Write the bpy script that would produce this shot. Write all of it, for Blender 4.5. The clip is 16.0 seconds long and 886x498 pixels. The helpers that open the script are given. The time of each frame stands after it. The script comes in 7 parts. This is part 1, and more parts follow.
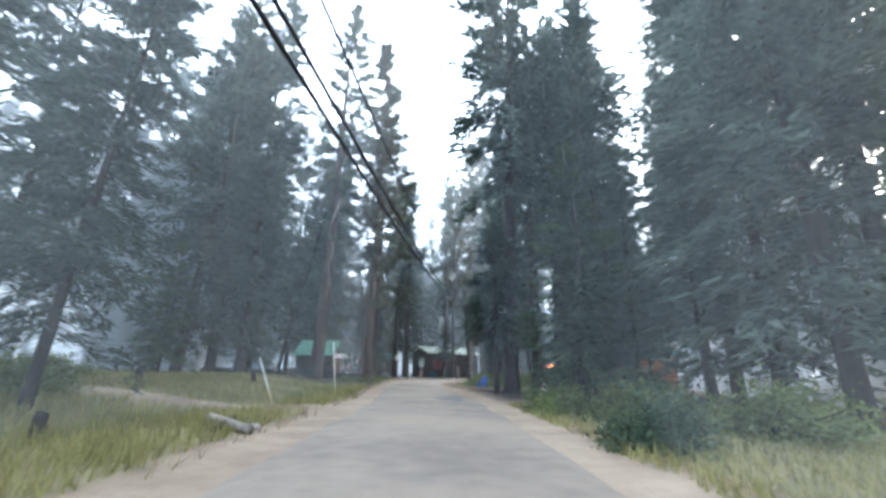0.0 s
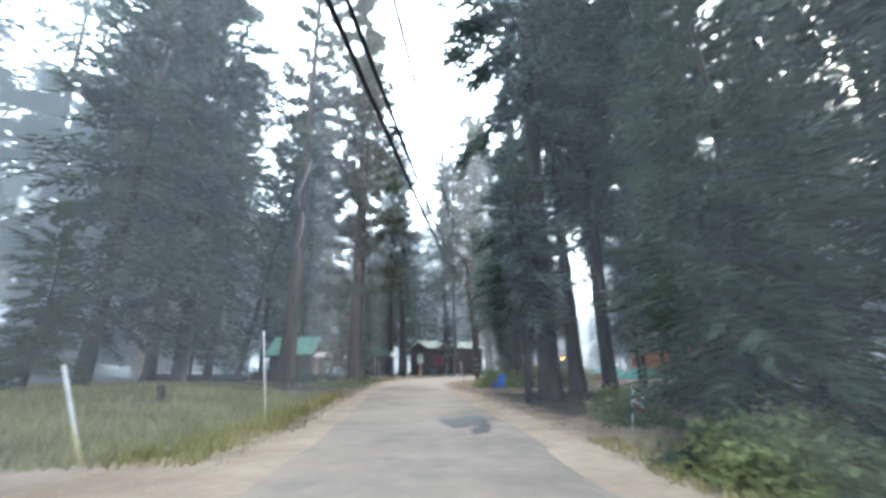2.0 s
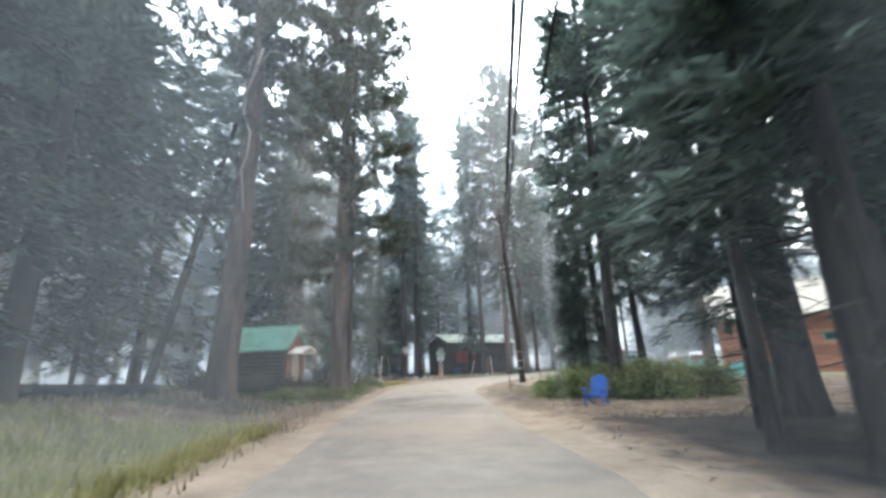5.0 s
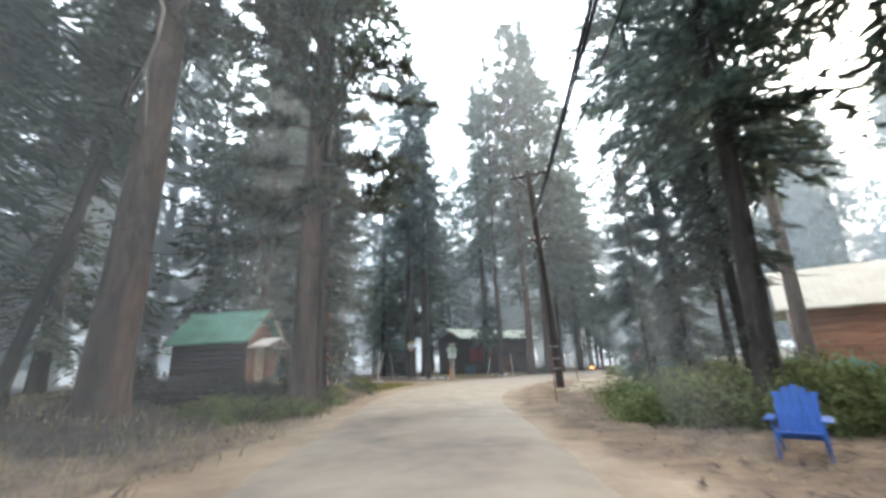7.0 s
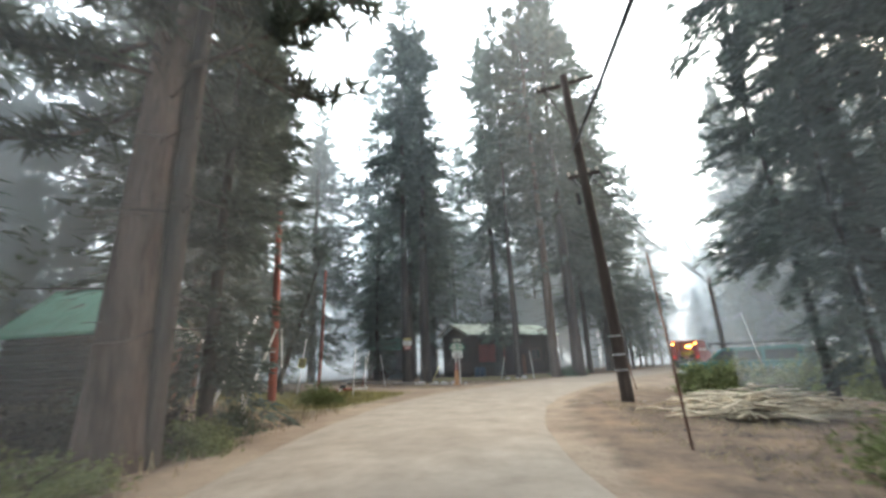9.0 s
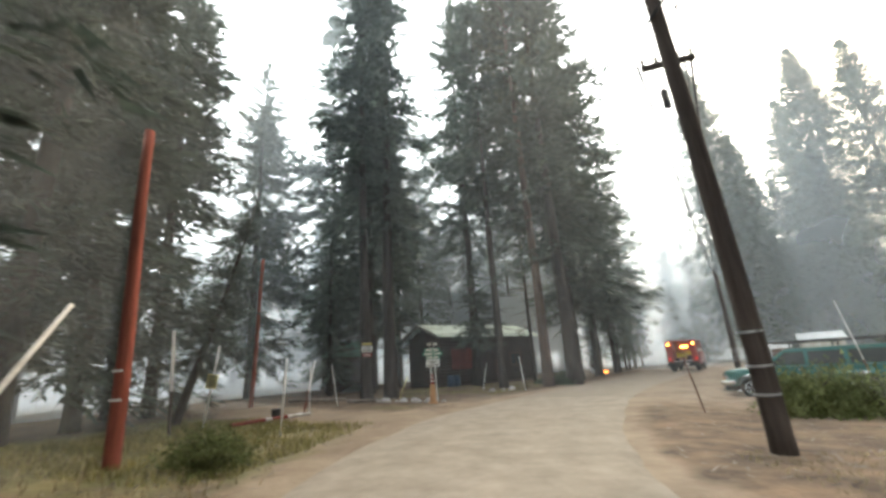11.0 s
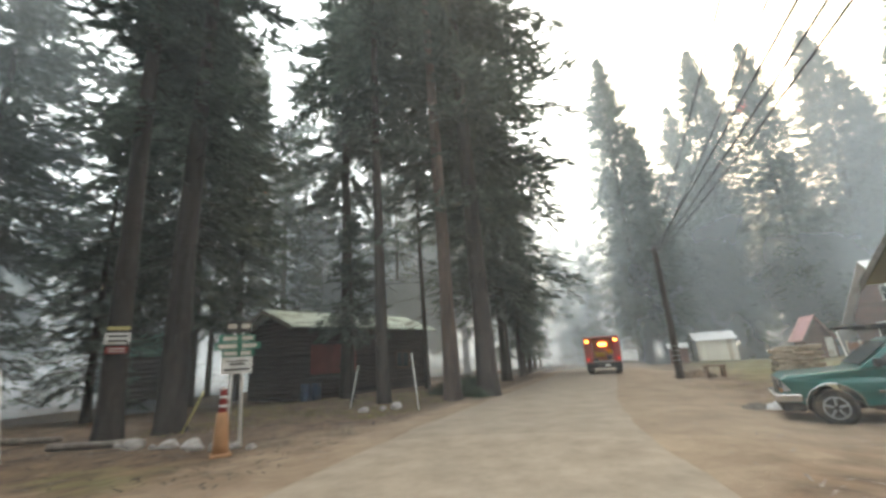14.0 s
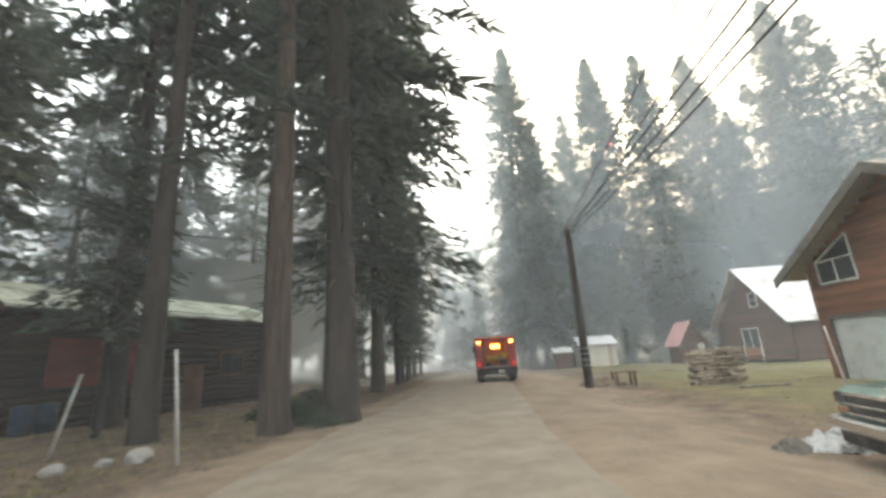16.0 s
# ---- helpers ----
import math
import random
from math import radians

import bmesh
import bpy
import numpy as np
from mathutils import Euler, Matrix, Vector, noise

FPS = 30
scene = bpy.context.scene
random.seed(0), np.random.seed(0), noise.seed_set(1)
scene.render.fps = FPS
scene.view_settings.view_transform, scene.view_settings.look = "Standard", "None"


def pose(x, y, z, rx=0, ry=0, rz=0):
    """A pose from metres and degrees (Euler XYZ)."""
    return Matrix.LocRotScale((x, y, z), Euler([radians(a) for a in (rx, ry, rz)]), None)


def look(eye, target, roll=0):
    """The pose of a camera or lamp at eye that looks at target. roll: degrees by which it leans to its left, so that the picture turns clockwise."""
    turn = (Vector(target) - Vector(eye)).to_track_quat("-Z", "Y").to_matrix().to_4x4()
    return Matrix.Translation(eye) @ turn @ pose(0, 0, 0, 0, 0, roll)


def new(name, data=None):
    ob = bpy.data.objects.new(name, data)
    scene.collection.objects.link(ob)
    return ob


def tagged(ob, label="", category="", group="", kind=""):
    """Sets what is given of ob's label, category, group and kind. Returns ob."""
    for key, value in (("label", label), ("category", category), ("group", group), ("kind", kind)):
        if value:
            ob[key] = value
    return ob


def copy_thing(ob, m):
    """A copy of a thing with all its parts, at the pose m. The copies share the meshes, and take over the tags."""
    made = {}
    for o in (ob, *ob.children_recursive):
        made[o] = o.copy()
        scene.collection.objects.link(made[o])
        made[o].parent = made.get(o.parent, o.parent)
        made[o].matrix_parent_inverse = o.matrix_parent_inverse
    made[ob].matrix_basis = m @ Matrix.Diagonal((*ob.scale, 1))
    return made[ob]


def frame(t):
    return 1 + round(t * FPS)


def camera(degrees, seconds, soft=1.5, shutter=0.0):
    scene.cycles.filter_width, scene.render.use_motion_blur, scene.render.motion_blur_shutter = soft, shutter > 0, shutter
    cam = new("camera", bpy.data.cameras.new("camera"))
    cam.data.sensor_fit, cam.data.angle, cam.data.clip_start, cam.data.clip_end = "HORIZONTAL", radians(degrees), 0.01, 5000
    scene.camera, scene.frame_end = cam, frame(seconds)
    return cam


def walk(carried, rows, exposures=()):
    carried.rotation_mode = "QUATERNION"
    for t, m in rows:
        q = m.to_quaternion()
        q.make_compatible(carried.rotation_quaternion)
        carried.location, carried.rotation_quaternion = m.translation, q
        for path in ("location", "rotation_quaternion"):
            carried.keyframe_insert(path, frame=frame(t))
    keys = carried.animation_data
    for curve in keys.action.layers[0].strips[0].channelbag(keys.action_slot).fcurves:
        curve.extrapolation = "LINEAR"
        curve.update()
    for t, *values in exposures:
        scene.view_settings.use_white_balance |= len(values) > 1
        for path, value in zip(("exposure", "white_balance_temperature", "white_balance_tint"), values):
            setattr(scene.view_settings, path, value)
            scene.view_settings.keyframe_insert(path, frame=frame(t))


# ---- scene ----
cam = camera(93.0, 16.0, 3.0, 0.5)
PATH = [
    (0, (5.053, 15.787, 1.074), (4.828, 17.695, 1.632), 1.0),
    (0.5, (4.824, 17.154, 1.158), (4.609, 19.067, 1.702), 0.1),
    (1, (4.608, 19.071, 1.224), (4.397, 20.986, 1.764), -0.6),
    (1.5, (4.369, 21.007, 1.250), (4.160, 22.920, 1.793), -0.4),
    (2, (4.054, 22.968, 1.263), (3.845, 24.884, 1.800), -1.0),
    (2.5, (3.747, 24.908, 1.258), (3.538, 26.822, 1.796), -1.5),
    (3, (3.513, 26.822, 1.257), (3.289, 28.736, 1.794), -1.6),
    (3.5, (3.275, 28.544, 1.232), (3.037, 30.456, 1.768), -2.0),
    (4, (2.853, 30.315, 1.195), (2.609, 32.225, 1.733), -2.0),
    (6.3, (1.647, 38.125, 1.220), (1.300, 40.024, 1.745), -2.1),
    (6.5, (1.569, 38.669, 1.220), (1.223, 40.567, 1.746), -1.9),
    (7, (1.104, 40.305, 1.215), (0.765, 42.204, 1.742), -1.8),
    (7.5, (0.811, 42.145, 1.197), (0.464, 44.042, 1.726), -1.9),
    (8, (0.453, 43.991, 1.180), (0.104, 45.887, 1.711), -2.0),
    (8.5, (0.253, 45.876, 1.175), (-0.112, 47.768, 1.711), -2.3),
    (8.7, (0.196, 46.659, 1.176), (-0.177, 48.550, 1.710), -2.4),
    (10.8, (-1.616, 53.292, 1.590), (-1.828, 55.206, 2.128), -3.1),
    (11, (-1.765, 53.921, 1.599), (-1.949, 55.838, 2.139), -3.6),
    (11.5, (-2.125, 55.697, 1.634), (-2.246, 57.623, 2.160), -3.1),
    (12, (-2.070, 57.541, 1.643), (-2.129, 59.470, 2.167), -3.6),
    (12.5, (-2.086, 59.328, 1.637), (-2.064, 61.258, 2.162), -3.6),
    (13, (-1.972, 61.093, 1.632), (-1.857, 63.020, 2.158), -3.9),
    (13.5, (-1.802, 62.782, 1.611), (-1.579, 64.699, 2.134), -4.0),
    (14, (-1.449, 64.449, 1.581), (-1.119, 66.352, 2.098), -3.9),
    (14.5, (-1.123, 66.163, 1.553), (-0.666, 68.041, 2.068), -4.0),
    (15, (-0.576, 67.848, 1.546), (0.009, 69.693, 2.048), -3.8),
    (15.5, (0.145, 69.424, 1.527), (0.856, 71.225, 2.029), -3.7),
    (16, (0.999, 71.103, 1.498), (1.833, 72.850, 2.003), -3.7),
]
walk(cam, [(t, look(e, g, r)) for t, e, g, r in PATH], [(0, 2.2, 5150, 5), (2.5, 2.55, 5350, 5), (4.2, 2.65, 5450, 5), (6.5, 2.55, 5650, 5), (8.5, 2.3, 5800, 5), (11, 2.0, 6250, 4), (13.5, 1.9, 6350, 4), (16, 1.93, 6400, 4)])

# world: smoke-filled evening sky, low red sun
SUN_DIR = Vector((0.686, 0.591, 0.424)).normalized()
SUN_ELEV, SUN_AZ = math.asin(SUN_DIR.z), math.atan2(SUN_DIR.x, SUN_DIR.y)
world = bpy.data.worlds.new("smoky_sky")
scene.world = world
world.use_nodes = True
wn, wl = world.node_tree.nodes, world.node_tree.links
wn.clear()
sky = wn.new("ShaderNodeTexSky")
sky.sky_type, sky.sun_disc = "NISHITA", False
sky.sun_elevation, sky.sun_rotation = SUN_ELEV, SUN_AZ
sky.air_density, sky.dust_density, sky.ozone_density = 1.5, 5.0, 1.0
bg_sky, bg_smoke, add = wn.new("ShaderNodeBackground"), wn.new("ShaderNodeBackground"), wn.new("ShaderNodeAddShader")
bg_sky.inputs["Strength"].default_value = 0.055
bg_smoke.inputs["Color"].default_value = (0.97, 0.95, 0.93, 1)
bg_smoke.inputs["Strength"].default_value = 1.5
wout = wn.new("ShaderNodeOutputWorld")
wl.new(sky.outputs[0], bg_sky.inputs[0])
wl.new(bg_sky.outputs[0], add.inputs[0])
wl.new(bg_smoke.outputs[0], add.inputs[1])
# the smoke thickens to a dull tan towards the fire, high in the east
w_dir, w_dot, w_map, w_mix = wn.new("ShaderNodeTexCoord"), wn.new("ShaderNodeVectorMath"), wn.new("ShaderNodeMapRange"), wn.new("ShaderNodeMixRGB")
w_dot.operation = "DOT_PRODUCT"
w_dot.inputs[1].default_value = (0.704, -0.062, 0.707)
w_map.interpolation_type = "SMOOTHSTEP"
w_map.inputs["From Min"].default_value, w_map.inputs["From Max"].default_value = 0.44, 0.86
w_mix.inputs[2].default_value = (0.125, 0.088, 0.055, 1)
# looking towards the sun the smoke is brighter than with the sun behind
w_fore, w_fmap, w_fmix = wn.new("ShaderNodeVectorMath"), wn.new("ShaderNodeMapRange"), wn.new("ShaderNodeMixRGB")
w_fore.operation = "DOT_PRODUCT"
w_fore.inputs[1].default_value = (0.3, 0.95, 0.0)
w_fmap.interpolation_type = "SMOOTHSTEP"
w_fmap.inputs["From Min"].default_value, w_fmap.inputs["From Max"].default_value = -0.9, 0.25
w_fmix.inputs[1].default_value, w_fmix.inputs[2].default_value = (0.60, 0.61, 0.64, 1), (0.97, 0.95, 0.93, 1)
wl.new(w_dir.outputs["Generated"], w_fore.inputs[0])
wl.new(w_fore.outputs["Value"], w_fmap.inputs["Value"])
wl.new(w_fmap.outputs[0], w_fmix.inputs[0])
wl.new(w_fmix.outputs[0], w_mix.inputs[1])
wl.new(w_dir.outputs["Generated"], w_dot.inputs[0])
wl.new(w_dot.outputs["Value"], w_map.inputs["Value"])
wl.new(w_map.outputs[0], w_mix.inputs[0])
wl.new(w_mix.outputs[0], bg_smoke.inputs["Color"])
wl.new(add.outputs[0], wout.inputs[0])

sun_data = bpy.data.lights.new("sun", "SUN")
sun_data.energy, sun_data.angle, sun_data.color = 1.1, radians(12), (1.0, 0.72, 0.5)
sun = new("sun", sun_data)
sun.matrix_world = look((0, 0, 0), -SUN_DIR) @ Matrix.Translation((0, 0, 50))


# ---------------------------------------------------------------- materials
def mat(name, color, rough=0.8, metal=0.0, var=0.25, scale=6.0, bump=0.0, bump_scale=40.0, stretch=(1, 1, 1),
        color2=None, island=0.0, spec=0.3, objvar=0.0, dirt=None, emit=None, coat=0.0):
    """Procedural surface: two noise scales between two colours, fine relief, optional per-piece variation."""
    m = bpy.data.materials.new(name)
    m.use_nodes = True
    n, l = m.node_tree.nodes, m.node_tree.links
    b = n["Principled BSDF"]
    b.inputs["Roughness"].default_value, b.inputs["Metallic"].default_value = rough, metal
    b.inputs["Specular IOR Level"].default_value = spec
    b.inputs["Coat Weight"].default_value = coat
    tc, mp = n.new("ShaderNodeTexCoord"), n.new("ShaderNodeMapping")
    mp.inputs["Scale"].default_value = stretch
    l.new(tc.outputs["Object"], mp.inputs["Vector"])
    n1, n2 = n.new("ShaderNodeTexNoise"), n.new("ShaderNodeTexNoise")
    n1.inputs["Scale"].default_value, n1.inputs["Detail"].default_value = scale, 6
    n2.inputs["Scale"].default_value, n2.inputs["Detail"].default_value = scale * 7.3, 4
    l.new(mp.outputs[0], n1.inputs["Vector"])
    l.new(mp.outputs[0], n2.inputs["Vector"])
    mul = n.new("ShaderNodeMath")
    mul.operation = "MULTIPLY_ADD"
    mul.inputs[1].default_value, mul.inputs[2].default_value = 0.45, 0.0
    l.new(n2.outputs["Fac"], mul.inputs[0])
    summ = n.new("ShaderNodeMath")
    summ.operation = "MULTIPLY_ADD"
    summ.inputs[1].default_value = 0.75
    l.new(n1.outputs["Fac"], summ.inputs[0])
    l.new(mul.outputs[0], summ.inputs[2])
    ramp = n.new("ShaderNodeValToRGB")
    lo = tuple(c * (1 - var) for c in color)
    hi = color2 or tuple(min(1, c * (1 + var)) for c in color)
    ramp.color_ramp.elements[0].position, ramp.color_ramp.elements[1].position = 0.42, 0.78
    ramp.color_ramp.elements[0].color, ramp.color_ramp.elements[1].color = (*lo, 1), (*hi, 1)
    l.new(summ.outputs[0], ramp.inputs[0])
    col = ramp.outputs[0]
    if dirt:
        n3, r3, mx = n.new("ShaderNodeTexNoise"), n.new("ShaderNodeValToRGB"), n.new("ShaderNodeMixRGB")
        n3.inputs["Scale"].default_value, n3.inputs["Detail"].default_value = dirt[1], 8
        r3.color_ramp.elements[0].position, r3.color_ramp.elements[1].position = 0.5, 0.68
        l.new(mp.outputs[0], n3.inputs["Vector"])
        l.new(n3.outputs["Fac"], r3.inputs[0])
        l.new(r3.outputs[0], mx.inputs[0])
        l.new(col, mx.inputs[1])
        mx.inputs[2].default_value = (*dirt[0], 1)
        col = mx.outputs[0]
    for amount, node, out in ((island, "ShaderNodeNewGeometry", "Random Per Island"), (objvar, "ShaderNodeObjectInfo", "Random")):
        if amount:
            g, h, mr = n.new(node), n.new("ShaderNodeHueSaturation"), n.new("ShaderNodeMapRange")
            mr.inputs["To Min"].default_value, mr.inputs["To Max"].default_value = 1 - amount, 1 + amount
            l.new(g.outputs[out], mr.inputs["Value"])
            l.new(mr.outputs[0], h.inputs["Value"])
            l.new(col, h.inputs["Color"])
            col = h.outputs[0]
    l.new(col, b.inputs["Base Color"])
    if bump:
        nb, bp = n.new("ShaderNodeTexNoise"), n.new("ShaderNodeBump")
        nb.inputs["Scale"].default_value, nb.inputs["Detail"].default_value = bump_scale, 5
        bp.inputs["Strength"].default_value, bp.inputs["Distance"].default_value = min(1, bump), 0.03
        l.new(mp.outputs[0], nb.inputs["Vector"])
        l.new(nb.outputs["Fac"], bp.inputs["Height"])
        l.new(bp.outputs[0], b.inputs["Normal"])
    if emit:
        b.inputs["Emission Color"].default_value, b.inputs["Emission Strength"].default_value = (*emit[0], 1), emit[1]
    return m


def leaf_mat(name, color, color2, translucent=0.45):
    m = mat(name, color, 0.65, var=0.35, scale=0.5, color2=color2, island=0.35, objvar=0.18, spec=0.2)
    n, l = m.node_tree.nodes, m.node_tree.links
    b, out = n["Principled BSDF"], n["Material Output"]
    tr, mx = n.new("ShaderNodeBsdfTranslucent"), n.new("ShaderNodeMixShader")
    l.new(b.inputs["Base Color"].links[0].from_socket, tr.inputs["Color"])
    mx.inputs[0].default_value = translucent
    l.new(b.outputs[0], mx.inputs[1])
    l.new(tr.outputs[0], mx.inputs[2])
    l.new(mx.outputs[0], out.inputs["Surface"])
    return m


M_NEEDLE = leaf_mat("fir_needles", (0.078, 0.104, 0.088), (0.122, 0.152, 0.118))
M_NEEDLE_LIGHT = leaf_mat("sapling_needles", (0.065, 0.095, 0.06), (0.115, 0.15, 0.09))
M_PINE = leaf_mat("pine_needles", (0.072, 0.088, 0.066), (0.12, 0.132, 0.09))
M_SHRUB = leaf_mat("shrub_leaves", (0.125, 0.148, 0.055), (0.215, 0.245, 0.100))
M_GRASS = leaf_mat("grass_blades", (0.25, 0.24, 0.085), (0.40, 0.365, 0.165))
M_GRASS_DRY = leaf_mat("dry_grass_blades", (0.29, 0.245, 0.145), (0.45, 0.38, 0.24))
M_BARK = mat("bark", (0.042, 0.035, 0.031), 0.95, var=0.55, scale=2.2, stretch=(1, 1, 0.16), bump=1.0, bump_scale=7, objvar=0.2)
M_BARK_RED = mat("red_bark", (0.090, 0.066, 0.054), 0.95, var=0.55, scale=2.4, stretch=(1, 1, 0.15), bump=1.0, bump_scale=7,
                 dirt=((0.045, 0.035, 0.03), 1.3))
M_CUT_BRANCH = mat("pale_cut_branches", (0.44, 0.38, 0.27), 0.85, var=0.45, scale=3, island=0.4, bump=0.4, bump_scale=20)
M_DEADWOOD = mat("dead_wood", (0.24, 0.21, 0.18), 0.9, var=0.4, scale=3, stretch=(1, 1, 0.2), bump=0.5, bump_scale=20)
M_ROAD = mat("dusty_asphalt", (0.205, 0.171, 0.138), 0.95, var=0.16, scale=0.35, bump=0.25, bump_scale=60, color2=(0.285, 0.236, 0.184),
             dirt=((0.28, 0.225, 0.165), 0.22))


def dust_over(m, color, y0, y1, most):
    """Sandy dust that has blown over a surface, thicker from y0 to y1, in ragged drifts."""
    n, l = m.node_tree.nodes, m.node_tree.links
    b = n["Principled BSDF"]
    old = b.inputs["Base Color"].links[0].from_socket
    tc, sp, mr, tx, ad, mx, sm = (n.new("ShaderNodeTexCoord"), n.new("ShaderNodeSeparateXYZ"), n.new("ShaderNodeMapRange"), n.new("ShaderNodeTexNoise"),
                                  n.new("ShaderNodeMath"), n.new("ShaderNodeMixRGB"), n.new("ShaderNodeMapRange"))
    tx.inputs["Scale"].default_value, tx.inputs["Detail"].default_value = 0.35, 8
    mr.inputs["From Min"].default_value, mr.inputs["From Max"].default_value = y0, y1
    sm.inputs["From Min"].default_value, sm.inputs["From Max"].default_value, sm.inputs["To Max"].default_value = 0.72, 1.15, most
    ad.operation = "ADD"
    l.new(tc.outputs["Object"], sp.inputs[0])
    l.new(tc.outputs["Object"], tx.inputs["Vector"])
    l.new(sp.outputs["Y"], mr.inputs["Value"])
    l.new(mr.outputs[0], ad.inputs[0])
    l.new(tx.outputs["Fac"], ad.inputs[1])
    l.new(ad.outputs[0], sm.inputs["Value"])
    l.new(sm.outputs[0], mx.inputs[0])
    l.new(old, mx.inputs[1])
    t2, r2 = n.new("ShaderNodeTexNoise"), n.new("ShaderNodeValToRGB")
    t2.inputs["Scale"].default_value, t2.inputs["Detail"].default_value, t2.inputs["Roughness"].default_value = 1.3, 11, 0.72
    r2.color_ramp.elements[0].position, r2.color_ramp.elements[1].position = 0.34, 0.68
    r2.color_ramp.elements[0].color, r2.color_ramp.elements[1].color = (*[c * 0.74 for c in color], 1), (*[c * 1.16 for c in color], 1)
    l.new(tc.outputs["Object"], t2.inputs["Vector"])
    l.new(t2.outputs["Fac"], r2.inputs[0])
    l.new(r2.outputs[0], mx.inputs[2])
    l.new(mx.outputs[0], b.inputs["Base Color"])


dust_over(M_ROAD, (0.340, 0.285, 0.222), 42, 60, 0.95)
M_TAR = mat("wet_patch", (0.10, 0.09, 0.08), 0.6, var=0.3, scale=3)


def ground_material():
    """Forest floor: duff, sandy dirt and grass soil, blended by the zone attribute laid on the sheet."""
    m = bpy.data.materials.new("forest_floor")
    m.use_nodes = True
    n, l = m.node_tree.nodes, m.node_tree.links
    b = n["Principled BSDF"]
    b.inputs["Roughness"].default_value, b.inputs["Specular IOR Level"].default_value = 0.95, 0.1
    tc, att, sep = n.new("ShaderNodeTexCoord"), n.new("ShaderNodeAttribute"), n.new("ShaderNodeSeparateColor")
    att.attribute_name = "zone"
    l.new(att.outputs["Color"], sep.inputs[0])

    def two(c1, c2, s):
        t, r = n.new("ShaderNodeTexNoise"), n.new("ShaderNodeValToRGB")
        t.inputs["Scale"].default_value, t.inputs["Detail"].default_value = s, 10
        t.inputs["Roughness"].default_value = 0.68
        l.new(tc.outputs["Object"], t.inputs["Vector"])
        r.color_ramp.elements[0].position, r.color_ramp.elements[1].position = 0.36, 0.66
        r.color_ramp.elements[0].color, r.color_ramp.elements[1].color = (*c1, 1), (*c2, 1)
        l.new(t.outputs["Fac"], r.inputs[0])
        return r.outputs[0]

    duff = two((0.10, 0.080, 0.062), (0.26, 0.185, 0.125), 1.1)
    sand = two((0.235, 0.18, 0.13), (0.365, 0.288, 0.208), 0.7)
    # near-black for burnt ground, and for shade painted under the right-hand firs
    burnt_shade = two((0.032, 0.028, 0.025), (0.085, 0.07, 0.056), 1.4)
    soil = two((0.15, 0.145, 0.07), (0.27, 0.235, 0.125), 0.9)
    wob = n.new("ShaderNodeTexNoise")
    wob.inputs["Scale"].default_value, wob.inputs["Detail"].default_value = 1.6, 6
    l.new(tc.outputs["Object"], wob.inputs["Vector"])

    def mask(sock):
        a, r = n.new("ShaderNodeMath"), n.new("ShaderNodeMapRange")
        a.operation = "ADD"
        l.new(sock, a.inputs[0])
        l.new(wob.outputs["Fac"], a.inputs[1])
        r.inputs["From Min"].default_value, r.inputs["From Max"].default_value = 0.75, 1.2
        l.new(a.outputs[0], r.inputs["Value"])
        return r.outputs[0]

    m1, m2 = n.new("ShaderNodeMixRGB"), n.new("ShaderNodeMixRGB")
    l.new(mask(sep.outputs[0]), m1.inputs[0])
    l.new(duff, m1.inputs[1])
    l.new(soil, m1.inputs[2])
    l.new(mask(sep.outputs[1]), m2.inputs[0])
    l.new(m1.outputs[0], m2.inputs[1])
    l.new(sand, m2.inputs[2])
    m3 = n.new("ShaderNodeMixRGB")
    l.new(mask(sep.outputs[2]), m3.inputs[0])
    l.new(m2.outputs[0], m3.inputs[1])
    l.new(burnt_shade, m3.inputs[2])
    l.new(m3.outputs[0], b.inputs["Base Color"])
    nb, bp = n.new("ShaderNodeTexNoise"), n.new("ShaderNodeBump")
    nb.inputs["Scale"].default_value, nb.inputs["Detail"].default_value = 9, 8
    bp.inputs["Strength"].default_value, bp.inputs["Distance"].default_value = 0.7, 0.06
    l.new(tc.outputs["Object"], nb.inputs["Vector"])
    l.new(nb.outputs["Fac"], bp.inputs["Height"])
    l.new(bp.outputs[0], b.inputs["Normal"])
    return m


M_GROUND = ground_material()


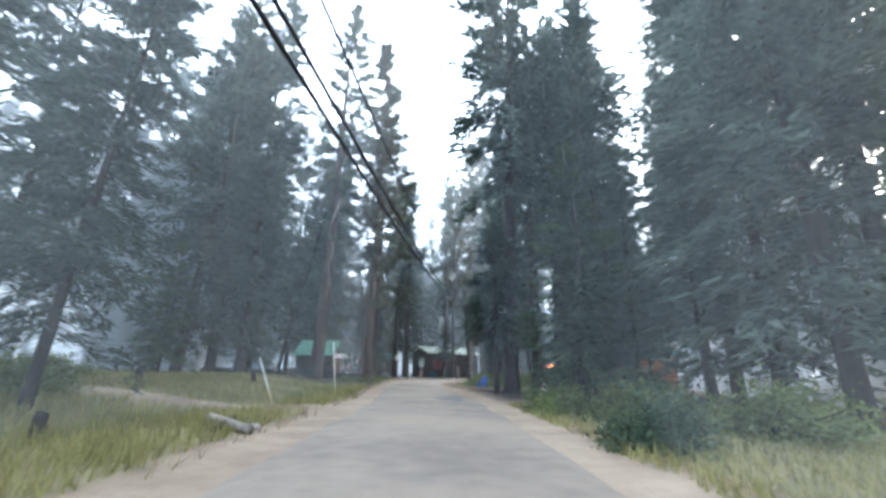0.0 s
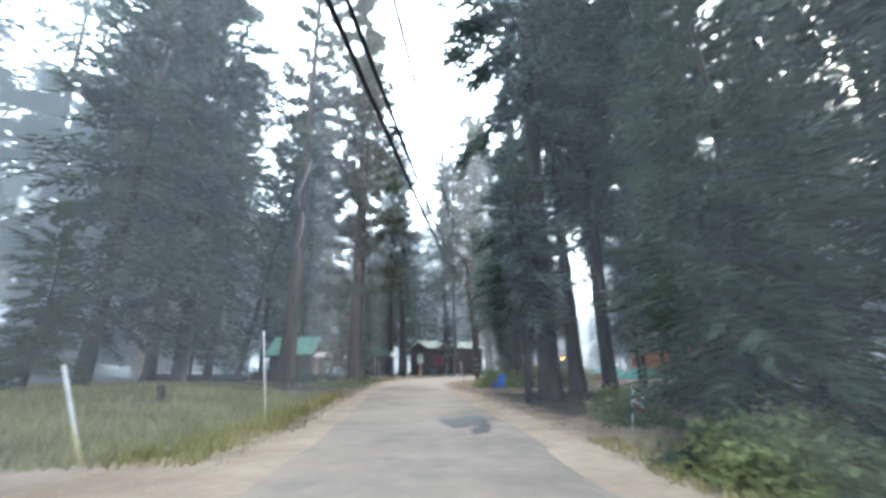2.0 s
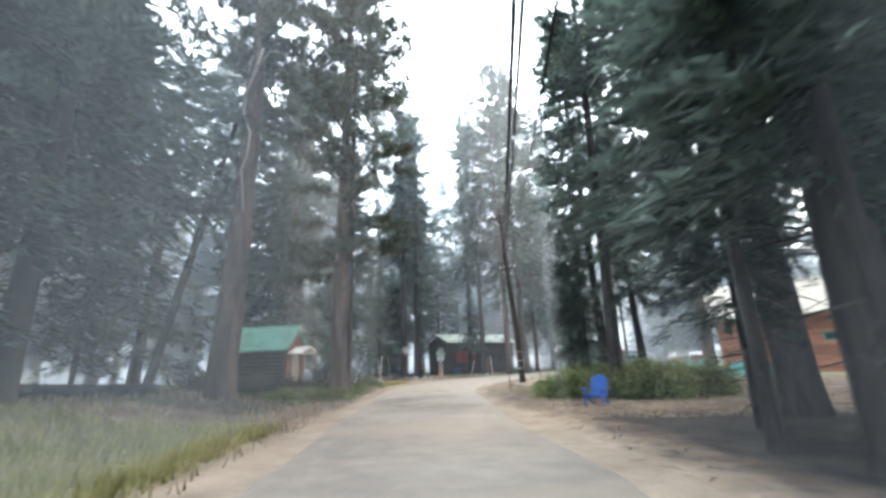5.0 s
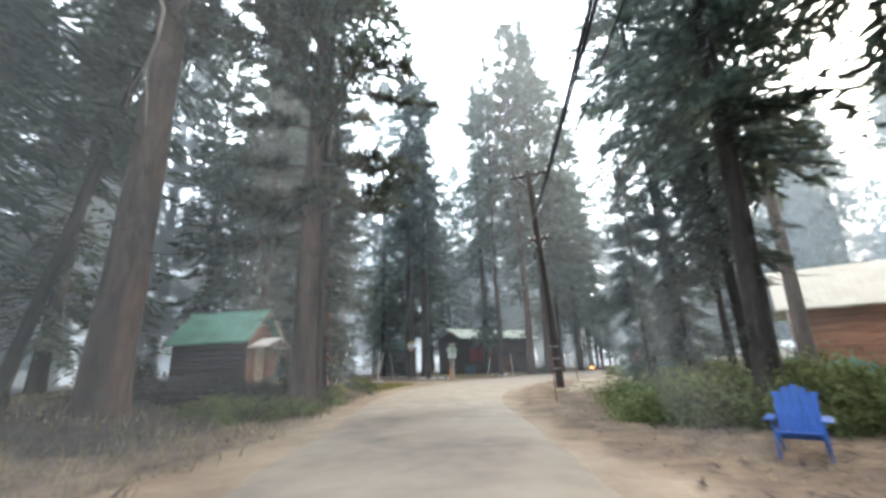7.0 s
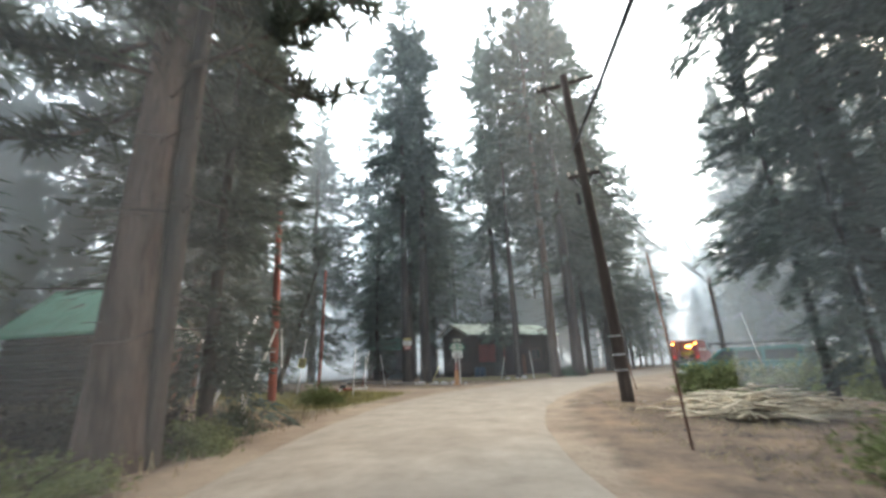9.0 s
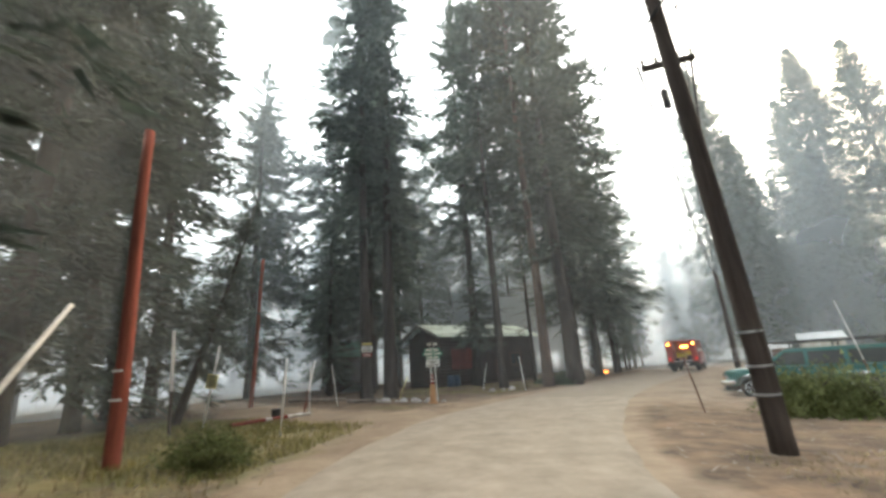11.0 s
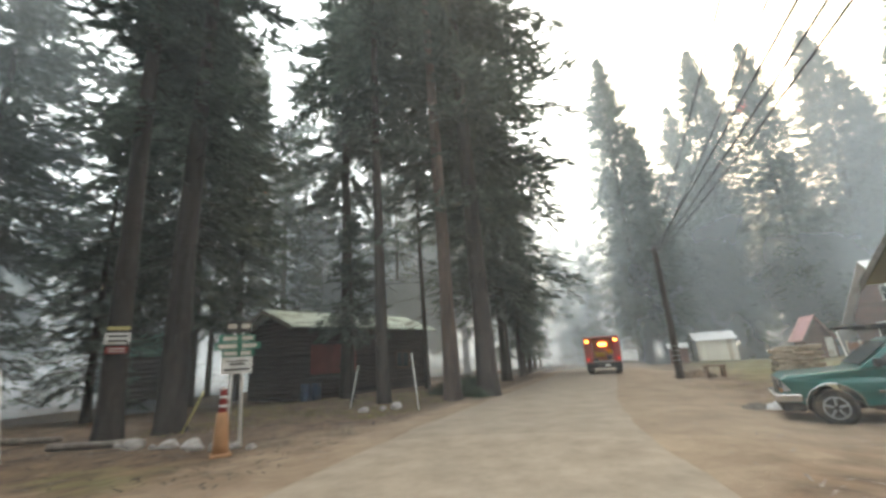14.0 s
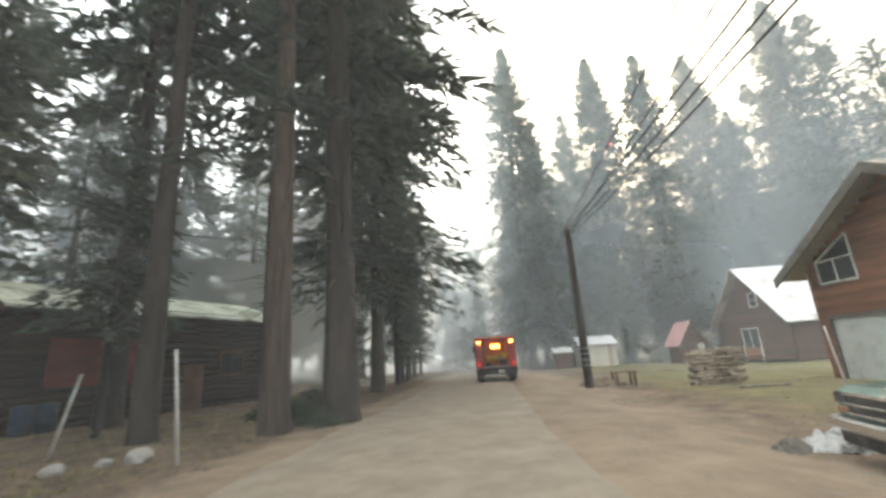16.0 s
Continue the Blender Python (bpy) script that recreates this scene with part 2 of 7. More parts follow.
# ---------------------------------------------------------------- builders
class Soup:
    """Collects vertices and faces for one mesh."""

    def __init__(self):
        self.v, self.f = [], []

    def add(self, verts, faces):
        k = len(self.v)
        self.v.extend(tuple(p) for p in verts)
        self.f.extend(tuple(i + k for i in q) for q in faces)
        return self

    def box(self, c, s, m=None, bevel=0.0):
        """Box of size s at c; bevel cuts the long vertical edges and the rims."""
        x, y, z = (a / 2 for a in s)
        b = min(bevel, x * 0.9, y * 0.9, z * 0.9)
        if b <= 0:
            p = [(sx * x, sy * y, sz * z) for sz in (-1, 1) for sx, sy in ((-1, -1), (1, -1), (1, 1), (-1, 1))]
            q = [(3, 2, 1, 0), (4, 5, 6, 7), (0, 1, 5, 4), (1, 2, 6, 5), (2, 3, 7, 6), (3, 0, 4, 7)]
        else:
            p, q = [], []
            for zz, k in ((-z, b), (-z + b, 0), (z - b, 0), (z, b)):
                for sx, sy, ox, oy in ((-1, -1, b, 0), (1, -1, -b, 0), (1, -1, 0, b), (1, 1, 0, -b), (1, 1, -b, 0), (-1, 1, b, 0), (-1, 1, 0, -b), (-1, -1, 0, b)):
                    p.append((sx * (x - k) + ox, sy * (y - k) + oy, zz))
            for r in range(3):
                for i in range(8):
                    j = (i + 1) % 8
                    q.append((r * 8 + i, r * 8 + j, r * 8 + 8 + j, r * 8 + 8 + i))
            q.append(tuple(range(7, -1, -1)))
            q.append(tuple(range(24, 32)))
        cc = Vector(c)
        mm = (m if m is not None else Matrix.Identity(4))
        return self.add([mm @ (Vector(a) + cc) for a in p], q)

    def tube(self, pts, radii, sides=8, cap=True, jitter=0.0, rng=None):
        pts = [Vector(p) for p in pts]
        p, q = [], []
        for i, c in enumerate(pts):
            d = (pts[min(i + 1, len(pts) - 1)] - pts[max(i - 1, 0)]).normalized()
            a = d.cross(Vector((0, 0, 1)) if abs(d.z) < 0.9 else Vector((1, 0, 0))).normalized()
            b = d.cross(a)
            for k in range(sides):
                w = 2 * math.pi * k / sides
                r = radii[i] * (1 + (rng.uniform(-jitter, jitter) if rng else 0))
                p.append(c + a * (math.cos(w) * r) + b * (math.sin(w) * r))
        for i in range(len(pts) - 1):
            for k in range(sides):
                j = (k + 1) % sides
                q.append((i * sides + k, i * sides + j, (i + 1) * sides + j, (i + 1) * sides + k))
        if cap:
            q.append(tuple(range(sides - 1, -1, -1)))
            q.append(tuple((len(pts) - 1) * sides + k for k in range(sides)))
        return self.add(p, q)

    def extrude(self, outline, axis_from, axis_to, to3d):
        """Prism from a 2D outline between two offsets; to3d maps (a, b, offset) to space."""
        n = len(outline)
        p = [to3d(a, b, axis_from) for a, b in outline] + [to3d(a, b, axis_to) for a, b in outline]
        q = [tuple(range(n - 1, -1, -1)), tuple(range(n, 2 * n))] + [(i, (i + 1) % n, n + (i + 1) % n, n + i) for i in range(n)]
        return self.add(p, q)

    def mesh(self, name, material, smooth=False):
        me = bpy.data.meshes.new(name)
        me.from_pydata([tuple(p) for p in self.v], [], self.f)
        for mt in (material if isinstance(material, (list, tuple)) else (material,)):
            me.materials.append(mt)
        if smooth:
            me.shade_smooth()
        me.update()
        return me


def fix_normals(me):
    bm = bmesh.new()
    bm.from_mesh(me)
    bmesh.ops.recalc_face_normals(bm, faces=bm.faces)
    bm.to_mesh(me)
    bm.free()
    return me


def thing(name, label, category, m=None, group="", kind=""):
    ob = new(name)
    ob.empty_display_size = 0.2
    if m is not None:
        ob.matrix_basis = m
    return tagged(ob, label, category, group, kind)


def part(name, soup, material, parent, label="", smooth=False, m=None, kind=""):
    me = soup if isinstance(soup, bpy.types.Mesh) else fix_normals(soup.mesh(name, material, smooth))
    ob = new(name, me)
    ob.parent = parent
    if m is not None:
        ob.matrix_basis = m
    return tagged(ob, label, kind=kind)


def solid(name, soup, material, label, category, m=None, group="", kind="", smooth=False):
    me = soup if isinstance(soup, bpy.types.Mesh) else fix_normals(soup.mesh(name, material, smooth))
    ob = new(name, me)
    if m is not None:
        ob.matrix_basis = m
    return tagged(ob, label, category, group, kind)


# ---------------------------------------------------------------- the plan
ROAD = [(15.0, -60), (7.0, 0), (4.3, 20.5), (2.4, 33), (0.35, 42.6), (-1.05, 50.1), (-2.1, 55.8), (-2.2, 62), (-1.2, 67.5), (1.2, 73.5),
        (4.6, 79.8), (9.0, 87), (14.0, 95.5), (20, 106), (32, 127), (55, 167), (90, 228)]
HALF = [2.1, 2.1, 2.1, 2.1, 2.15, 2.2, 2.5, 2.9, 3.2, 2.9, 2.6, 2.5, 2.5, 2.5, 2.5, 2.5, 2.5]
BRANCH = [(-2.5, 68.5), (-7, 70.0), (-13, 74.5), (-20, 82), (-30, 92), (-48, 104)]
DRIVE = [(2.4, 28.2), (-3.5, 27.0), (-11.3, 24.5), (-24.8, 20)]
RP = np.array(ROAD, float)


def nearest(line, x, y):
    """Distance from points to a polyline, the side (left positive) and the place along it."""
    best = np.full(np.shape(x), 1e9)
    side, along = np.zeros(np.shape(x)), np.zeros(np.shape(x))
    for i, (a, b) in enumerate(zip(line[:-1], line[1:])):
        dx, dy = b[0] - a[0], b[1] - a[1]
        s = np.clip(((x - a[0]) * dx + (y - a[1]) * dy) / (dx * dx + dy * dy), 0, 1)
        d = np.hypot(x - a[0] - s * dx, y - a[1] - s * dy)
        near = d < best
        best = np.where(near, d, best)
        side = np.where(near, np.sign(dx * (y - a[1]) - dy * (x - a[0])), side)
        along = np.where(near, i + s, along)
    return best, side, along


def step(v, lo, hi):
    s = np.clip((v - lo) / (hi - lo), 0, 1)
    return s * s * (3 - 2 * s)


def half_width(along):
    return np.interp(along, range(len(HALF)), HALF)


def height(x, y):
    """Lie of the land: a low bank on the outer side of the bend, the yards a little below the road."""
    x, y = np.asarray(x, float), np.asarray(y, float)
    d, s, a = nearest(ROAD, x, y)
    left = np.where(s > 0, 1.0, 0.0)
    bank = left * (0.5 * step(d, 5, 10) + 0.012 * np.clip(d - 10, 0, 60)) * (1 - step(y, 60, 68))
    dip = (1 - left) * -0.28 * step(d, 3.2, 7) * step(y, 58, 66)
    hills = 2.0 * step(np.hypot(x, y - 60), 140, 400)
    return bank + dip + hills


def gz(x, y):
    return float(height(x, y))


def wobble(x, y):
    return 0.55 * noise.noise((x * 0.35, y * 0.35, 3)) + 0.3 * noise.noise((x * 1.3, y * 1.3, 7))


def build_ground():
    fine_x = np.arange(-36, 48.1, 0.6)
    fine_y = np.arange(4, 122.1, 0.6)
    xs = np.concatenate([[-2500, -900, -400, -200, -110, -70, -50, -42], fine_x, [54, 62, 75, 110, 200, 400, 900, 2500]])
    ys = np.concatenate([[-2500, -900, -400, -150, -60, -25, -10, -2], fine_y, [128, 136, 150, 180, 250, 400, 900, 2500]])
    gx, gy = np.meshgrid(xs, ys)
    gh = height(gx, gy)
    d, s, a = nearest(ROAD, gx, gy)
    hw = half_width(a)
    off = step(d - hw, -0.2, 1.0)
    db, _, _ = nearest(BRANCH, gx, gy)
    dd, _, _ = nearest(DRIVE, gx, gy)
    track = np.minimum(step(db, 1.0, 3.0), step(dd, 0.6, 1.8))
    nz = np.array([wobble(px, py) for px, py in zip(gx.ravel(), gy.ravel())]).reshape(gx.shape)
    z = gh + nz * 0.09 * off * (0.3 + 0.7 * track) - 0.03 * (1 - off)
    wav = np.array([2.2 * noise.noise((px * 0.13, py * 0.13, 4)) for px, py in zip(gx.ravel(), gy.ravel())]).reshape(gx.shape)
    grass = (s > 0) * (1 - step(gy + wav, 40, 45)) * step(gx + wav, -24, -16) * step(d - hw, 0.3, 1.6)
    grass = np.maximum(grass, (s > 0) * (1 - step(gx, -6, -3.5)) * step(gx + wav, -22, -15) * step(gy + wav, 58, 62) * (1 - step(gy + wav, 72, 76)) * 0.8 * step(db, 1.6, 3.0))
    grass = np.maximum(grass, (s < 0) * (1 - step(gy + wav, 25, 32)) * 0.55 * step(d - hw, 0.3, 2))
    grass = np.maximum(grass, (s < 0) * step(gy + wav, 55, 66) * (1 - step(gy + wav, 118, 138)) * 0.62 * step(d - hw, 2.5, 9))
    bank = (s < 0) * step(gy, 43, 49) * (1 - step(gy + wav, 67, 71))
    sand = np.maximum((1 - step(d - hw, 0.0, 1.7)) * (1 - 0.85 * bank * step(d - hw, -0.2, 0.5)), 1 - step(np.minimum(db, dd + 0.7), 1.4, 2.8))
    sand = np.maximum(sand, (s < 0) * (1 - step(d - hw, 1.5, 7.5)) * step(gy, 58, 63) * (0.8 - 0.55 * bank))
    sand = np.maximum(sand, (s > 0) * (1 - step(d - hw, 1.0, 5.0)) * step(gy, 61, 65) * (1 - 0.85 * step(gy, 76.5, 80)) * 0.62)
    sand = np.maximum(sand, (s < 0) * (1 - step(d - hw, 1.0, 3.6)) * step(gy, 44, 49) * (0.7 - 0.6 * bank))
    char_shade = (s > 0) * step(gy + wav, 44.5, 47.5) * (1 - step(gy + wav, 54, 57)) * step(gx + wav, -24, -19) * step(d - hw, 1.6, 3.6)
    # right of the lane the dark colour paints the shade below the firs
    char_shade = np.maximum(char_shade, (s < 0) * step(gy + wav, 33, 36) * (1 - step(gy + wav, 43, 46)) * step(d - hw, 0.8, 2.2) * (1 - step(d, 14, 20)) * 0.85)
    me = bpy.data.meshes.new("ground")
    nx, ny = len(xs), len(ys)
    idx = np.arange(nx * ny).reshape(ny, nx)
    quads = np.stack([idx[:-1, :-1], idx[:-1, 1:], idx[1:, 1:], idx[1:, :-1]], -1).reshape(-1, 4)
    me.from_pydata(np.stack([gx, gy, z], -1).reshape(-1, 3).tolist(), [], quads.tolist())
    att = me.color_attributes.new("zone", "FLOAT_COLOR", "POINT")
    col = np.stack([grass, sand, char_shade, np.ones_like(sand)], -1).astype(np.float32)
    att.data.foreach_set("color", col.ravel())
    me.materials.append(M_GROUND)
    me.shade_smooth()
    return tagged(new("ground", me), "forest floor of brown duff, burnt patches, painted fir shade, sandy dirt and dry grass", "ground", kind="structure")


def spline(line, steps):
    out = []
    for i in range(len(line) - 1):
        p = [Vector((*line[max(0, min(len(line) - 1, k))], 0)) for k in (i - 1, i, i + 1, i + 2)]
        for k in range(steps):
            t = k / steps
            out.append(0.5 * ((2 * p[1]) + (p[2] - p[0]) * t + (2 * p[0] - 5 * p[1] + 4 * p[2] - p[3]) * t * t + (3 * p[1] - p[0] - 3 * p[2] + p[3]) * t ** 3))
    return out


def build_road():
    pts = spline(ROAD, 10)
    s, cols = Soup(), (-1.0, -0.85, -0.5, 0, 0.5, 0.85, 1.0)
    v = []
    for i, p in enumerate(pts):
        d = (pts[min(i + 1, len(pts) - 1)] - pts[max(0, i - 1)]).normalized()
        side = Vector((d.y, -d.x, 0))
        w = float(np.interp(i / 10, range(len(HALF)), HALF))
        for c in cols:
            edge = 0.22 * noise.noise((p.x * 0.5 + c * 9, p.y * 0.5, 1)) if abs(c) == 1 else 0
            z = 0.03 - 0.035 * abs(c) ** 3 - (0.05 if abs(c) == 1 else 0)
            v.append(p + side * (c * w + edge) + Vector((0, 0, z)))
    n = len(cols)
    s.add(v, [(i * n + k, i * n + k + 1, (i + 1) * n + k + 1, (i + 1) * n + k) for i in range(len(pts) - 1) for k in range(n - 1)])
    return solid("road", s, M_ROAD, "narrow dusty grey-brown asphalt lane bending between trees", "road", kind="structure", smooth=True)


build_ground()
build_road()

# ---------------------------------------------------------------- trees
def kites(o, d, length, width, rng, up):
    """Flat twig sprays: pointed blades from origins o along d; o, d (n, 3), length and width (n,)."""
    side = np.cross(d, up)
    side /= np.maximum(np.linalg.norm(side, axis=1), 1e-6)[:, None]
    a = o + side * (width / 2)[:, None]
    b = o + d * length[:, None]
    c = o - side * (width / 2)[:, None]
    return np.stack([a, b, c], 1).reshape(-1, 3)


def blades_mesh(name, verts, material):
    n = len(verts) // 3
    me = bpy.data.meshes.new(name)
    me.from_pydata(verts.tolist(), [], np.arange(n * 3).reshape(n, 3).tolist())
    me.materials.append(material)
    me.update()
    return me


def fir_crown(seed, tall, base, reach, branches, twigs, material, top_power=0.8, gaps=0.25, droop=0.35, width=0.13, longest=0.62, broad=0.25, uneven=0.55, shortest=0.14, tilt=0.45):
    """Conifer crown: boughs round the stem, each a drooping fan of twig sprays; uneven, with gaps."""
    r = np.random.RandomState(seed)
    t = np.sort(r.uniform(0, 1, branches)) ** 0.85
    keep = np.array([noise.noise((seed * 7.1, tt * 9, 0)) > -gaps or r.rand() < 0.4 for tt in t])
    t = t[keep]
    az = r.uniform(0, 2 * math.pi, len(t))
    z = base + (tall - base) * t
    lump = np.array([1 + uneven * noise.noise((seed * 3.3 + math.cos(w) * 1.1, math.sin(w) * 1.1, q * tall * 0.16)) for w, q in zip(az, t)])
    ln = reach * np.maximum((1 - t) ** top_power, 0.03) * (0.65 + 0.35 * np.minimum(1, t * 5 + 0.3)) * lump * r.uniform(0.6, 1.12, len(t)) + 0.12
    pitch = np.interp(t, [0, 0.5, 1], [-droop, -droop * 0.25, 0.75]) + r.normal(0, 0.14, len(t))
    out = []
    for k in range(twigs):
        s = (k + r.uniform(0.2, 1.0, len(t))) / twigs
        s = 0.1 + 0.9 * s ** 0.8
        sgn = np.where(r.rand(len(t)) < 0.5, -1.0, 1.0)
        hd = np.stack([np.cos(az), np.sin(az), np.zeros_like(az)], 1)
        sd = np.stack([-np.sin(az), np.cos(az), np.zeros_like(az)], 1)
        o = hd * (ln * s * np.cos(pitch))[:, None] + sd * (ln * 0.16 * r.normal(0, 1, len(t)) * s * (1.1 - s))[:, None]
        o[:, 2] = z + ln * s * np.sin(pitch) - 0.16 * ln * s * s + 0.10 * ln * (s ** 3) + r.normal(0, 0.05, len(t)) * ln
        ang = sgn * r.uniform(0.2, 1.25, len(t)) * (1.1 - 0.5 * s)
        d = hd * np.cos(ang)[:, None] + sd * np.sin(ang)[:, None]
        d[:, 2] += np.sin(pitch) * 0.5 + r.normal(-0.12, 0.22, len(t))
        d /= np.linalg.norm(d, axis=1)[:, None]
        tl = np.clip(ln * 0.24 * (1.2 - 0.5 * s), shortest, longest) * r.uniform(0.7, 1.3, len(t))
        up = np.stack([r.normal(0, tilt, len(t)), r.normal(0, tilt, len(t)), np.ones(len(t))], 1)
        out.append(kites(o, d, tl, np.clip(tl * broad, 0.03, width * 1.5) * r.uniform(0.7, 1.2, len(t)), r, up))
    tip = np.array([[0, 0, tall - 0.5]] * 6)
    dt = np.stack([r.normal(0, 0.35, 6), r.normal(0, 0.35, 6), np.ones(6)], 1)
    out.append(kites(tip, dt / np.linalg.norm(dt, axis=1)[:, None], r.uniform(0.4, 0.9, 6), np.full(6, 0.1), r, r.normal(0, 1, (6, 3))))
    return blades_mesh("crown", np.concatenate(out), material)


def tuft_crown(seed, tall, base, reach, limbs, tufts, blades, material, spread=0.55):
    """Pine crown: crooked limbs with brush-like tufts of long needles. Returns the tufts and the limbs."""
    r = np.random.RandomState(seed)
    rng = random.Random(seed)
    wood, out = Soup(), []
    for i in range(limbs):
        t = (i + rng.random()) / limbs
        z = base + (tall - base) * t
        az = rng.uniform(0, 2 * math.pi)
        ln = reach * (1 - t) ** 0.55 * rng.uniform(0.45, 1.1) * (0.7 + 0.3 * min(1, t * 4)) + 0.3
        rise = rng.uniform(-0.35, 0.15) + 0.7 * t
        pts, p = [], Vector((0, 0, z))
        d = Vector((math.cos(az), math.sin(az), rise)).normalized()
        for k in range(6):
            pts.append(p.copy())
            d = (d + Vector((rng.gauss(0, 0.16), rng.gauss(0, 0.16), rng.gauss(0.05, 0.14)))).normalized()
            p += d * (ln / 5)
        rad = 0.03 + 0.013 * ln
        wood.tube(pts, [rad * (1 - 0.15 * k) for k in range(6)], 4, False)
        for k in range(tufts):
            s = 0.32 + 0.68 * (k + rng.random()) / tufts
            f = s * 5
            a = min(4, int(f))
            c = pts[a].lerp(pts[a + 1], f - a) + Vector((rng.gauss(0, 0.3), rng.gauss(0, 0.3), rng.gauss(0.05, 0.2))) * spread * (0.5 + ln * 0.18)
            dd = r.normal(0, 1, (blades, 3)) + np.array([d.x, d.y, d.z + 0.35]) * 0.7
            dd /= np.linalg.norm(dd, axis=1)[:, None]
            o = np.tile(np.array(c), (blades, 1)) + dd * 0.03
            lnb = r.uniform(0.28, 0.6, blades)
            out.append(kites(o, dd, lnb, lnb * 0.17, r, r.normal(0, 1, (blades, 3))))
    return blades_mesh("crown", np.concatenate(out), material), wood


def stem(seed, tall, radius, sides=12, stubs=0, stub_from=0.05, stub_to=0.5, flare=1.35, sweep=0.35):
    rng = random.Random(seed)
    s = Soup()
    rings = [0, 0.006, 0.02, 0.05, 0.1, 0.18, 0.28, 0.4, 0.55, 0.7, 0.85, 1.0]
    ph = rng.uniform(0, 6)
    pts = [Vector((sweep * math.sin(ph + q * 3) * q, sweep * math.cos(ph + q * 2.4) * q, -0.35 + (tall + 0.35) * q)) for q in rings]
    pts = [p - Vector((pts[0].x, pts[0].y, 0)) for p in pts]
    rad = [radius * (1 - 0.93 * q ** 0.9) * (1 + (flare - 1) * math.exp(-q * 70)) for q in rings]
    s.tube(pts, rad, sides, True, 0.07, rng)
    twigs = Soup()
    for _ in range(stubs):
        q = rng.uniform(stub_from, stub_to)
        az, ln = rng.uniform(0, 6.28), rng.uniform(0.3, 1.9) * (1 if tall > 12 else 0.4)
        p = Vector((0, 0, q * tall))
        d = Vector((math.cos(az), math.sin(az), rng.uniform(-0.45, 0.1)))
        pp = [p, p + d * ln * 0.5 + Vector((0, 0, rng.uniform(-0.1, 0.1))), p + d * ln + Vector((rng.gauss(0, 0.1), rng.gauss(0, 0.1), rng.uniform(-0.3, 0.15)))]
        twigs.tube(pp, [0.028, 0.018, 0.006], 3, False)
        if rng.random() < 0.6:
            m = pp[1]
            twigs.tube([m, m + Vector((rng.gauss(0, 0.3), rng.gauss(0, 0.3), rng.uniform(-0.4, 0.1)))], [0.014, 0.004], 3, False)
    return s, twigs


PROTO = {}


def prototype(key, name, label, group, trunk_mat, seed, tall, radius, crown, stubs=0, stub_to=0.5, sides=12, limb=None):
    ob = thing(name, label, "tree", group=group)
    st, tw = stem(seed, tall, radius, sides, stubs, 0.05, stub_to)
    part("trunk", st, trunk_mat, ob, smooth=True)
    if tw.v:
        part("dead_twig_spray", tw, M_BARK, ob, kind="stuff")
    if crown is not None:
        part("crown", crown, None, ob)
    if limb is not None:
        part("limb_crown", limb, trunk_mat, ob, smooth=True)
    PROTO[key] = ob
    return ob


G = "conifers of the forest"
FIR = "tall dark green fir with a full ragged crown in smoke"
HIGH = "tall fir with a long bare trunk and a high dark crown"
PINE = "tall red-barked pine, bare below, with sparse tufted limbs"
FAR = "distant conifer greyed by smoke"
for k, sd in enumerate((11, 23, 37)):
    prototype("fir%d" % k, "fir_tree", FIR, G, M_BARK, sd, 30, 0.42, fir_crown(sd, 30, (1.6, 3.2, 2.2)[k], (4.8, 4.3, 4.6)[k], 400, 58, M_NEEDLE, (0.75, 0.7, 0.6)[k], broad=0.28), 14, 0.15)
for k, sd in enumerate((41, 53, 67)):
    prototype("high%d" % k, "fir_tree", HIGH, G, M_BARK, sd, 32, 0.40, fir_crown(sd, 32, (9.5, 12, 7.5)[k], (3.6, 3.1, 3.8)[k], 350, 56, M_NEEDLE, 0.5, 0.18, 0.5), 46, (0.33, 0.4, 0.25)[k])
for k, sd in enumerate((71, 83)):
    cr, lb = tuft_crown(sd, 33, (13, 17)[k], (4.0, 3.4)[k], 70, 12, 20, M_PINE)
    prototype("pine%d" % k, "pine_tree", PINE, G, M_BARK_RED, sd, 33, 0.46, cr, 34, 0.48, 16, lb)
for k, sd in enumerate((73, 79)):
    prototype("full%d" % k, "fir_tree", "dark fir with a dense crown above a short bare trunk", G, M_BARK, sd, 30, 0.36,
              fir_crown(sd, 30, (4.6, 6.5)[k], (4.7, 4.2)[k], 430, 56, M_NEEDLE, (0.62, 0.55)[k], 0.17, 0.4, uneven=0.42), 20, 0.2)
cr, lb = tuft_crown(87, 35, 5.8, 4.8, 110, 18, 20, M_PINE)
prototype("limb0", "pine_tree", "big red-barked pine with crooked limbs and brushy tufts", G, M_BARK_RED, 87, 35, 0.46, cr, 40, 0.3, 16, lb)
for k, sd in enumerate((111, 113)):
    prototype("wall%d" % k, "far_conifer", "tall dense spired conifer standing grey in the smoke", "distant conifers", M_BARK, sd, 38, 0.45,
              fir_crown(sd, 38, (3, 5)[k], (6.5, 5.9)[k], 1240, 30, M_NEEDLE, (0.64, 0.6)[k], 0.6, 0.35, 0.2, 0.5, 0.36, 0.24, 0.24, 0.8), 0, 0.5, 8)
for k, sd in enumerate((91, 97)):
    prototype("sap%d" % k, "fir_sapling", "young light green fir with boughs down to the ground", "young firs", M_BARK, sd, 7, 0.09,
              fir_crown(sd, 7, 0.35, 1.7, 220, 64, M_NEEDLE_LIGHT, 0.8, 0.1, 0.3, 0.09), 0, 0.5, 8)
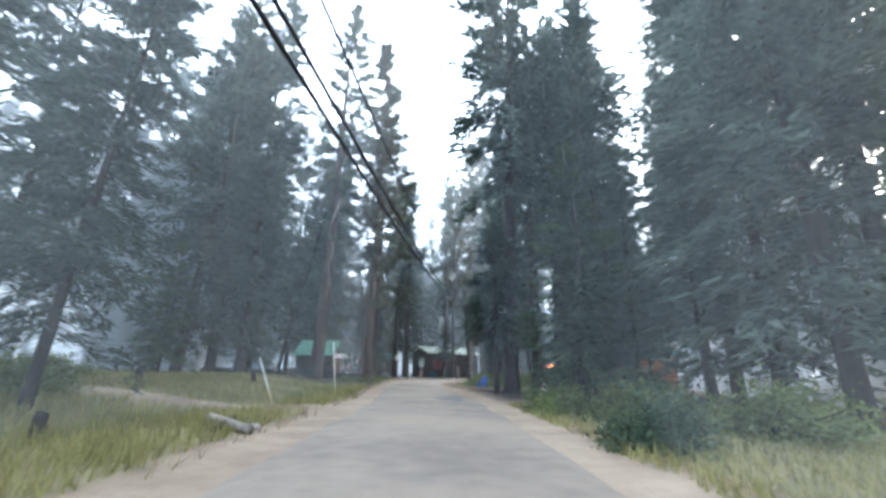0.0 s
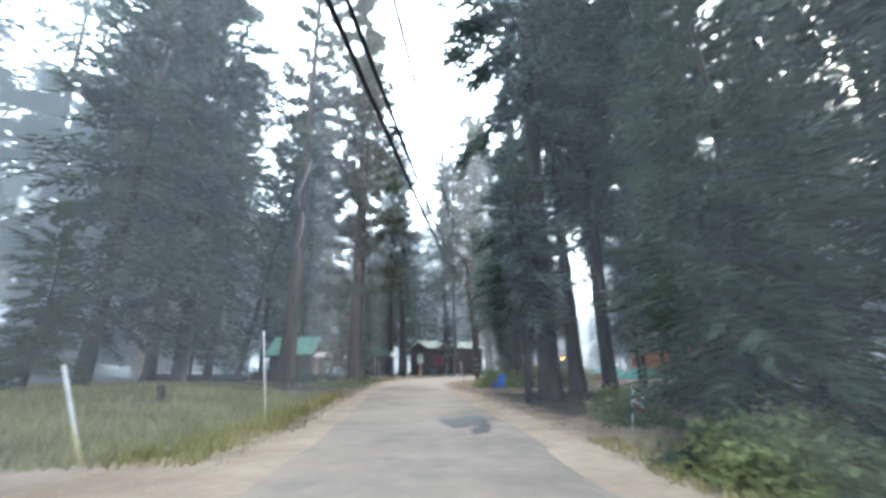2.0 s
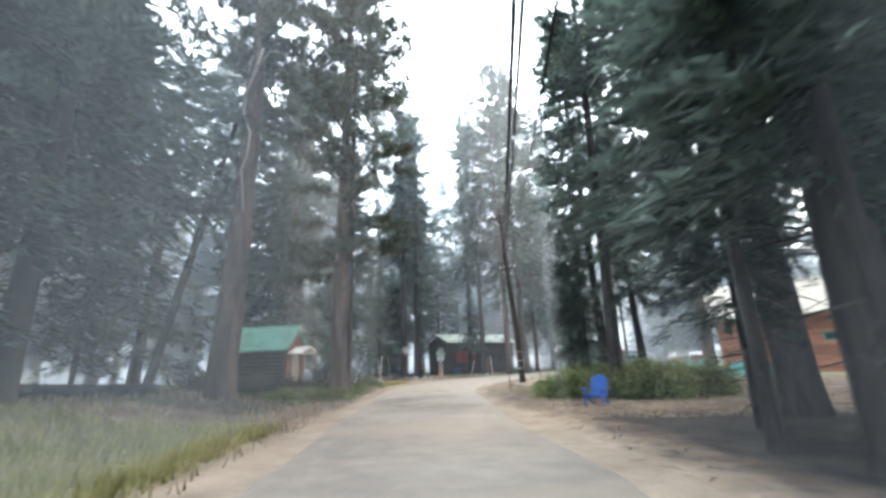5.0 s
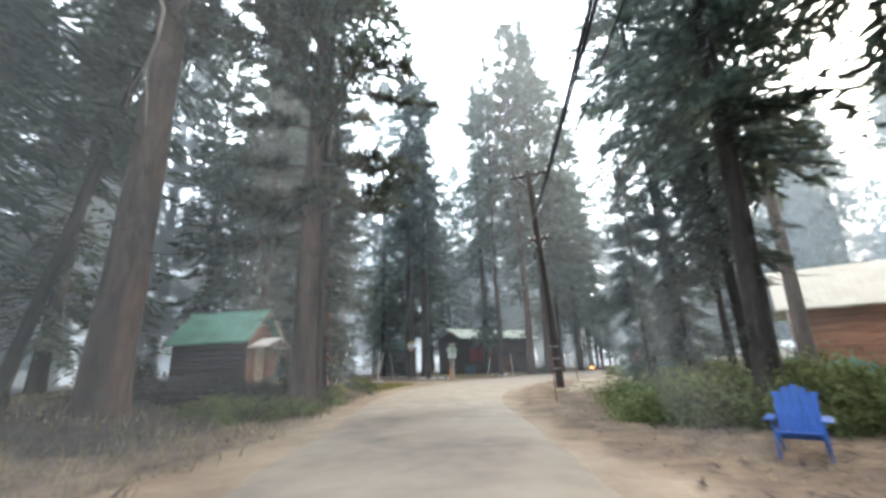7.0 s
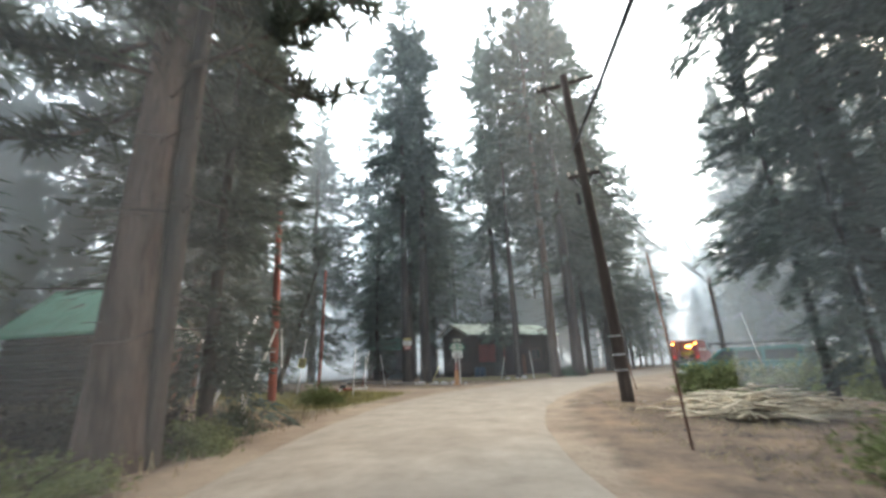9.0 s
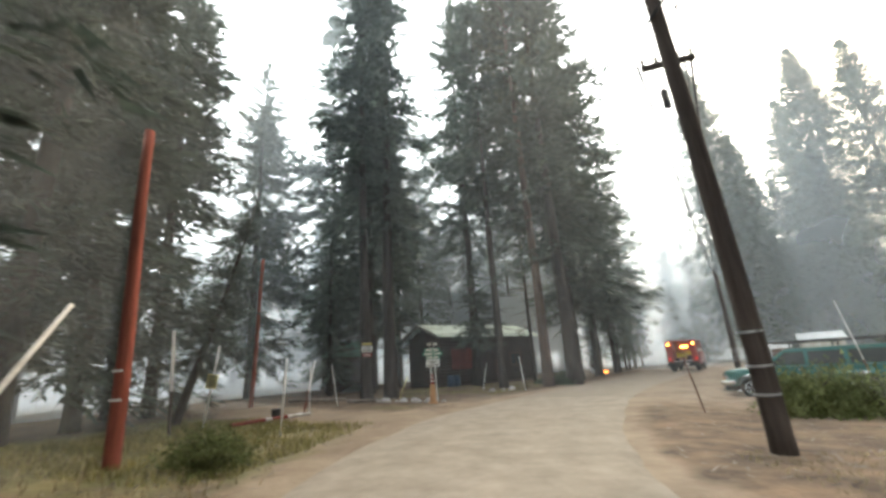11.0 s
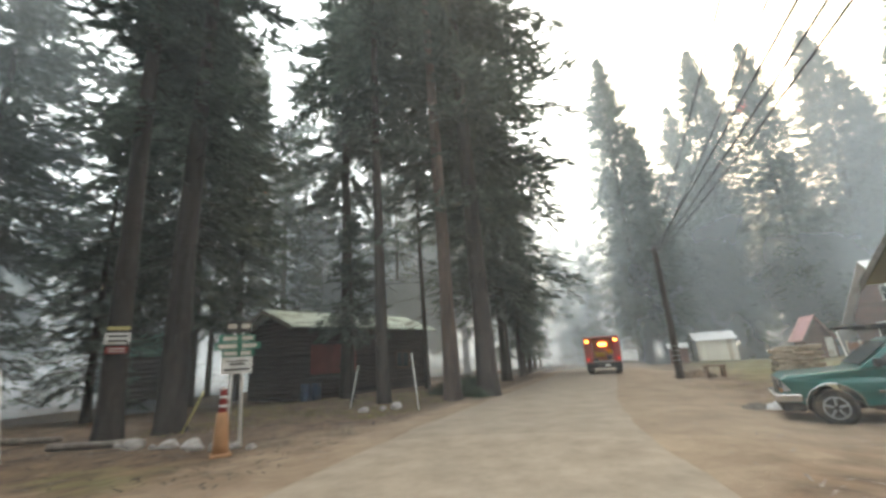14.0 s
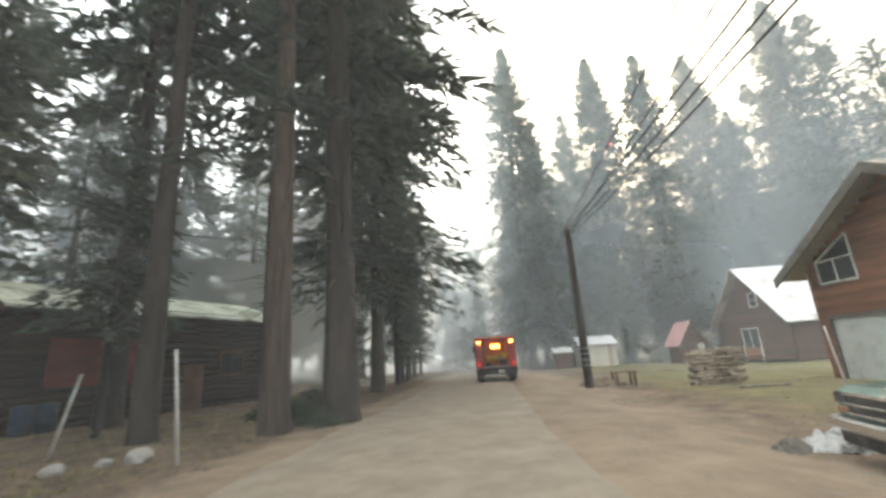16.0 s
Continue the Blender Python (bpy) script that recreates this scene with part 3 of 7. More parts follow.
for k, sd in enumerate((61, 63)):
    prototype("mid%d" % k, "fir_tree", "half-grown dark fir with heavy layered boughs", G, M_BARK, sd, 14, 0.2,
              fir_crown(sd, 14, 4.2, 3.1, 280, 54, M_NEEDLE, 0.6, 0.1, 0.35, 0.1, 0.62, 0.33), 8, 0.2, 8)
for k, sd in enumerate((101, 103, 107)):
    prototype("far%d" % k, "far_conifer", FAR, "distant conifers", M_BARK, sd, 32, 0.4,
              fir_crown(sd, 32, (4, 8, 6)[k], (6.0, 5.2, 5.6)[k], 262, 23, M_NEEDLE, (0.66, 0.6, 0.7)[k], 0.1, 0.4, 0.3, 0.9, 0.42, 0.35, 0.5, 0.9), 0, 0.5, 8)

USED = set()


def tree(key, x, y, tall=None, radius=None, turn=0.0, lean=0.0, lean_to=0.0, z=None, label=""):
    """Stand a tree at x, y; lean in degrees towards the compass angle lean_to."""
    ob = PROTO[key]
    h0 = {"fir": 30, "hig": 32, "pin": 33, "sap": 7, "far": 32, "mid": 14, "ful": 30, "wal": 38, "lim": 35}[key[:3]]
    kz = (tall or h0) / h0
    kr = kz if radius is None else radius / {"fir": 0.42, "hig": 0.40, "pin": 0.46, "sap": 0.09, "far": 0.4, "mid": 0.2, "ful": 0.36, "wal": 0.45, "lim": 0.46}[key[:3]]
    base = gz(x, y) if z is None else z
    axis = Vector((-math.sin(radians(lean_to)), math.cos(radians(lean_to)), 0))
    m = Matrix.Translation((x, y, base)) @ Matrix.Rotation(radians(lean), 4, axis) @ Matrix.Rotation(radians(turn), 4, "Z") @ Matrix.Diagonal((kz, kz, kz, 1))
    if key in USED:
        t = copy_thing(ob, m)
    else:
        USED.add(key)
        ob.matrix_basis = m
        t = ob
    if abs(kr / kz - 1) > 0.05:
        tr = [c for c in t.children if c.name.split(".")[0] == "trunk"][0]
        tr.matrix_basis = Matrix.Diagonal((kr / kz, kr / kz, 1, 1))
    if label:
        tagged(t, label)
    return t


# the named trees, along the way
NAMED = [
    # left of the lane
    ("fir1", -3.63, 23.2, 14, 0.12, 40, 3, 20), ("full0", -12.6, 44.6, 34, 0.38, 15, 0, 0), ("fir2", -14.6, 41.0, 32, 0.36, 200, 3, 20), ("full1", -16.8, 47.5, 33, 0.4, 120, 0, 0), ("high2", -13.98, 29.63, 22, 0.22, 10, 0, 0), ("fir0", -8.53, 22.83, 24, 0.25, 80, 0, 0),
    ("far2", -25.3, 46.06, 36, 0.4, 10, 0, 0), ("high0", -29.49, 51.9, 30, 0.45, 120, 7, 10), ("high1", -21.16, 45.44, 30, 0.4, 200, 3, 30), ("fir2", -19.62, 49.69, 29, 0.4, 30, 0, 0),
    ("fir0", -17.65, 54.26, 31, 0.4, 140, 2, 0), ("fir1", -15, 48.71, 27, 0.38, 250, 0, 0), ("high2", -24.1, 59.3, 33, 0.42, 20, 0, 0), ("sap0", -20.6, 60.8, 9, 0.12, 0, 0, 0), ("sap1", -23.6, 57.0, 9, 0.12, 80, 0, 0), ("sap0", -26.5, 53.6, 9.5, 0.12, 190, 0, 0), ("far0", -19.0, 64.5, 27, 0.3, 70, 0, 0), ("fir2", -14.5, 64, 30, 0.4, 300, 0, 0),
    ("pine0", -8.95, 49.3, 36, 0.55, 0, 1.6, 0), ("limb0", -5.75, 53.0, 35, 0.42, 100, 0, 0), ("high1", -5.42, 53.25, 32, 0.2, 40, 0.6, 0),
    ("high0", -12.3, 49.4, 27, 0.2, 310, 11, 20), ("fir2", -6.15, 55.2, 13, 0.14, 0, 0, 0), ("sap0", -12.04, 36.45, 5.5, 0.07, 60, 0, 0), ("sap1", -5.95, 19.62, 5, 0.07, 0, 0, 0),
    # right of the lane
    ("fir2", 13.22, 26.77, 26, 0.25, 0, 0, 0), ("fir0", 13.7, 30.16, 28, 0.4, 90, 0, 0), ("high2", 11.24, 35.88, 26, 0.24, 180, 6, 160), ("sap0", 7.75, 29.86, 7, 0.1, 0, 0, 0),
    ("sap0", 8.3, 31.7, 5, 0.06, 30, 0, 0), ("far0", 14.65, 34.41, 28, 0.35, 160, 0, 0), ("far2", 16.89, 29.65, 28, 0.35, 10, 0, 0), ("fir1", 10.23, 32.04, 20, 0.25, 40, 0, 0),
    ("mid0", 5.2, 38.0, 9.8, 0.11, 120, 0, 0), ("mid1", 5.33, 40.24, 9.2, 0.12, 20, 0, 0), ("mid1", 11.28, 29.37, 13, 0.16, 220, 0, 0), ("mid0", 6.14, 42.23, 9.5, 0.13, 70, 0, 0), ("high0", 10.71, 39.2, 29, 0.28, 0, 0, 0), ("mid1", 9.92, 37.44, 13, 0.18, 30, 0, 0), ("mid0", 12.05, 40.23, 15, 0.2, 77, 0, 0), ("full1", 12.26, 43.51, 27, 0.3, 0, 0, 0), ("high0", 6.05, 39.1, 38, 0.45, 140, 0.3, 0),
    ("high1", 7.95, 44.1, 30, 0.42, 300, 0, 0), ("high0", 9.02, 42.44, 29, 0.3, 45, 0, 0), 
    ("high2", 13.96, 45.37, 30, 0.34, 75, 0, 0), ("fir0", 16.36, 40.12, 30, 0.4, 200, 0, 0),
    ("high2", 5.6, 49.6, 34, 0.36, 250, 1.6, 0), ("fir1", 5.2, 52.2, 15, 0.13, 60, 0, 0), ("full1", 10.35, 47.98, 30, 0.34, 200, 0, 0), ("fir1", 5.05, 55.3, 17, 0.15, 20, 0.5, 180),
    ("high2", 8.4, 56.2, 28, 0.3, 200, 1, 185), ("high0", 6.9, 57.4, 25, 0.28, 80, 1.5, 185), ("high2", 9.2, 59.3, 25, 0.24, 140, 0, 0), ("mid1", 6.03, 58.27, 14, 0.2, 44, 2, 180), ("mid1", 11.04, 44.21, 11, 0.2, 10, 0, 0), ("mid0", 13.09, 47.47, 12, 0.2, 130, 0, 0), ("mid1", 9.73, 40.73, 9, 0.15, 200, 0, 0), ("mid0", 14.47, 43.14, 11, 0.15, 250, 0, 0),
    # round the log cabin and the junction
    ("high1", -9.1, 78.85, 38.6, 0.38, 0, 0, 0), ("high0", -7.9, 79.9, 36, 0.48, 200, 0, 0), ("high2", -10.8, 86, 39.8, 0.4, 90, 0, 0),
    ("high0", -3.0, 89.3, 40.9, 0.42, 33, 0, 0), ("mid1", -2.6, 86.5, 14.5, 0.16, 60, 0, 0), ("high1", -1.1, 84.0, 39.8, 0.34, 290, 0, 0), ("high2", -10.6, 95.5, 39.8, 0.42, 150, 0, 0),
    ("high1", 1.9, 93.0, 38.6, 0.2, 310, 0, 0), ("pine1", 1.75, 82.9, 39.8, 0.36, 20, 0, 0), ("full1", 3.6, 83.9, 38, 0.46, 170, 0, 0), ("high2", 5.2, 90.0, 40, 0.42, 30, 0, 0),
    ("full0", 7.6, 94.0, 36, 0.34, 70, 0, 0), ("high2", 10.3, 98.8, 34, 0.34, 15, 0, 0), ("far0", 9.0, 99.6, 14, 0.18, 15, 0, 0), ("far2", 11.2, 100.6, 13, 0.2, 100, 0, 0), ("far0", 12.7, 103.5, 12, 0.2, 10, 0, 0), ("far0", 14, 106.5, 12, 0.2, 200, 0, 0), ("far2", 15.6, 109.6, 12, 0.2, 0, 0, 0), ("far0", 17.6, 113, 13, 0.2, 40, 0, 0), ("far0", 26.4, 163, 34, 0.4, 40, 0, 0),
    ("far0", -12.5, 93, 39.8, 0.4, 0, 0, 0), ("fir2", -14.4, 87, 17, 0.2, 0, 0, 0), ("fir2", -22.8, 90, 32, 0.4, 50, 0, 0),
    ("high2", -14.1, 70.0, 14, 0.28, 40, 15, 20), ("fir0", -18.5, 70, 35.1, 0.4, 130, 0, 0), ("far2", -22, 75.5, 33.9, 0.4, 10, 0, 0), ("far0", -24, 66, 37.4, 0.44, 0, 0, 0),
    ("far2", -17.5, 96, 39.8, 0.4, 0, 0, 0), ("far0", -26, 96, 38.6, 0.4, 55, 0, 0),
    ("fir0", -19.6, 75.2, 40, 0.45, 77, 0, 0),
    ("high0", -12.4, 101, 36, 0.4, 0, 0, 0), ("high2", -15.5, 104.5, 35, 0.4, 70, 0, 0), ("far0", -10.2, 108, 34, 0.4, 0, 0, 0), ("high1", -18.5, 109, 34, 0.35, 130, 0, 0), ("far2", -4.6, 111, 34, 0.4, 90, 0, 0), ("far0", 1.2, 112, 34, 0.4, 200, 0, 0), ("high2", -20.5, 101, 33, 0.35, 20, 0, 0),
    # far right, behind the yards
    ("wall0", 30.2, 110.6, 41.5, 0.5, 0, 0, 0), ("wall1", 42.6, 108.2, 41.5, 0.5, 80, 0, 0), ("wall0", 42.6, 100.9, 33.5, 0.5, 20, 0, 0), ("wall1", 52.5, 101.0, 36, 0.5, 160, 0, 0),
    ("wall0", 51.5, 90.6, 35, 0.45, 220, 0, 0), ("wall1", 33.5, 111, 28, 0.4, 50, 0, 0), ("wall0", 47.4, 119.5, 37, 0.5, 10, 0, 0), ("wall1", 50, 96, 25, 0.4, 300, 0, 0), ("wall1", 40.6, 107.0, 24, 0.4, 120, 0, 0), ("sap0", 39.0, 105.2, 9, 0.12, 0, 0, 0), ("sap1", 41.6, 101.9, 8, 0.11, 90, 0, 0), ("sap0", 35.4, 110.0, 8.5, 0.12, 200, 0, 0), ("sap1", 43.4, 98.6, 9, 0.12, 30, 0, 0), ("sap0", 45.2, 95.6, 8, 0.1, 140, 0, 0),
    ("far2", 30.5, 124.5, 17, 0.2, 0, 0, 0), ("far0", 34.2, 130.5, 21, 0.25, 90, 0, 0), ("sap1", 28.2, 118.6, 8, 0.1, 0, 0, 0), ("sap0", 26.4, 121.8, 9, 0.12, 70, 0, 0), ("far0", 40.5, 139, 26, 0.3, 200, 0, 0),
    ("pine0", 14.8, 64.5, 29, 0.36, 20, 0, 0),
]
for key, x, y, tall, rad, turn, lean, to in NAMED:
    tree(key, x, y, tall, rad, turn, lean, to)

# the rest of the wood, farther off
_rng = random.Random(5)
spots = [(x, y) for _, x, y, *_ in NAMED]
CLEAR = [(-13.4, 60, 4.5), (-2, 92, 7), (26, 78, 13), (40, 94, 8), (8, 73, 9), (14, 83, 9), (20, 90, 6), (18, 70, 8), (-6, 100, 6), (-1, 104, 6), (-15, 99, 5)] + [(1.1 + 0.736 * d, 71.2 + 0.677 * d, 3.2) for d in (52, 60, 68, 76, 84, 92)]


def scatter(count, box, keys, lo, hi, gap, skip_road=5.5):
    made = 0
    for _ in range(count * 30):
        x, y = _rng.uniform(box[0], box[2]), _rng.uniform(box[1], box[3])
        d = min(float(nearest(ROAD, x, y)[0]), float(nearest(BRANCH, x, y)[0]) + 2.0)
        if d < skip_road or any(math.hypot(x - a, y - b) < gap for a, b in spots) or any(math.hypot(x - a, y - b) < c for a, b, c in CLEAR):
            continue
        spots.append((x, y))
        h = _rng.uniform(lo, hi)
        tree(_rng.choice(keys), x, y, h, None, _rng.uniform(0, 360), _rng.uniform(0, 1.5), _rng.uniform(0, 360))
        made += 1
        if made == count:
            return


FARS = ("far0", "far1", "far2")
scatter(20, (-48, 20, -24, 70), FARS, 24, 34, 3.2, 14)
scatter(18, (-60, 70, -14, 130), FARS, 20, 28, 4.0)
scatter(24, (-14, 100, 24, 150), FARS, 26, 37, 3.6)
scatter(7, (16, 14, 34, 58), FARS, 24, 32, 4.0, 9)
scatter(10, (36, 44, 64, 66), FARS, 22, 30, 4.0, 9)
scatter(12, (34, 124, 70, 160), FARS, 26, 34, 4.0)
scatter(18, (50, 84, 68, 122), FARS, 24, 33, 3.6)
scatter(12, (28, 112, 46, 124), FARS, 20, 28, 3.2)
scatter(9, (54, 70, 85, 118), FARS, 26, 36, 5)
scatter(8, (-30, -10, -10, 18), FARS, 20, 30, 4, 9)
scatter(8, (6, -14, 28, 14), FARS, 20, 30, 4, 6)

# ---------------------------------------------------------------- drifting smoke, its haze painted on upright sheets
def haze_sheet_material(name, density):
    m = bpy.data.materials.new(name)
    m.use_nodes = True
    n, l = m.node_tree.nodes, m.node_tree.links
    n.remove(n["Principled BSDF"])
    tc, tex, att = n.new("ShaderNodeTexCoord"), n.new("ShaderNodeTexNoise"), n.new("ShaderNodeAttribute")
    tex.inputs["Scale"].default_value, tex.inputs["Detail"].default_value = 0.06, 5
    l.new(tc.outputs["Object"], tex.inputs["Vector"])
    att.attribute_name = "thin"
    rng_ = n.new("ShaderNodeMapRange")
    rng_.inputs["From Min"].default_value, rng_.inputs["From Max"].default_value = 0.3, 0.7
    rng_.inputs["To Min"].default_value, rng_.inputs["To Max"].default_value = density * 0.7, density * 1.3
    l.new(tex.outputs["Fac"], rng_.inputs["Value"])
    mul = n.new("ShaderNodeMath")
    mul.operation = "MULTIPLY"
    l.new(rng_.outputs[0], mul.inputs[0])
    l.new(att.outputs["Fac"], mul.inputs[1])
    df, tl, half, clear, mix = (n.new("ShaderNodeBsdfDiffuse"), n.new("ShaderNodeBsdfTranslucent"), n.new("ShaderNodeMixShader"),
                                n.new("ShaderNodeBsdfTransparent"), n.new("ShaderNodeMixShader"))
    # the haze is put into the sheet as a pale blue colour
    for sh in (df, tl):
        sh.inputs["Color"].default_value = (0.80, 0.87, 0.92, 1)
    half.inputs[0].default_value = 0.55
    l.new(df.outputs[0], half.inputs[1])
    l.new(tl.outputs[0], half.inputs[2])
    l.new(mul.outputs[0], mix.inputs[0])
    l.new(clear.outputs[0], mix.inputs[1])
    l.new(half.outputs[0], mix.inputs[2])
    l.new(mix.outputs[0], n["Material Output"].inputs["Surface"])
    return m


def smoke_haze_sheet(line, top, density, ends=(8.0, 8.0), low=1.0, high=0.45):
    """A thin standing sheet along a line, coloured as smoke haze, denser near the ground, thinning out at both ends."""
    pts = spline(line, 8) + [Vector((*line[-1], 0))]
    run = [0.0]
    for a, b in zip(pts[:-1], pts[1:]):
        run.append(run[-1] + (b - a).length)
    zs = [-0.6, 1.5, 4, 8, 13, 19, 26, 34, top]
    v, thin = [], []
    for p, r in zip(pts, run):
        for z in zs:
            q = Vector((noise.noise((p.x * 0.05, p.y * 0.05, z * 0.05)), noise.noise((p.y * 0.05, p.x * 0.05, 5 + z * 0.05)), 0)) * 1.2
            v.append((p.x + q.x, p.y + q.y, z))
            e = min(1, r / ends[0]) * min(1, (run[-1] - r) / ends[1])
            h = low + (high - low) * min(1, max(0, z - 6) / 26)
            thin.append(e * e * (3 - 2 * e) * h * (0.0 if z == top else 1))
    k = len(zs)
    me = bpy.data.meshes.new("smoke")
    me.from_pydata(v, [], [(i * k + j, (i + 1) * k + j, (i + 1) * k + j + 1, i * k + j + 1) for i in range(len(pts) - 1) for j in range(k - 1)])
    me.attributes.new("thin", "FLOAT", "POINT").data.foreach_set("value", thin)
    me.materials.append(haze_sheet_material("smoke_haze", density))
    me.shade_smooth()
    return tagged(new("smoke", me), "upright sheet tinted blue-grey for the haze of wildfire smoke between the trees", "smoke", "banks of smoke", "stuff")


smoke_haze_sheet([(-6.5, -13), (-0.8, 7.7), (-1.4, 21), (-2.3, 32.5), (-3.0, 40), (-3.9, 46)], 48, 0.15, (14, 9))
smoke_haze_sheet([(-9.2, 50.2), (-9.1, 59.8), (-9.2, 66), (-10.6, 73)], 48, 0.09, (4, 12))
smoke_haze_sheet([(14.9, -6.2), (8.9, 11.2), (6.5, 24.4), (4.9, 32.8), (4.2, 37.9), (3.5, 43.8)], 48, 0.085, (14, 8))
smoke_haze_sheet([(-14.2, -15), (-16, 19.2), (-19.6, 59.4), (-26, 71), (-44, 84)], 52, 0.36)
smoke_haze_sheet([(-24, -16), (-28.7, 38), (-29, 74), (-24, 92), (-18, 106), (-8, 113), (4, 115), (14, 112)], 55, 0.42)
smoke_haze_sheet([(-42.6, -13.5), (-46, 70), (-24, 114), (4, 122), (26, 121), (34, 121.5)], 60, 0.6, (8, 8), 1.0, 0.25)
smoke_haze_sheet([(-80, 2), (-64, 100), (-24, 146), (30, 152), (90, 160)], 60, 0.75, (8, 8), 1.0, 0.12)
smoke_haze_sheet([(-2.4, 34), (-3.2, 43), (-3.6, 50), (-4.1, 56)], 48, 0.14, (8, 5))
# across the road, beyond the junction; the first also imitates windshield haze
smoke_haze_sheet([(-34, 88), (-20, 80.5), (-8, 75.8), (0.5, 74.2), (4.2, 72.2), (7.0, 68.4), (9.5, 62.5), (16, 56)], 50, 0.11, (12, 8), 0.8, 0.9)
smoke_haze_sheet([(-26, 86), (-16, 88.5), (-11.5, 93), (-7.5, 98), (-2, 102.5), (4, 102), (8.5, 101.5), (13, 104.5)], 50, 0.27, (10, 5), 1.0, 0.7)
smoke_haze_sheet([(12.5, 103), (20, 106.5), (27, 108.3), (33.5, 108.3), (38, 103), (41.5, 97), (46, 92), (54, 80)], 50, 0.27, (3, 8))
smoke_haze_sheet([(16, 108.5), (30, 112.5), (38, 112), (42.5, 106), (44, 94), (52, 84), (76, 62.3)], 56, 0.25, (4, 10), 1.0, 0.2)
smoke_haze_sheet([(23.4, -9), (20, 24.4), (18.7, 46), (23.8, 59.6), (40, 62)], 48, 0.42)
smoke_haze_sheet([(-12.1, 57.9), (-13.5, 67.5), (-15, 73), (-16, 78), (-14.5, 84.5)], 48, 0.10, (6, 6))
smoke_haze_sheet([(3.6, 44.5), (3.5, 49), (3.7, 54), (4.8, 59.5), (8, 64), (13, 66)], 48, 0.13, (5, 6), 1.0, 0.8)
smoke_haze_sheet([(9.5, 109), (12.5, 106), (17.5, 101.5), (22, 96.5), (25.5, 90.5), (28.5, 84.5), (33, 77), (42, 68)], 50, 0.17, (4, 8), 1.0, 0.25)
smoke_haze_sheet([(24, 126), (50, 127), (66, 118), (76, 100), (82, 70)], 44, 0.7, (8, 10), 1.0, 0.08)

# ---------------------------------------------------------------- more materials
M_METAL_GREEN = mat("green_metal_roof", (0.15, 0.36, 0.25), 0.5, 0.2, 0.15, 1.2, color2=(0.17, 0.36, 0.27), dirt=((0.11, 0.24, 0.17), 1.1))
M_METAL_PALE = mat("pale_green_roof", (0.58, 0.66, 0.56), 0.5, 0.1, 0.12, 0.8, dirt=((0.22, 0.23, 0.17), 0.9))
M_METAL_TAN = mat("pale_tan_metal_roof", (0.31, 0.27, 0.205), 0.45, 0.1, 0.12, 0.7, dirt=((0.38, 0.34, 0.26), 0.5))
M_METAL_WHITE = mat("white_metal_roof", (0.78, 0.77, 0.74), 0.45, 0.1, 0.1, 0.8, dirt=((0.45, 0.38, 0.33), 0.7))
M_ROOF_RED = mat("faded_red_roof", (0.50, 0.29, 0.28), 0.6, 0, 0.2, 1.5)
M_LOG = mat("dark_stained_logs", (0.034, 0.022, 0.020), 0.85, var=0.4, scale=1.2, stretch=(0.2, 0.2, 2), bump=0.5, bump_scale=14, objvar=0.25)
M_SHUTTER = mat("dull_red_boards", (0.13, 0.026, 0.024), 0.85, var=0.3, scale=1.5, bump=0.4, bump_scale=16, objvar=0.15)
M_LOG_RED = mat("red_stained_boards", (0.22, 0.035, 0.03), 0.8, var=0.3, scale=1.5, bump=0.4, bump_scale=16, objvar=0.15)
M_CEDAR = mat("brown_siding", (0.235, 0.105, 0.058), 0.8, var=0.35, scale=1.0, stretch=(0.5, 0.5, 4), bump=0.4, bump_scale=14, objvar=0.2)
M_BROWN = mat("dark_brown_boards", (0.12, 0.062, 0.045), 0.85, var=0.35, scale=1.2, bump=0.4, bump_scale=14, objvar=0.2)
M_FASCIA = mat("weathered_fascia", (0.13, 0.12, 0.10), 0.8, var=0.3, scale=3)
M_WHITE = mat("white_paint", (0.66, 0.65, 0.61), 0.6, var=0.1, scale=4, dirt=((0.42, 0.37, 0.3), 2.2))
M_CREAM = mat("cream_siding", (0.58, 0.54, 0.45), 0.7, var=0.1, scale=2, dirt=((0.34, 0.29, 0.22), 1.3), objvar=0.06)
M_DOOR_GREY = mat("pale_garage_door", (0.52, 0.55, 0.53), 0.6, var=0.08, scale=2, dirt=((0.40, 0.40, 0.37), 1.4))
M_POLE = mat("creosoted_pole", (0.052, 0.040, 0.033), 0.9, var=0.45, scale=3, stretch=(1, 1, 0.08), bump=0.7, bump_scale=18)
M_POLE_RED = mat("red_stained_pole", (0.22, 0.065, 0.045), 0.85, var=0.4, scale=3, stretch=(1, 1, 0.1), bump=0.6, bump_scale=18)
M_CABLE = mat("black_cable", (0.02, 0.02, 0.022), 0.6, var=0.1)
M_STEEL = mat("galvanised_steel", (0.42, 0.43, 0.43), 0.45, 0.8, 0.15, 6)
M_CHROME = mat("dull_chrome", (0.62, 0.62, 0.60), 0.22, 0.9, 0.1, 5)
M_BLACK = mat("black_plastic", (0.018, 0.018, 0.018), 0.6, var=0.2, dirt=((0.09, 0.075, 0.06), 3))
M_RUBBER = mat("dusty_rubber", (0.028, 0.026, 0.025), 0.9, var=0.3, scale=5, dirt=((0.10, 0.08, 0.06), 4))
M_TEAL = mat("teal_car_paint", (0.010, 0.115, 0.10), 0.32, 0.15, 0.08, 2, coat=0.5, dirt=((0.035, 0.125, 0.105), 0.8), spec=0.5)
M_RED = mat("fire_red_paint", (0.26, 0.032, 0.026), 0.35, 0.05, 0.1, 2, coat=0.4, dirt=((0.32, 0.07, 0.05), 0.9), spec=0.5)
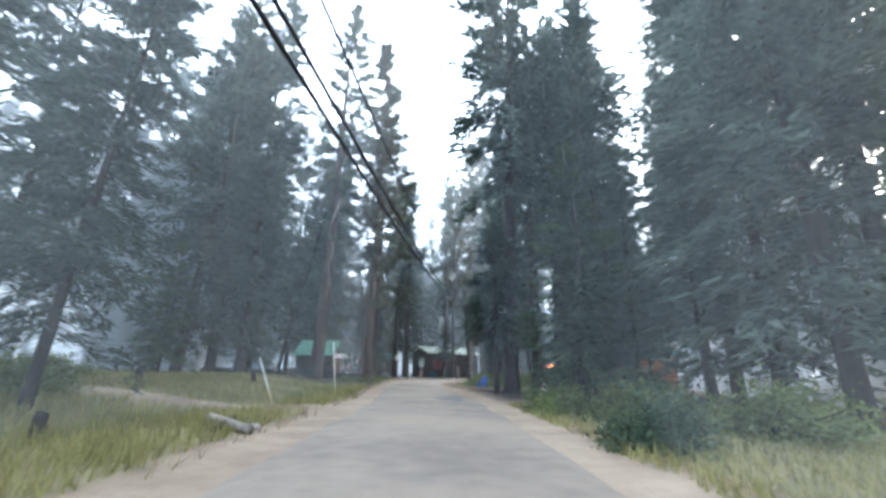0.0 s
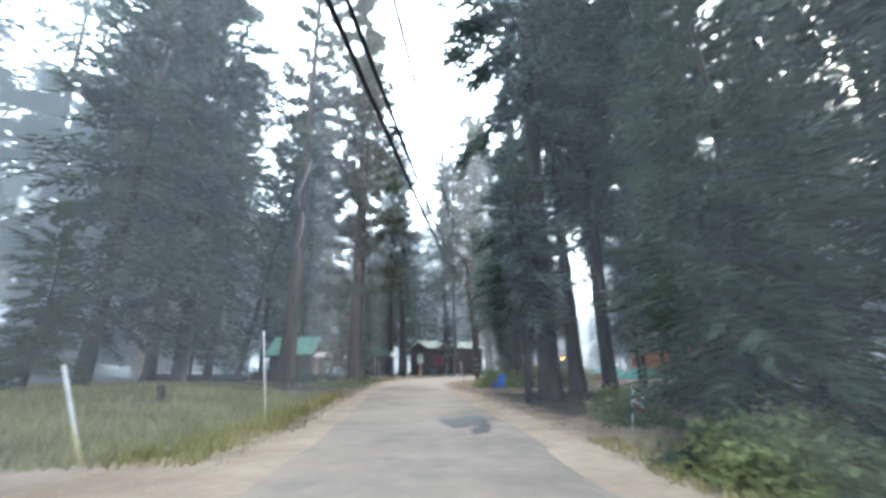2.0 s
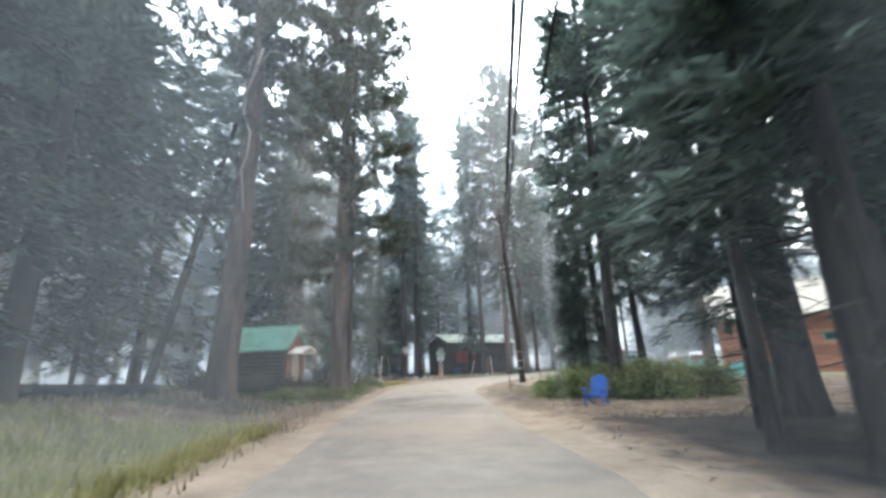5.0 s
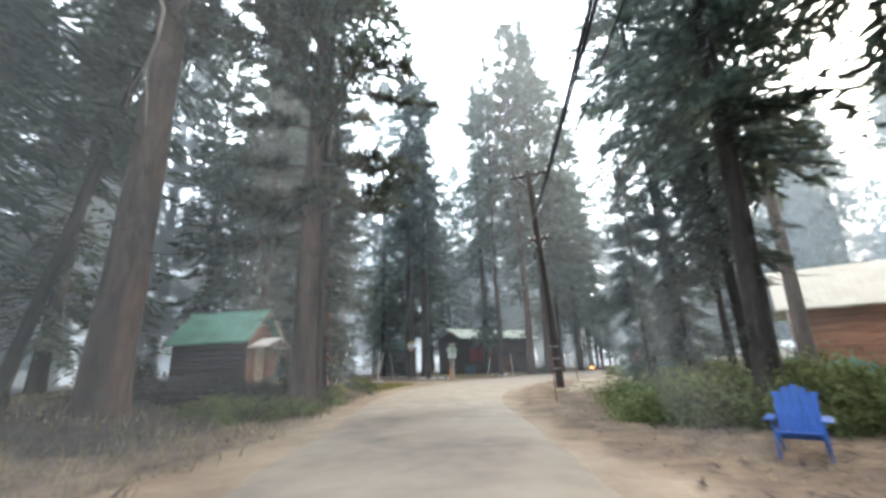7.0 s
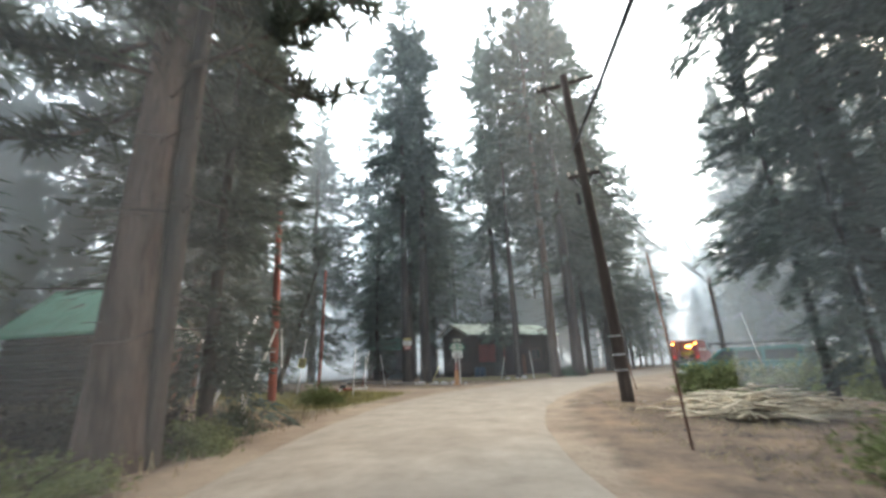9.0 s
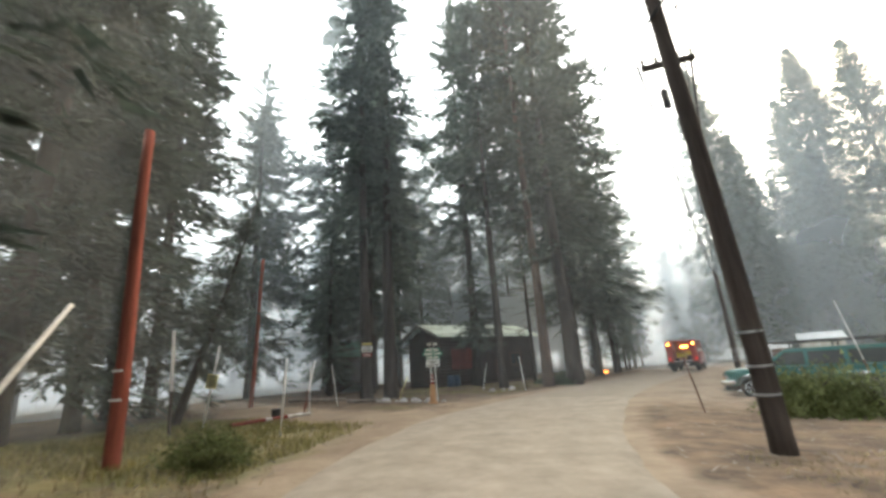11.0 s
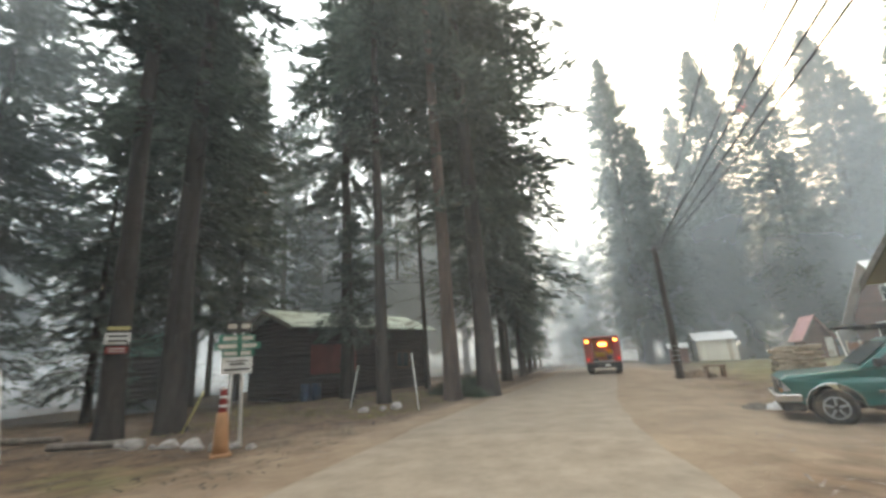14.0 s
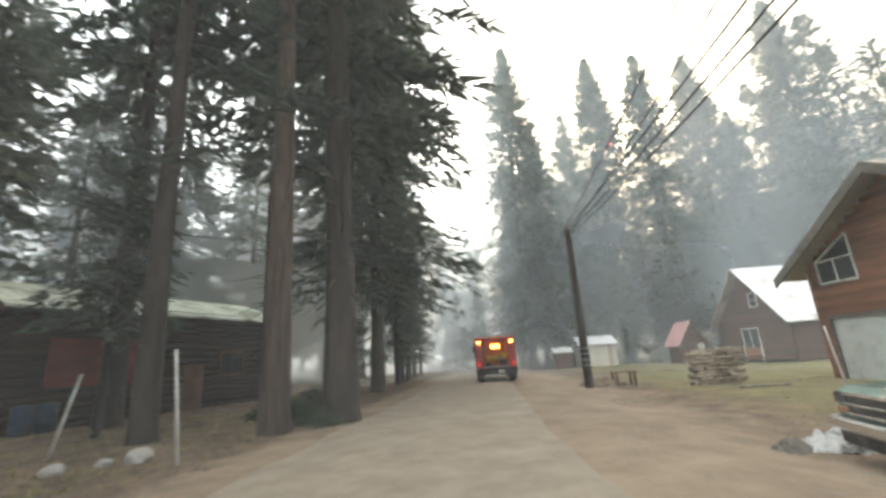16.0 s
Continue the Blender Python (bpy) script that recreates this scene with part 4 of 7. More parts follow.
M_BLUE = mat("blue_painted_wood", (0.035, 0.10, 0.36), 0.6, var=0.15, scale=5, dirt=((0.05, 0.10, 0.27), 3))
M_ORANGE = mat("faded_orange_cone", (0.42, 0.24, 0.13), 0.65, var=0.2, scale=5, dirt=((0.42, 0.24, 0.13), 4))
M_SIGN_GREEN = mat("green_sign", (0.035, 0.16, 0.10), 0.5, var=0.1)
M_YELLOW = mat("yellow_plastic", (0.55, 0.42, 0.05), 0.6, var=0.2)
M_STONE = mat("pale_granite", (0.42, 0.40, 0.37), 0.85, var=0.3, scale=4, bump=0.6, bump_scale=12, objvar=0.15)
M_WOOD_CUT = mat("split_firewood", (0.31, 0.255, 0.19), 0.85, var=0.4, scale=5, bump=0.4, bump_scale=20, objvar=0.35)
M_TARP = mat("white_tarp", (0.60, 0.60, 0.58), 0.45, var=0.2, scale=4, dirt=((0.05, 0.05, 0.05), 5))
M_TARP_GREEN = mat("green_tarp", (0.08, 0.22, 0.19), 0.5, var=0.25, scale=3)
M_AMBER = mat("amber_beacon", (0.8, 0.35, 0.05), 0.4, var=0, emit=((1.0, 0.36, 0.05), 6))
M_TAIL = mat("red_tail_lamp", (0.5, 0.02, 0.02), 0.3, var=0, emit=((1.0, 0.06, 0.04), 0.25))
M_FLAME = mat("flame", (0.9, 0.3, 0.05), 0.6, var=0, emit=((1.0, 0.25, 0.03), 2.2))
M_GLASS = bpy.data.materials.new("window_glass")
M_GLASS.use_nodes = True
_b = M_GLASS.node_tree.nodes["Principled BSDF"]
_b.inputs["Base Color"].default_value, _b.inputs["Roughness"].default_value = (0.035, 0.045, 0.045, 1), 0.06
_b.inputs["Specular IOR Level"].default_value = 0.6
M_SUN = mat("sun_glow", (0.5, 0.05, 0.03), 0.9, var=0, emit=((1.0, 0.09, 0.06), 2.4))


def at(x, y, z=None, turn=0.0, lean=0.0, lean_to=0.0):
    """Pose on the ground, turned and leaning."""
    axis = Vector((-math.sin(radians(lean_to)), math.cos(radians(lean_to)), 0))
    return Matrix.Translation((x, y, gz(x, y) if z is None else z)) @ Matrix.Rotation(radians(lean), 4, axis) @ Matrix.Rotation(radians(turn), 4, "Z")


def lathe(profile, sides, m=None):
    """Surface of revolution round z from (radius, z) pairs."""
    s = Soup()
    mm = m if m is not None else Matrix.Identity(4)
    p = [mm @ Vector((r * math.cos(2 * math.pi * k / sides), r * math.sin(2 * math.pi * k / sides), z)) for r, z in profile for k in range(sides)]
    q = [(i * sides + k, i * sides + (k + 1) % sides, (i + 1) * sides + (k + 1) % sides, (i + 1) * sides + k) for i in range(len(profile) - 1) for k in range(sides)]
    q += [tuple(range(sides - 1, -1, -1)), tuple((len(profile) - 1) * sides + k for k in range(sides))]
    return s.add(p, q)


def frame_axes(ox, oy, oz, ux, uy):
    """Local frame: x along (ux, uy), y to its left, z up."""
    n = math.hypot(ux, uy)
    ux, uy = ux / n, uy / n
    return Matrix(((ux, -uy, 0, ox), (uy, ux, 0, oy), (0, 0, 1, oz), (0, 0, 0, 1)))


# ---------------------------------------------------------------- buildings
def gable_house(name, label, m, length, depth, eave, ridge, wall_mat, roof_mat, board=0.22, over=0.45, log=False, roof_thick=0.09, group="", skip=()):
    """House with its front wall along local x at y = 0, ridge along x, gables at both ends; walls of separate boards."""
    ob = thing(name, label, "building", m, group)
    core = Soup()
    prof = [(0.10, 0.0), (depth - 0.10, 0.0), (depth - 0.10, eave), (depth / 2, ridge - 0.06), (0.10, eave)]
    core.extrude([(a, b) for a, b in prof], 0.10, length - 0.10, lambda a, b, o: (o, a, b))
    wall = part("wall", core, wall_mat, ob)
    rows = int(math.ceil((ridge - 0.05) / board))
    rng = random.Random(len(name) + int(length * 10))

    def plank(p0, p1, z, hgt, out):
        d = Vector(p1) - Vector(p0)
        if d.length < 0.1:
            return
        mid = (Vector(p0) + Vector(p1)) / 2
        s = Soup()
        if log:
            s.tube([(-d.length / 2, 0, 0), (0, 0, rng.uniform(-0.008, 0.008)), (d.length / 2, 0, 0)], [hgt * 0.52] * 3, 8)
        else:
            s.box((0, 0, 0), (d.length, 0.035, hgt * 0.95), bevel=0.008)
        ang = math.atan2(d.y, d.x)
        part("log" if log else "board", s, wall_mat, wall, smooth=log,
             m=Matrix.Translation((mid.x + out[0] * 0.10, mid.y + out[1] * 0.10, z)) @ Matrix.Rotation(ang, 4, "Z") @ Matrix.Rotation(0 if log else radians(rng.uniform(-0.4, 0.4)), 4, "X"))

    for r in range(rows):
        z = (r + 0.5) * board
        if z < eave:
            if "front" not in skip:
                plank((0, 0, 0), (length, 0, 0), z, board, (0, 0.6 if log else 0.85))
            y0, y1 = 0.1, depth - 0.1
        else:
            f = (ridge - z - board * 0.5) / (ridge - eave)
            y0, y1 = depth / 2 * (1 - f) + 0.05, depth / 2 * (1 + f) - 0.05
        if y1 - y0 > 0.15:
            plank((0, y0, 0), (0, y1, 0), z, board, (0.6 if log else 0.85, 0))
            plank((length, y0, 0), (length, y1, 0), z, board, (-0.6 if log else -0.85, 0))
    slope = math.hypot(depth / 2, ridge - eave)
    k = (slope + over) / slope
    for side in (0, 1):
        s = Soup()
        e = (depth / 2 - depth / 2 * k, ridge - (ridge - eave) * k)
        a = (e[0], e[1]) if side == 0 else (depth - e[0], e[1])
        b = (depth / 2, ridge)
        t = roof_thick
        s.extrude([(a[0], a[1]), (b[0], b[1]), (b[0], b[1] + t), (a[0], a[1] + t)], -over, length + over, lambda p, q, o: (o, p, q))
        rf = part("roof_panel", s, roof_mat, ob)
        n = int((length + 2 * over) / 0.42)
        for i in range(n + 1):
            x = -over + (length + 2 * over) * i / n
            rs = Soup()
            rs.tube([(x, a[0], a[1] + t), (x, b[0], b[1] + t)], [0.018, 0.018], 4)
            part("roof_seam", rs, roof_mat, rf)
        for x in (-over - 0.02, length + over + 0.02):
            fs = Soup()
            fs.extrude([(a[0], a[1] - 0.14), (b[0], b[1] - 0.14), (b[0], b[1] + t + 0.01), (a[0], a[1] + t + 0.01)], x - 0.02, x + 0.02, lambda p, q, o: (o, p, q))
            part("bargeboard", fs, M_FASCIA, ob)
    cap = Soup()
    cap.tube([(-over, depth / 2, ridge + roof_thick), (length + over, depth / 2, ridge + roof_thick)], [0.05, 0.05], 6)
    part("ridge_cap", cap, roof_mat, ob)
    return ob


def window(parent, m, w, h, cols=2, rows=1, frame_mat=None):
    """Framed window in the local plane x-z of m, facing -y."""
    fm = frame_mat or M_WHITE
    s = Soup()
    for x in (-w / 2, w / 2):
        s.box((x, 0, h / 2), (0.08, 0.07, h + 0.08), bevel=0.01)
    for z in (0, h):
        s.box((0, 0.002, z), (w - 0.08, 0.066, 0.08), bevel=0.01)
    win = part("window", s, fm, parent, m=m)
    g = Soup()
    g.box((0, 0.02, h / 2), (w - 0.06, 0.012, h - 0.06))
    part("pane", g, M_GLASS, win)
    for i in range(1, cols):
        b = Soup()
        b.box((-w / 2 + w * i / cols, -0.005, h / 2), (0.045, 0.045, h - 0.08))
        part("mullion", b, fm, win)
    for i in range(1, rows):
        b = Soup()
        b.box((0, -0.008, h * i / rows), (w - 0.08, 0.045, 0.045))
        part("mullion", b, fm, win)
    return win


# small log shed with a green metal roof beside the lane
shed = gable_house("log_shed", "small dark log shed with a bright green metal roof", frame_axes(-14.2, 56.95, 0.42, 1, -0.01), 3.55, 2.5, 2.12, 3.36, M_LOG, M_METAL_GREEN, 0.21, 0.3, True)
s = Soup()
s.extrude([(0.2, 0.05), (2.3, 0.05), (2.3, 2.05), (1.25, 3.05), (0.2, 2.05)], 3.55, 3.59, lambda a, b, o: (o, a, b))
part("gable_boarding", s, M_BROWN, shed, "reddish brown board gable")
for i in range(11):
    s = Soup()
    y = 0.27 + i * 0.196
    top = 2.0 + max(0, 1.05 - abs(y - 1.25)) * 0.96
    s.box((3.605, y, top / 2), (0.03, 0.18, top), bevel=0.006)
    part("board", s, M_BROWN, shed)
s = Soup()
s.extrude([(0.1, 1.72), (1.1, 2.12), (1.1, 2.17), (0.1, 1.77)], 3.64, 4.6, lambda a, b, o: (o, a, b))
part("porch_roof", s, M_METAL_WHITE, shed, "small pale sheet porch roof")
s = Soup()
s.extrude([(1.1, 2.12), (2.1, 1.72), (2.1, 1.77), (1.1, 2.17)], 3.64, 4.6, lambda a, b, o: (o, a, b))
part("porch_roof", s, M_METAL_WHITE, shed)
for y in (0.2, 2.0):
    s = Soup()
    s.box((4.5, y, 0.87), (0.1, 0.1, 1.78), bevel=0.01)
    part("post", s, M_BROWN, shed)
s = Soup()
s.box((3.64, 1.1, 0.95), (0.04, 0.8, 1.85), bevel=0.01)
part("door", s, M_WOOD_CUT, shed, "pale wooden plank door")

# log cabin behind the road junction
cabin = gable_house("log_cabin", "long dark log cabin with a pale green metal roof", frame_axes(-5.87, 89.7, -0.1, 0.745, 0.667), 11.0, 5.2, 4.3, 5.3, M_LOG, M_METAL_PALE, 0.26, 0.6, True)
for i in range(11):
    s = Soup()
    s.box((1.1 + 0.3 * i, -0.10, 2.3), (0.29, 0.04, 1.7), bevel=0.006)
    part("shutter_board", s, M_SHUTTER, cabin, "red-stained board" if i == 0 else "")
window(cabin, pose(8.4, -0.11, 1.5), 1.3, 1.1, 2, 1, M_BROWN)
s = Soup()
s.box((6.4, -0.12, 1.05), (0.95, 0.05, 2.05), bevel=0.01)
part("door", s, M_BROWN, cabin)
gable_house("outbuilding", "small dark outbuilding with a blue-green roof in the smoke", frame_axes(-16.6, 91.6, 0.0, 1, 0.2), 3.7, 3.4, 3.2, 4.4, M_LOG, M_METAL_GREEN, 0.28, 0.35, True)

# brown house with the garage, gable to the road
HOUSE = frame_axes(19.1, 72.6, -0.28, 0.45, 0.89)
house = thing("house", "brown board-sided house with a tan metal roof and a garage", "building", HOUSE)
W, L, EAVE, RIDGE = 9.4, 13.0, 4.6, 7.5
core = Soup()
core.extrude([(0.1, 0), (W - 0.1, 0), (W - 0.1, EAVE), (W / 2, RIDGE - 0.1), (0.1, EAVE)], 0.1, L, lambda a, b, o: (a, -o, b))
wall = part("wall", core, M_CEDAR, house)
DOOR_X0, DOOR_X1, DOOR_H = 4.6, 8.7, 2.35
rows = int(RIDGE / 0.24)
for r in range(rows):
    z = (r + 0.5) * 0.24
    x0, x1 = (0.05, W - 0.05) if z < EAVE else (W / 2 * (z - EAVE) / (RIDGE - EAVE) + 0.12, W - W / 2 * (z - EAVE) / (RIDGE - EAVE) - 0.12)
    spans = [(x0, DOOR_X0 - 0.12), (DOOR_X1 + 0.12, x1)] if z < DOOR_H + 0.1 else [(x0, x1)]
    for a, b in spans:
        if b - a > 0.2:
            s = Soup()
            s.box(((a + b) / 2, 0.10 - 0.115, z), (b - a, 0.03, 0.228), bevel=0.006)
            part("board", s, M_CEDAR, wall)
    if z < EAVE:
        s = Soup()
        s.box((0.085, -L / 2, z), (0.03, L - 0.25, 0.228), bevel=0.006)
        part("board", s, M_CEDAR, wall)
for side in (0, 1):
    s = Soup()
    k = 1.14
    ex, ez = W / 2 - W / 2 * k, RIDGE - (RIDGE - EAVE) * k
    a = (ex, ez) if side == 0 else (W - ex, ez)
    s.extrude([a, (W / 2, RIDGE), (W / 2, RIDGE + 0.12), (a[0], a[1] + 0.12)], -0.85, L + 0.5, lambda p, q, o: (p, -o, q))
    rp = part("roof_panel", s, M_METAL_TAN, house)
    for i in range(31):
        o = -0.85 + (L + 1.35) * i / 30
        rs = Soup()
        rs.tube([(a[0], -o, a[1] + 0.12), (W / 2, -o, RIDGE + 0.12)], [0.02, 0.02], 4)
        part("roof_seam", rs, M_METAL_TAN, rp)
    s = Soup()
    s.extrude([(a[0], a[1] - 0.28), (W / 2, RIDGE - 0.28), (W / 2, RIDGE + 0.13), (a[0], a[1] + 0.13)], -0.92, -0.86, lambda p, q, o: (p, -o, q))
    part("bargeboard", s, M_FASCIA, house, "weathered grey bargeboard" if side == 0 else "")
gd = Soup()
gd.box(((DOOR_X0 + DOOR_X1) / 2, -0.06, DOOR_H / 2), (DOOR_X1 - DOOR_X0, 0.06, DOOR_H))
gdo = part("garage_door", gd, M_DOOR_GREY, house, "pale grey panelled garage door")
for r in range(4):
    for c in range(4):
        s = Soup()
        s.box((DOOR_X0 + (DOOR_X1 - DOOR_X0) * (c + 0.5) / 4, -0.025, DOOR_H * (r + 0.5) / 4), ((DOOR_X1 - DOOR_X0) / 4 - 0.12, 0.02, DOOR_H / 4 - 0.1), bevel=0.008)
        part("door_panel", s, M_DOOR_GREY, gdo)
s = Soup()
for x in (DOOR_X0 - 0.07, DOOR_X1 + 0.07):
    s.box((x, 0.01, DOOR_H / 2 + 0.05), (0.14, 0.05, DOOR_H + 0.1), bevel=0.008)
s.box(((DOOR_X0 + DOOR_X1) / 2, 0.012, DOOR_H + 0.08), (DOOR_X1 - DOOR_X0 + 0.3, 0.05, 0.16), bevel=0.008)
part("door_casing", s, M_FASCIA, house)


def slant_window(x0, x1, z0, za, zb):
    """Window whose head follows the roof slope: za at x0, zb at x1."""
    s = Soup()
    pts = [(x0, z0), (x1, z0), (x1, zb), (x0, za)]
    for (a, b), (c, d) in zip(pts, pts[1:] + pts[:1]):
        s.tube([(a, 0.02, b), (c, 0.02, d)], [0.055, 0.055], 4)
    w = part("window", s, M_WHITE, house, "white-framed window with a slanting head")
    g = Soup()
    g.add([(x0, 0.012, z0), (x1, 0.012, z0), (x1, 0.012, zb), (x0, 0.012, za), (x0, 0.004, z0), (x1, 0.004, z0), (x1, 0.004, zb), (x0, 0.004, za)],
          [(0, 1, 2, 3), (7, 6, 5, 4), (0, 4, 5, 1), (1, 5, 6, 2), (2, 6, 7, 3), (3, 7, 4, 0)])
    part("pane", g, M_GLASS, w)
    for q in (((x0 + x1) / 2, z0, (x0 + x1) / 2, za), (x0, za - 0.02, x1, za - 0.02)):
        b = Soup()
        b.tube([(q[0], 0.025, q[1]), (q[2], 0.025, q[3])], [0.035, 0.035], 4)
        part("mullion", b, M_WHITE, w)


slant_window(8.7, 7.0, 3.8, 4.75, 5.6)
window(house, pose(0.05, -7.5, 2.3, 0, 0, -90), 1.7, 0.5, 2, 1, M_SIGN_GREEN)

# lodge with a steep white roof
LODGE = frame_axes(37.2, 88.8, -0.15, 0.45, 0.89)
lodge = thing("lodge", "dark brown lodge with a steep white metal roof", "building", LODGE)
LW, LL, LE, LR = 8.8, 6.8, 3.1, 7.5
core = Soup()
core.extrude([(0.1, 0), (LW - 0.1, 0), (LW - 0.1, LE), (LW / 2, LR - 0.1), (0.1, LE)], 0.1, LL, lambda a, b, o: (a, -o, b))
M_LODGE = mat("red_brown_siding", (0.115, 0.062, 0.050), 0.85, var=0.3, scale=1.2, stretch=(0.3, 0.3, 2), bump=0.4, bump_scale=12, objvar=0.12)
lwall = part("wall", core, M_LODGE, lodge)
for r in range(int(LR / 0.28)):
    z = (r + 0.5) * 0.28
    inset = 0.05 if z < LE else LW / 2 * (z - LE) / (LR - LE) + 0.12
    if LW - 2 * inset > 0.2:
        s = Soup()
        s.box((LW / 2, -0.06, z), (LW - 2 * inset, 0.04, 0.265), bevel=0.008)
        part("board", s, M_LODGE, lwall)
for side in (0, 1):
    s = Soup()
    k = 1.1
    ex, ez = LW / 2 - LW / 2 * k, LR - (LR - LE) * k
    a = (ex, ez) if side == 0 else (LW - ex, ez)
    s.extrude([a, (LW / 2, LR), (LW / 2, LR + 0.1), (a[0], a[1] + 0.1)], -0.6, LL + 0.4, lambda p, q, o: (p, -o, q))
    rp = part("roof_panel", s, M_METAL_WHITE, lodge)
    for i in range(21):
        o = -0.6 + (LL + 1.0) * i / 20
        rs = Soup()
        rs.tube([(a[0], -o, a[1] + 0.1), (LW / 2, -o, LR + 0.1)], [0.02, 0.02], 4)
        part("roof_seam", rs, M_METAL_WHITE, rp)
window(lodge, pose(4.6, 0.0, 0.9, 0, 0, 180), 2.0, 1.6, 2, 1)
window(lodge, pose(3.4, 0.0, 4.2, 0, 0, 180), 0.9, 1.1, 1, 2)
s = Soup()
s.box((3.2, 1.2, 0.25), (6.0, 2.2, 0.12), bevel=0.01)
part("porch_deck", s, M_BROWN, lodge)
for x in (0.4, 2.3, 4.2, 6.1):
    s = Soup()
    s.box((x, 2.2, 0.6), (0.12, 0.12, 1.2), bevel=0.01)
    part("post", s, M_CREAM, lodge)
for i in range(12):
    s = Soup()
    s.box((0.55 + i * 0.5, 2.2, 0.72), (0.42, 0.03, 0.62), bevel=0.006)
    part("railing_board", s, M_CEDAR, lodge)

# small sheds in the yards
box_shed = gable_house("storage_shed", "cream storage shed with a white roof in the smoke", frame_axes(32.3, 105.6, -0.2, 0.89, -0.45), 3.7, 2.8, 2.2, 2.9, M_CREAM, M_METAL_WHITE, 0.3, 0.2)
small = gable_house("lean_shed", "small open shed with a white roof", frame_axes(29.3, 106.0, -0.2, 0.86, -0.5), 1.7, 1.6, 1.6, 1.95, M_BROWN, M_METAL_WHITE, 0.3, 0.15)
red_shed = gable_house("red_roofed_shed", "small dark shed with a faded red roof and a white door", frame_axes(37.5, 95.6, -0.2, 0.5, 0.87), 2.6, 2.3, 1.7, 3.5, M_BROWN, M_ROOF_RED, 0.28, 0.3)
s = Soup()
s.box((-0.02, 0.5, 0.85), (0.05, 0.55, 1.6), bevel=0.01)
part("door", s, M_CREAM, red_shed, "narrow white door")


# ---------------------------------------------------------------- vehicles
def wheel(parent, x, y, r, w, rim_mat, left=True):
    """Road wheel with its axle along local x."""
    m = Matrix.Translation((x, y, r)) @ Matrix.Rotation(radians(-90 if left else 90), 4, "Y")
    h = w / 2
    prof = [(r * 0.60, -h * 0.8), (r * 0.80, -h), (r * 0.95, -h * 0.92), (r, -h * 0.6), (r, h * 0.6), (r * 0.95, h * 0.92), (r * 0.80, h), (r * 0.60, h * 0.8)]
    ty = part("wheel", lathe(prof, 24), M_RUBBER, parent, smooth=True, m=m)
    part("rim", lathe([(r * 0.60, h * 0.55), (r * 0.62, h * 0.86), (r * 0.52, h * 0.80), (r * 0.46, h * 0.45), (r * 0.2, h * 0.50), (r * 0.17, h * 0.75), (r * 0.05, h * 0.78)], 20), rim_mat, ty, smooth=True)
    for k in range(5):
        a = 2 * math.pi * k / 5
        sp = Soup()
        sp.tube([(0.12 * r * math.cos(a), 0.12 * r * math.sin(a), h * 0.66), (0.55 * r * math.cos(a), 0.55 * r * math.sin(a), h * 0.72)], [r * 0.09, r * 0.075], 5)
        part("spoke", sp, rim_mat, ty)
    return ty


def arch(cy, r, z0, up=True):
    """Points of a wheel arch from front to back over the wheel."""
    return [(cy + r * math.cos(radians(a)), z0 + r * math.sin(radians(a))) for a in range(0, 181, 20)]


def shell(outline, half, taper=lambda y, z: 1.0):
    """Body side outline (y, z) spread to both sides; the half width follows taper."""
    n = len(outline)
    s = Soup()
    p = []
    for k, inset in ((-1, 1.0), (-0.93, 0.0), (0.93, 0.0), (1, 1.0)):
        for y, z in outline:
            p.append((math.copysign(half * taper(y, z) * abs(k), k), y, z))
    # rounded rim: the outermost rings sit a little inside the outline
    cy = sum(a for a, _ in outline) / n
    cz = sum(b for _, b in outline) / n
    for r in (0, 3):
        for i in range(n):
            x, y, z = p[r * n + i]
            p[r * n + i] = (x, y + (cy - y) * 0.012, z + (cz - z) * 0.035)
    q = [tuple(range(n - 1, -1, -1)), tuple(range(3 * n, 4 * n))]
    for r in range(3):
        for i in range(n):
            q.append((r * n + i, r * n + (i + 1) % n, (r + 1) * n + (i + 1) % n, (r + 1) * n + i))
    return s.add(p, q)


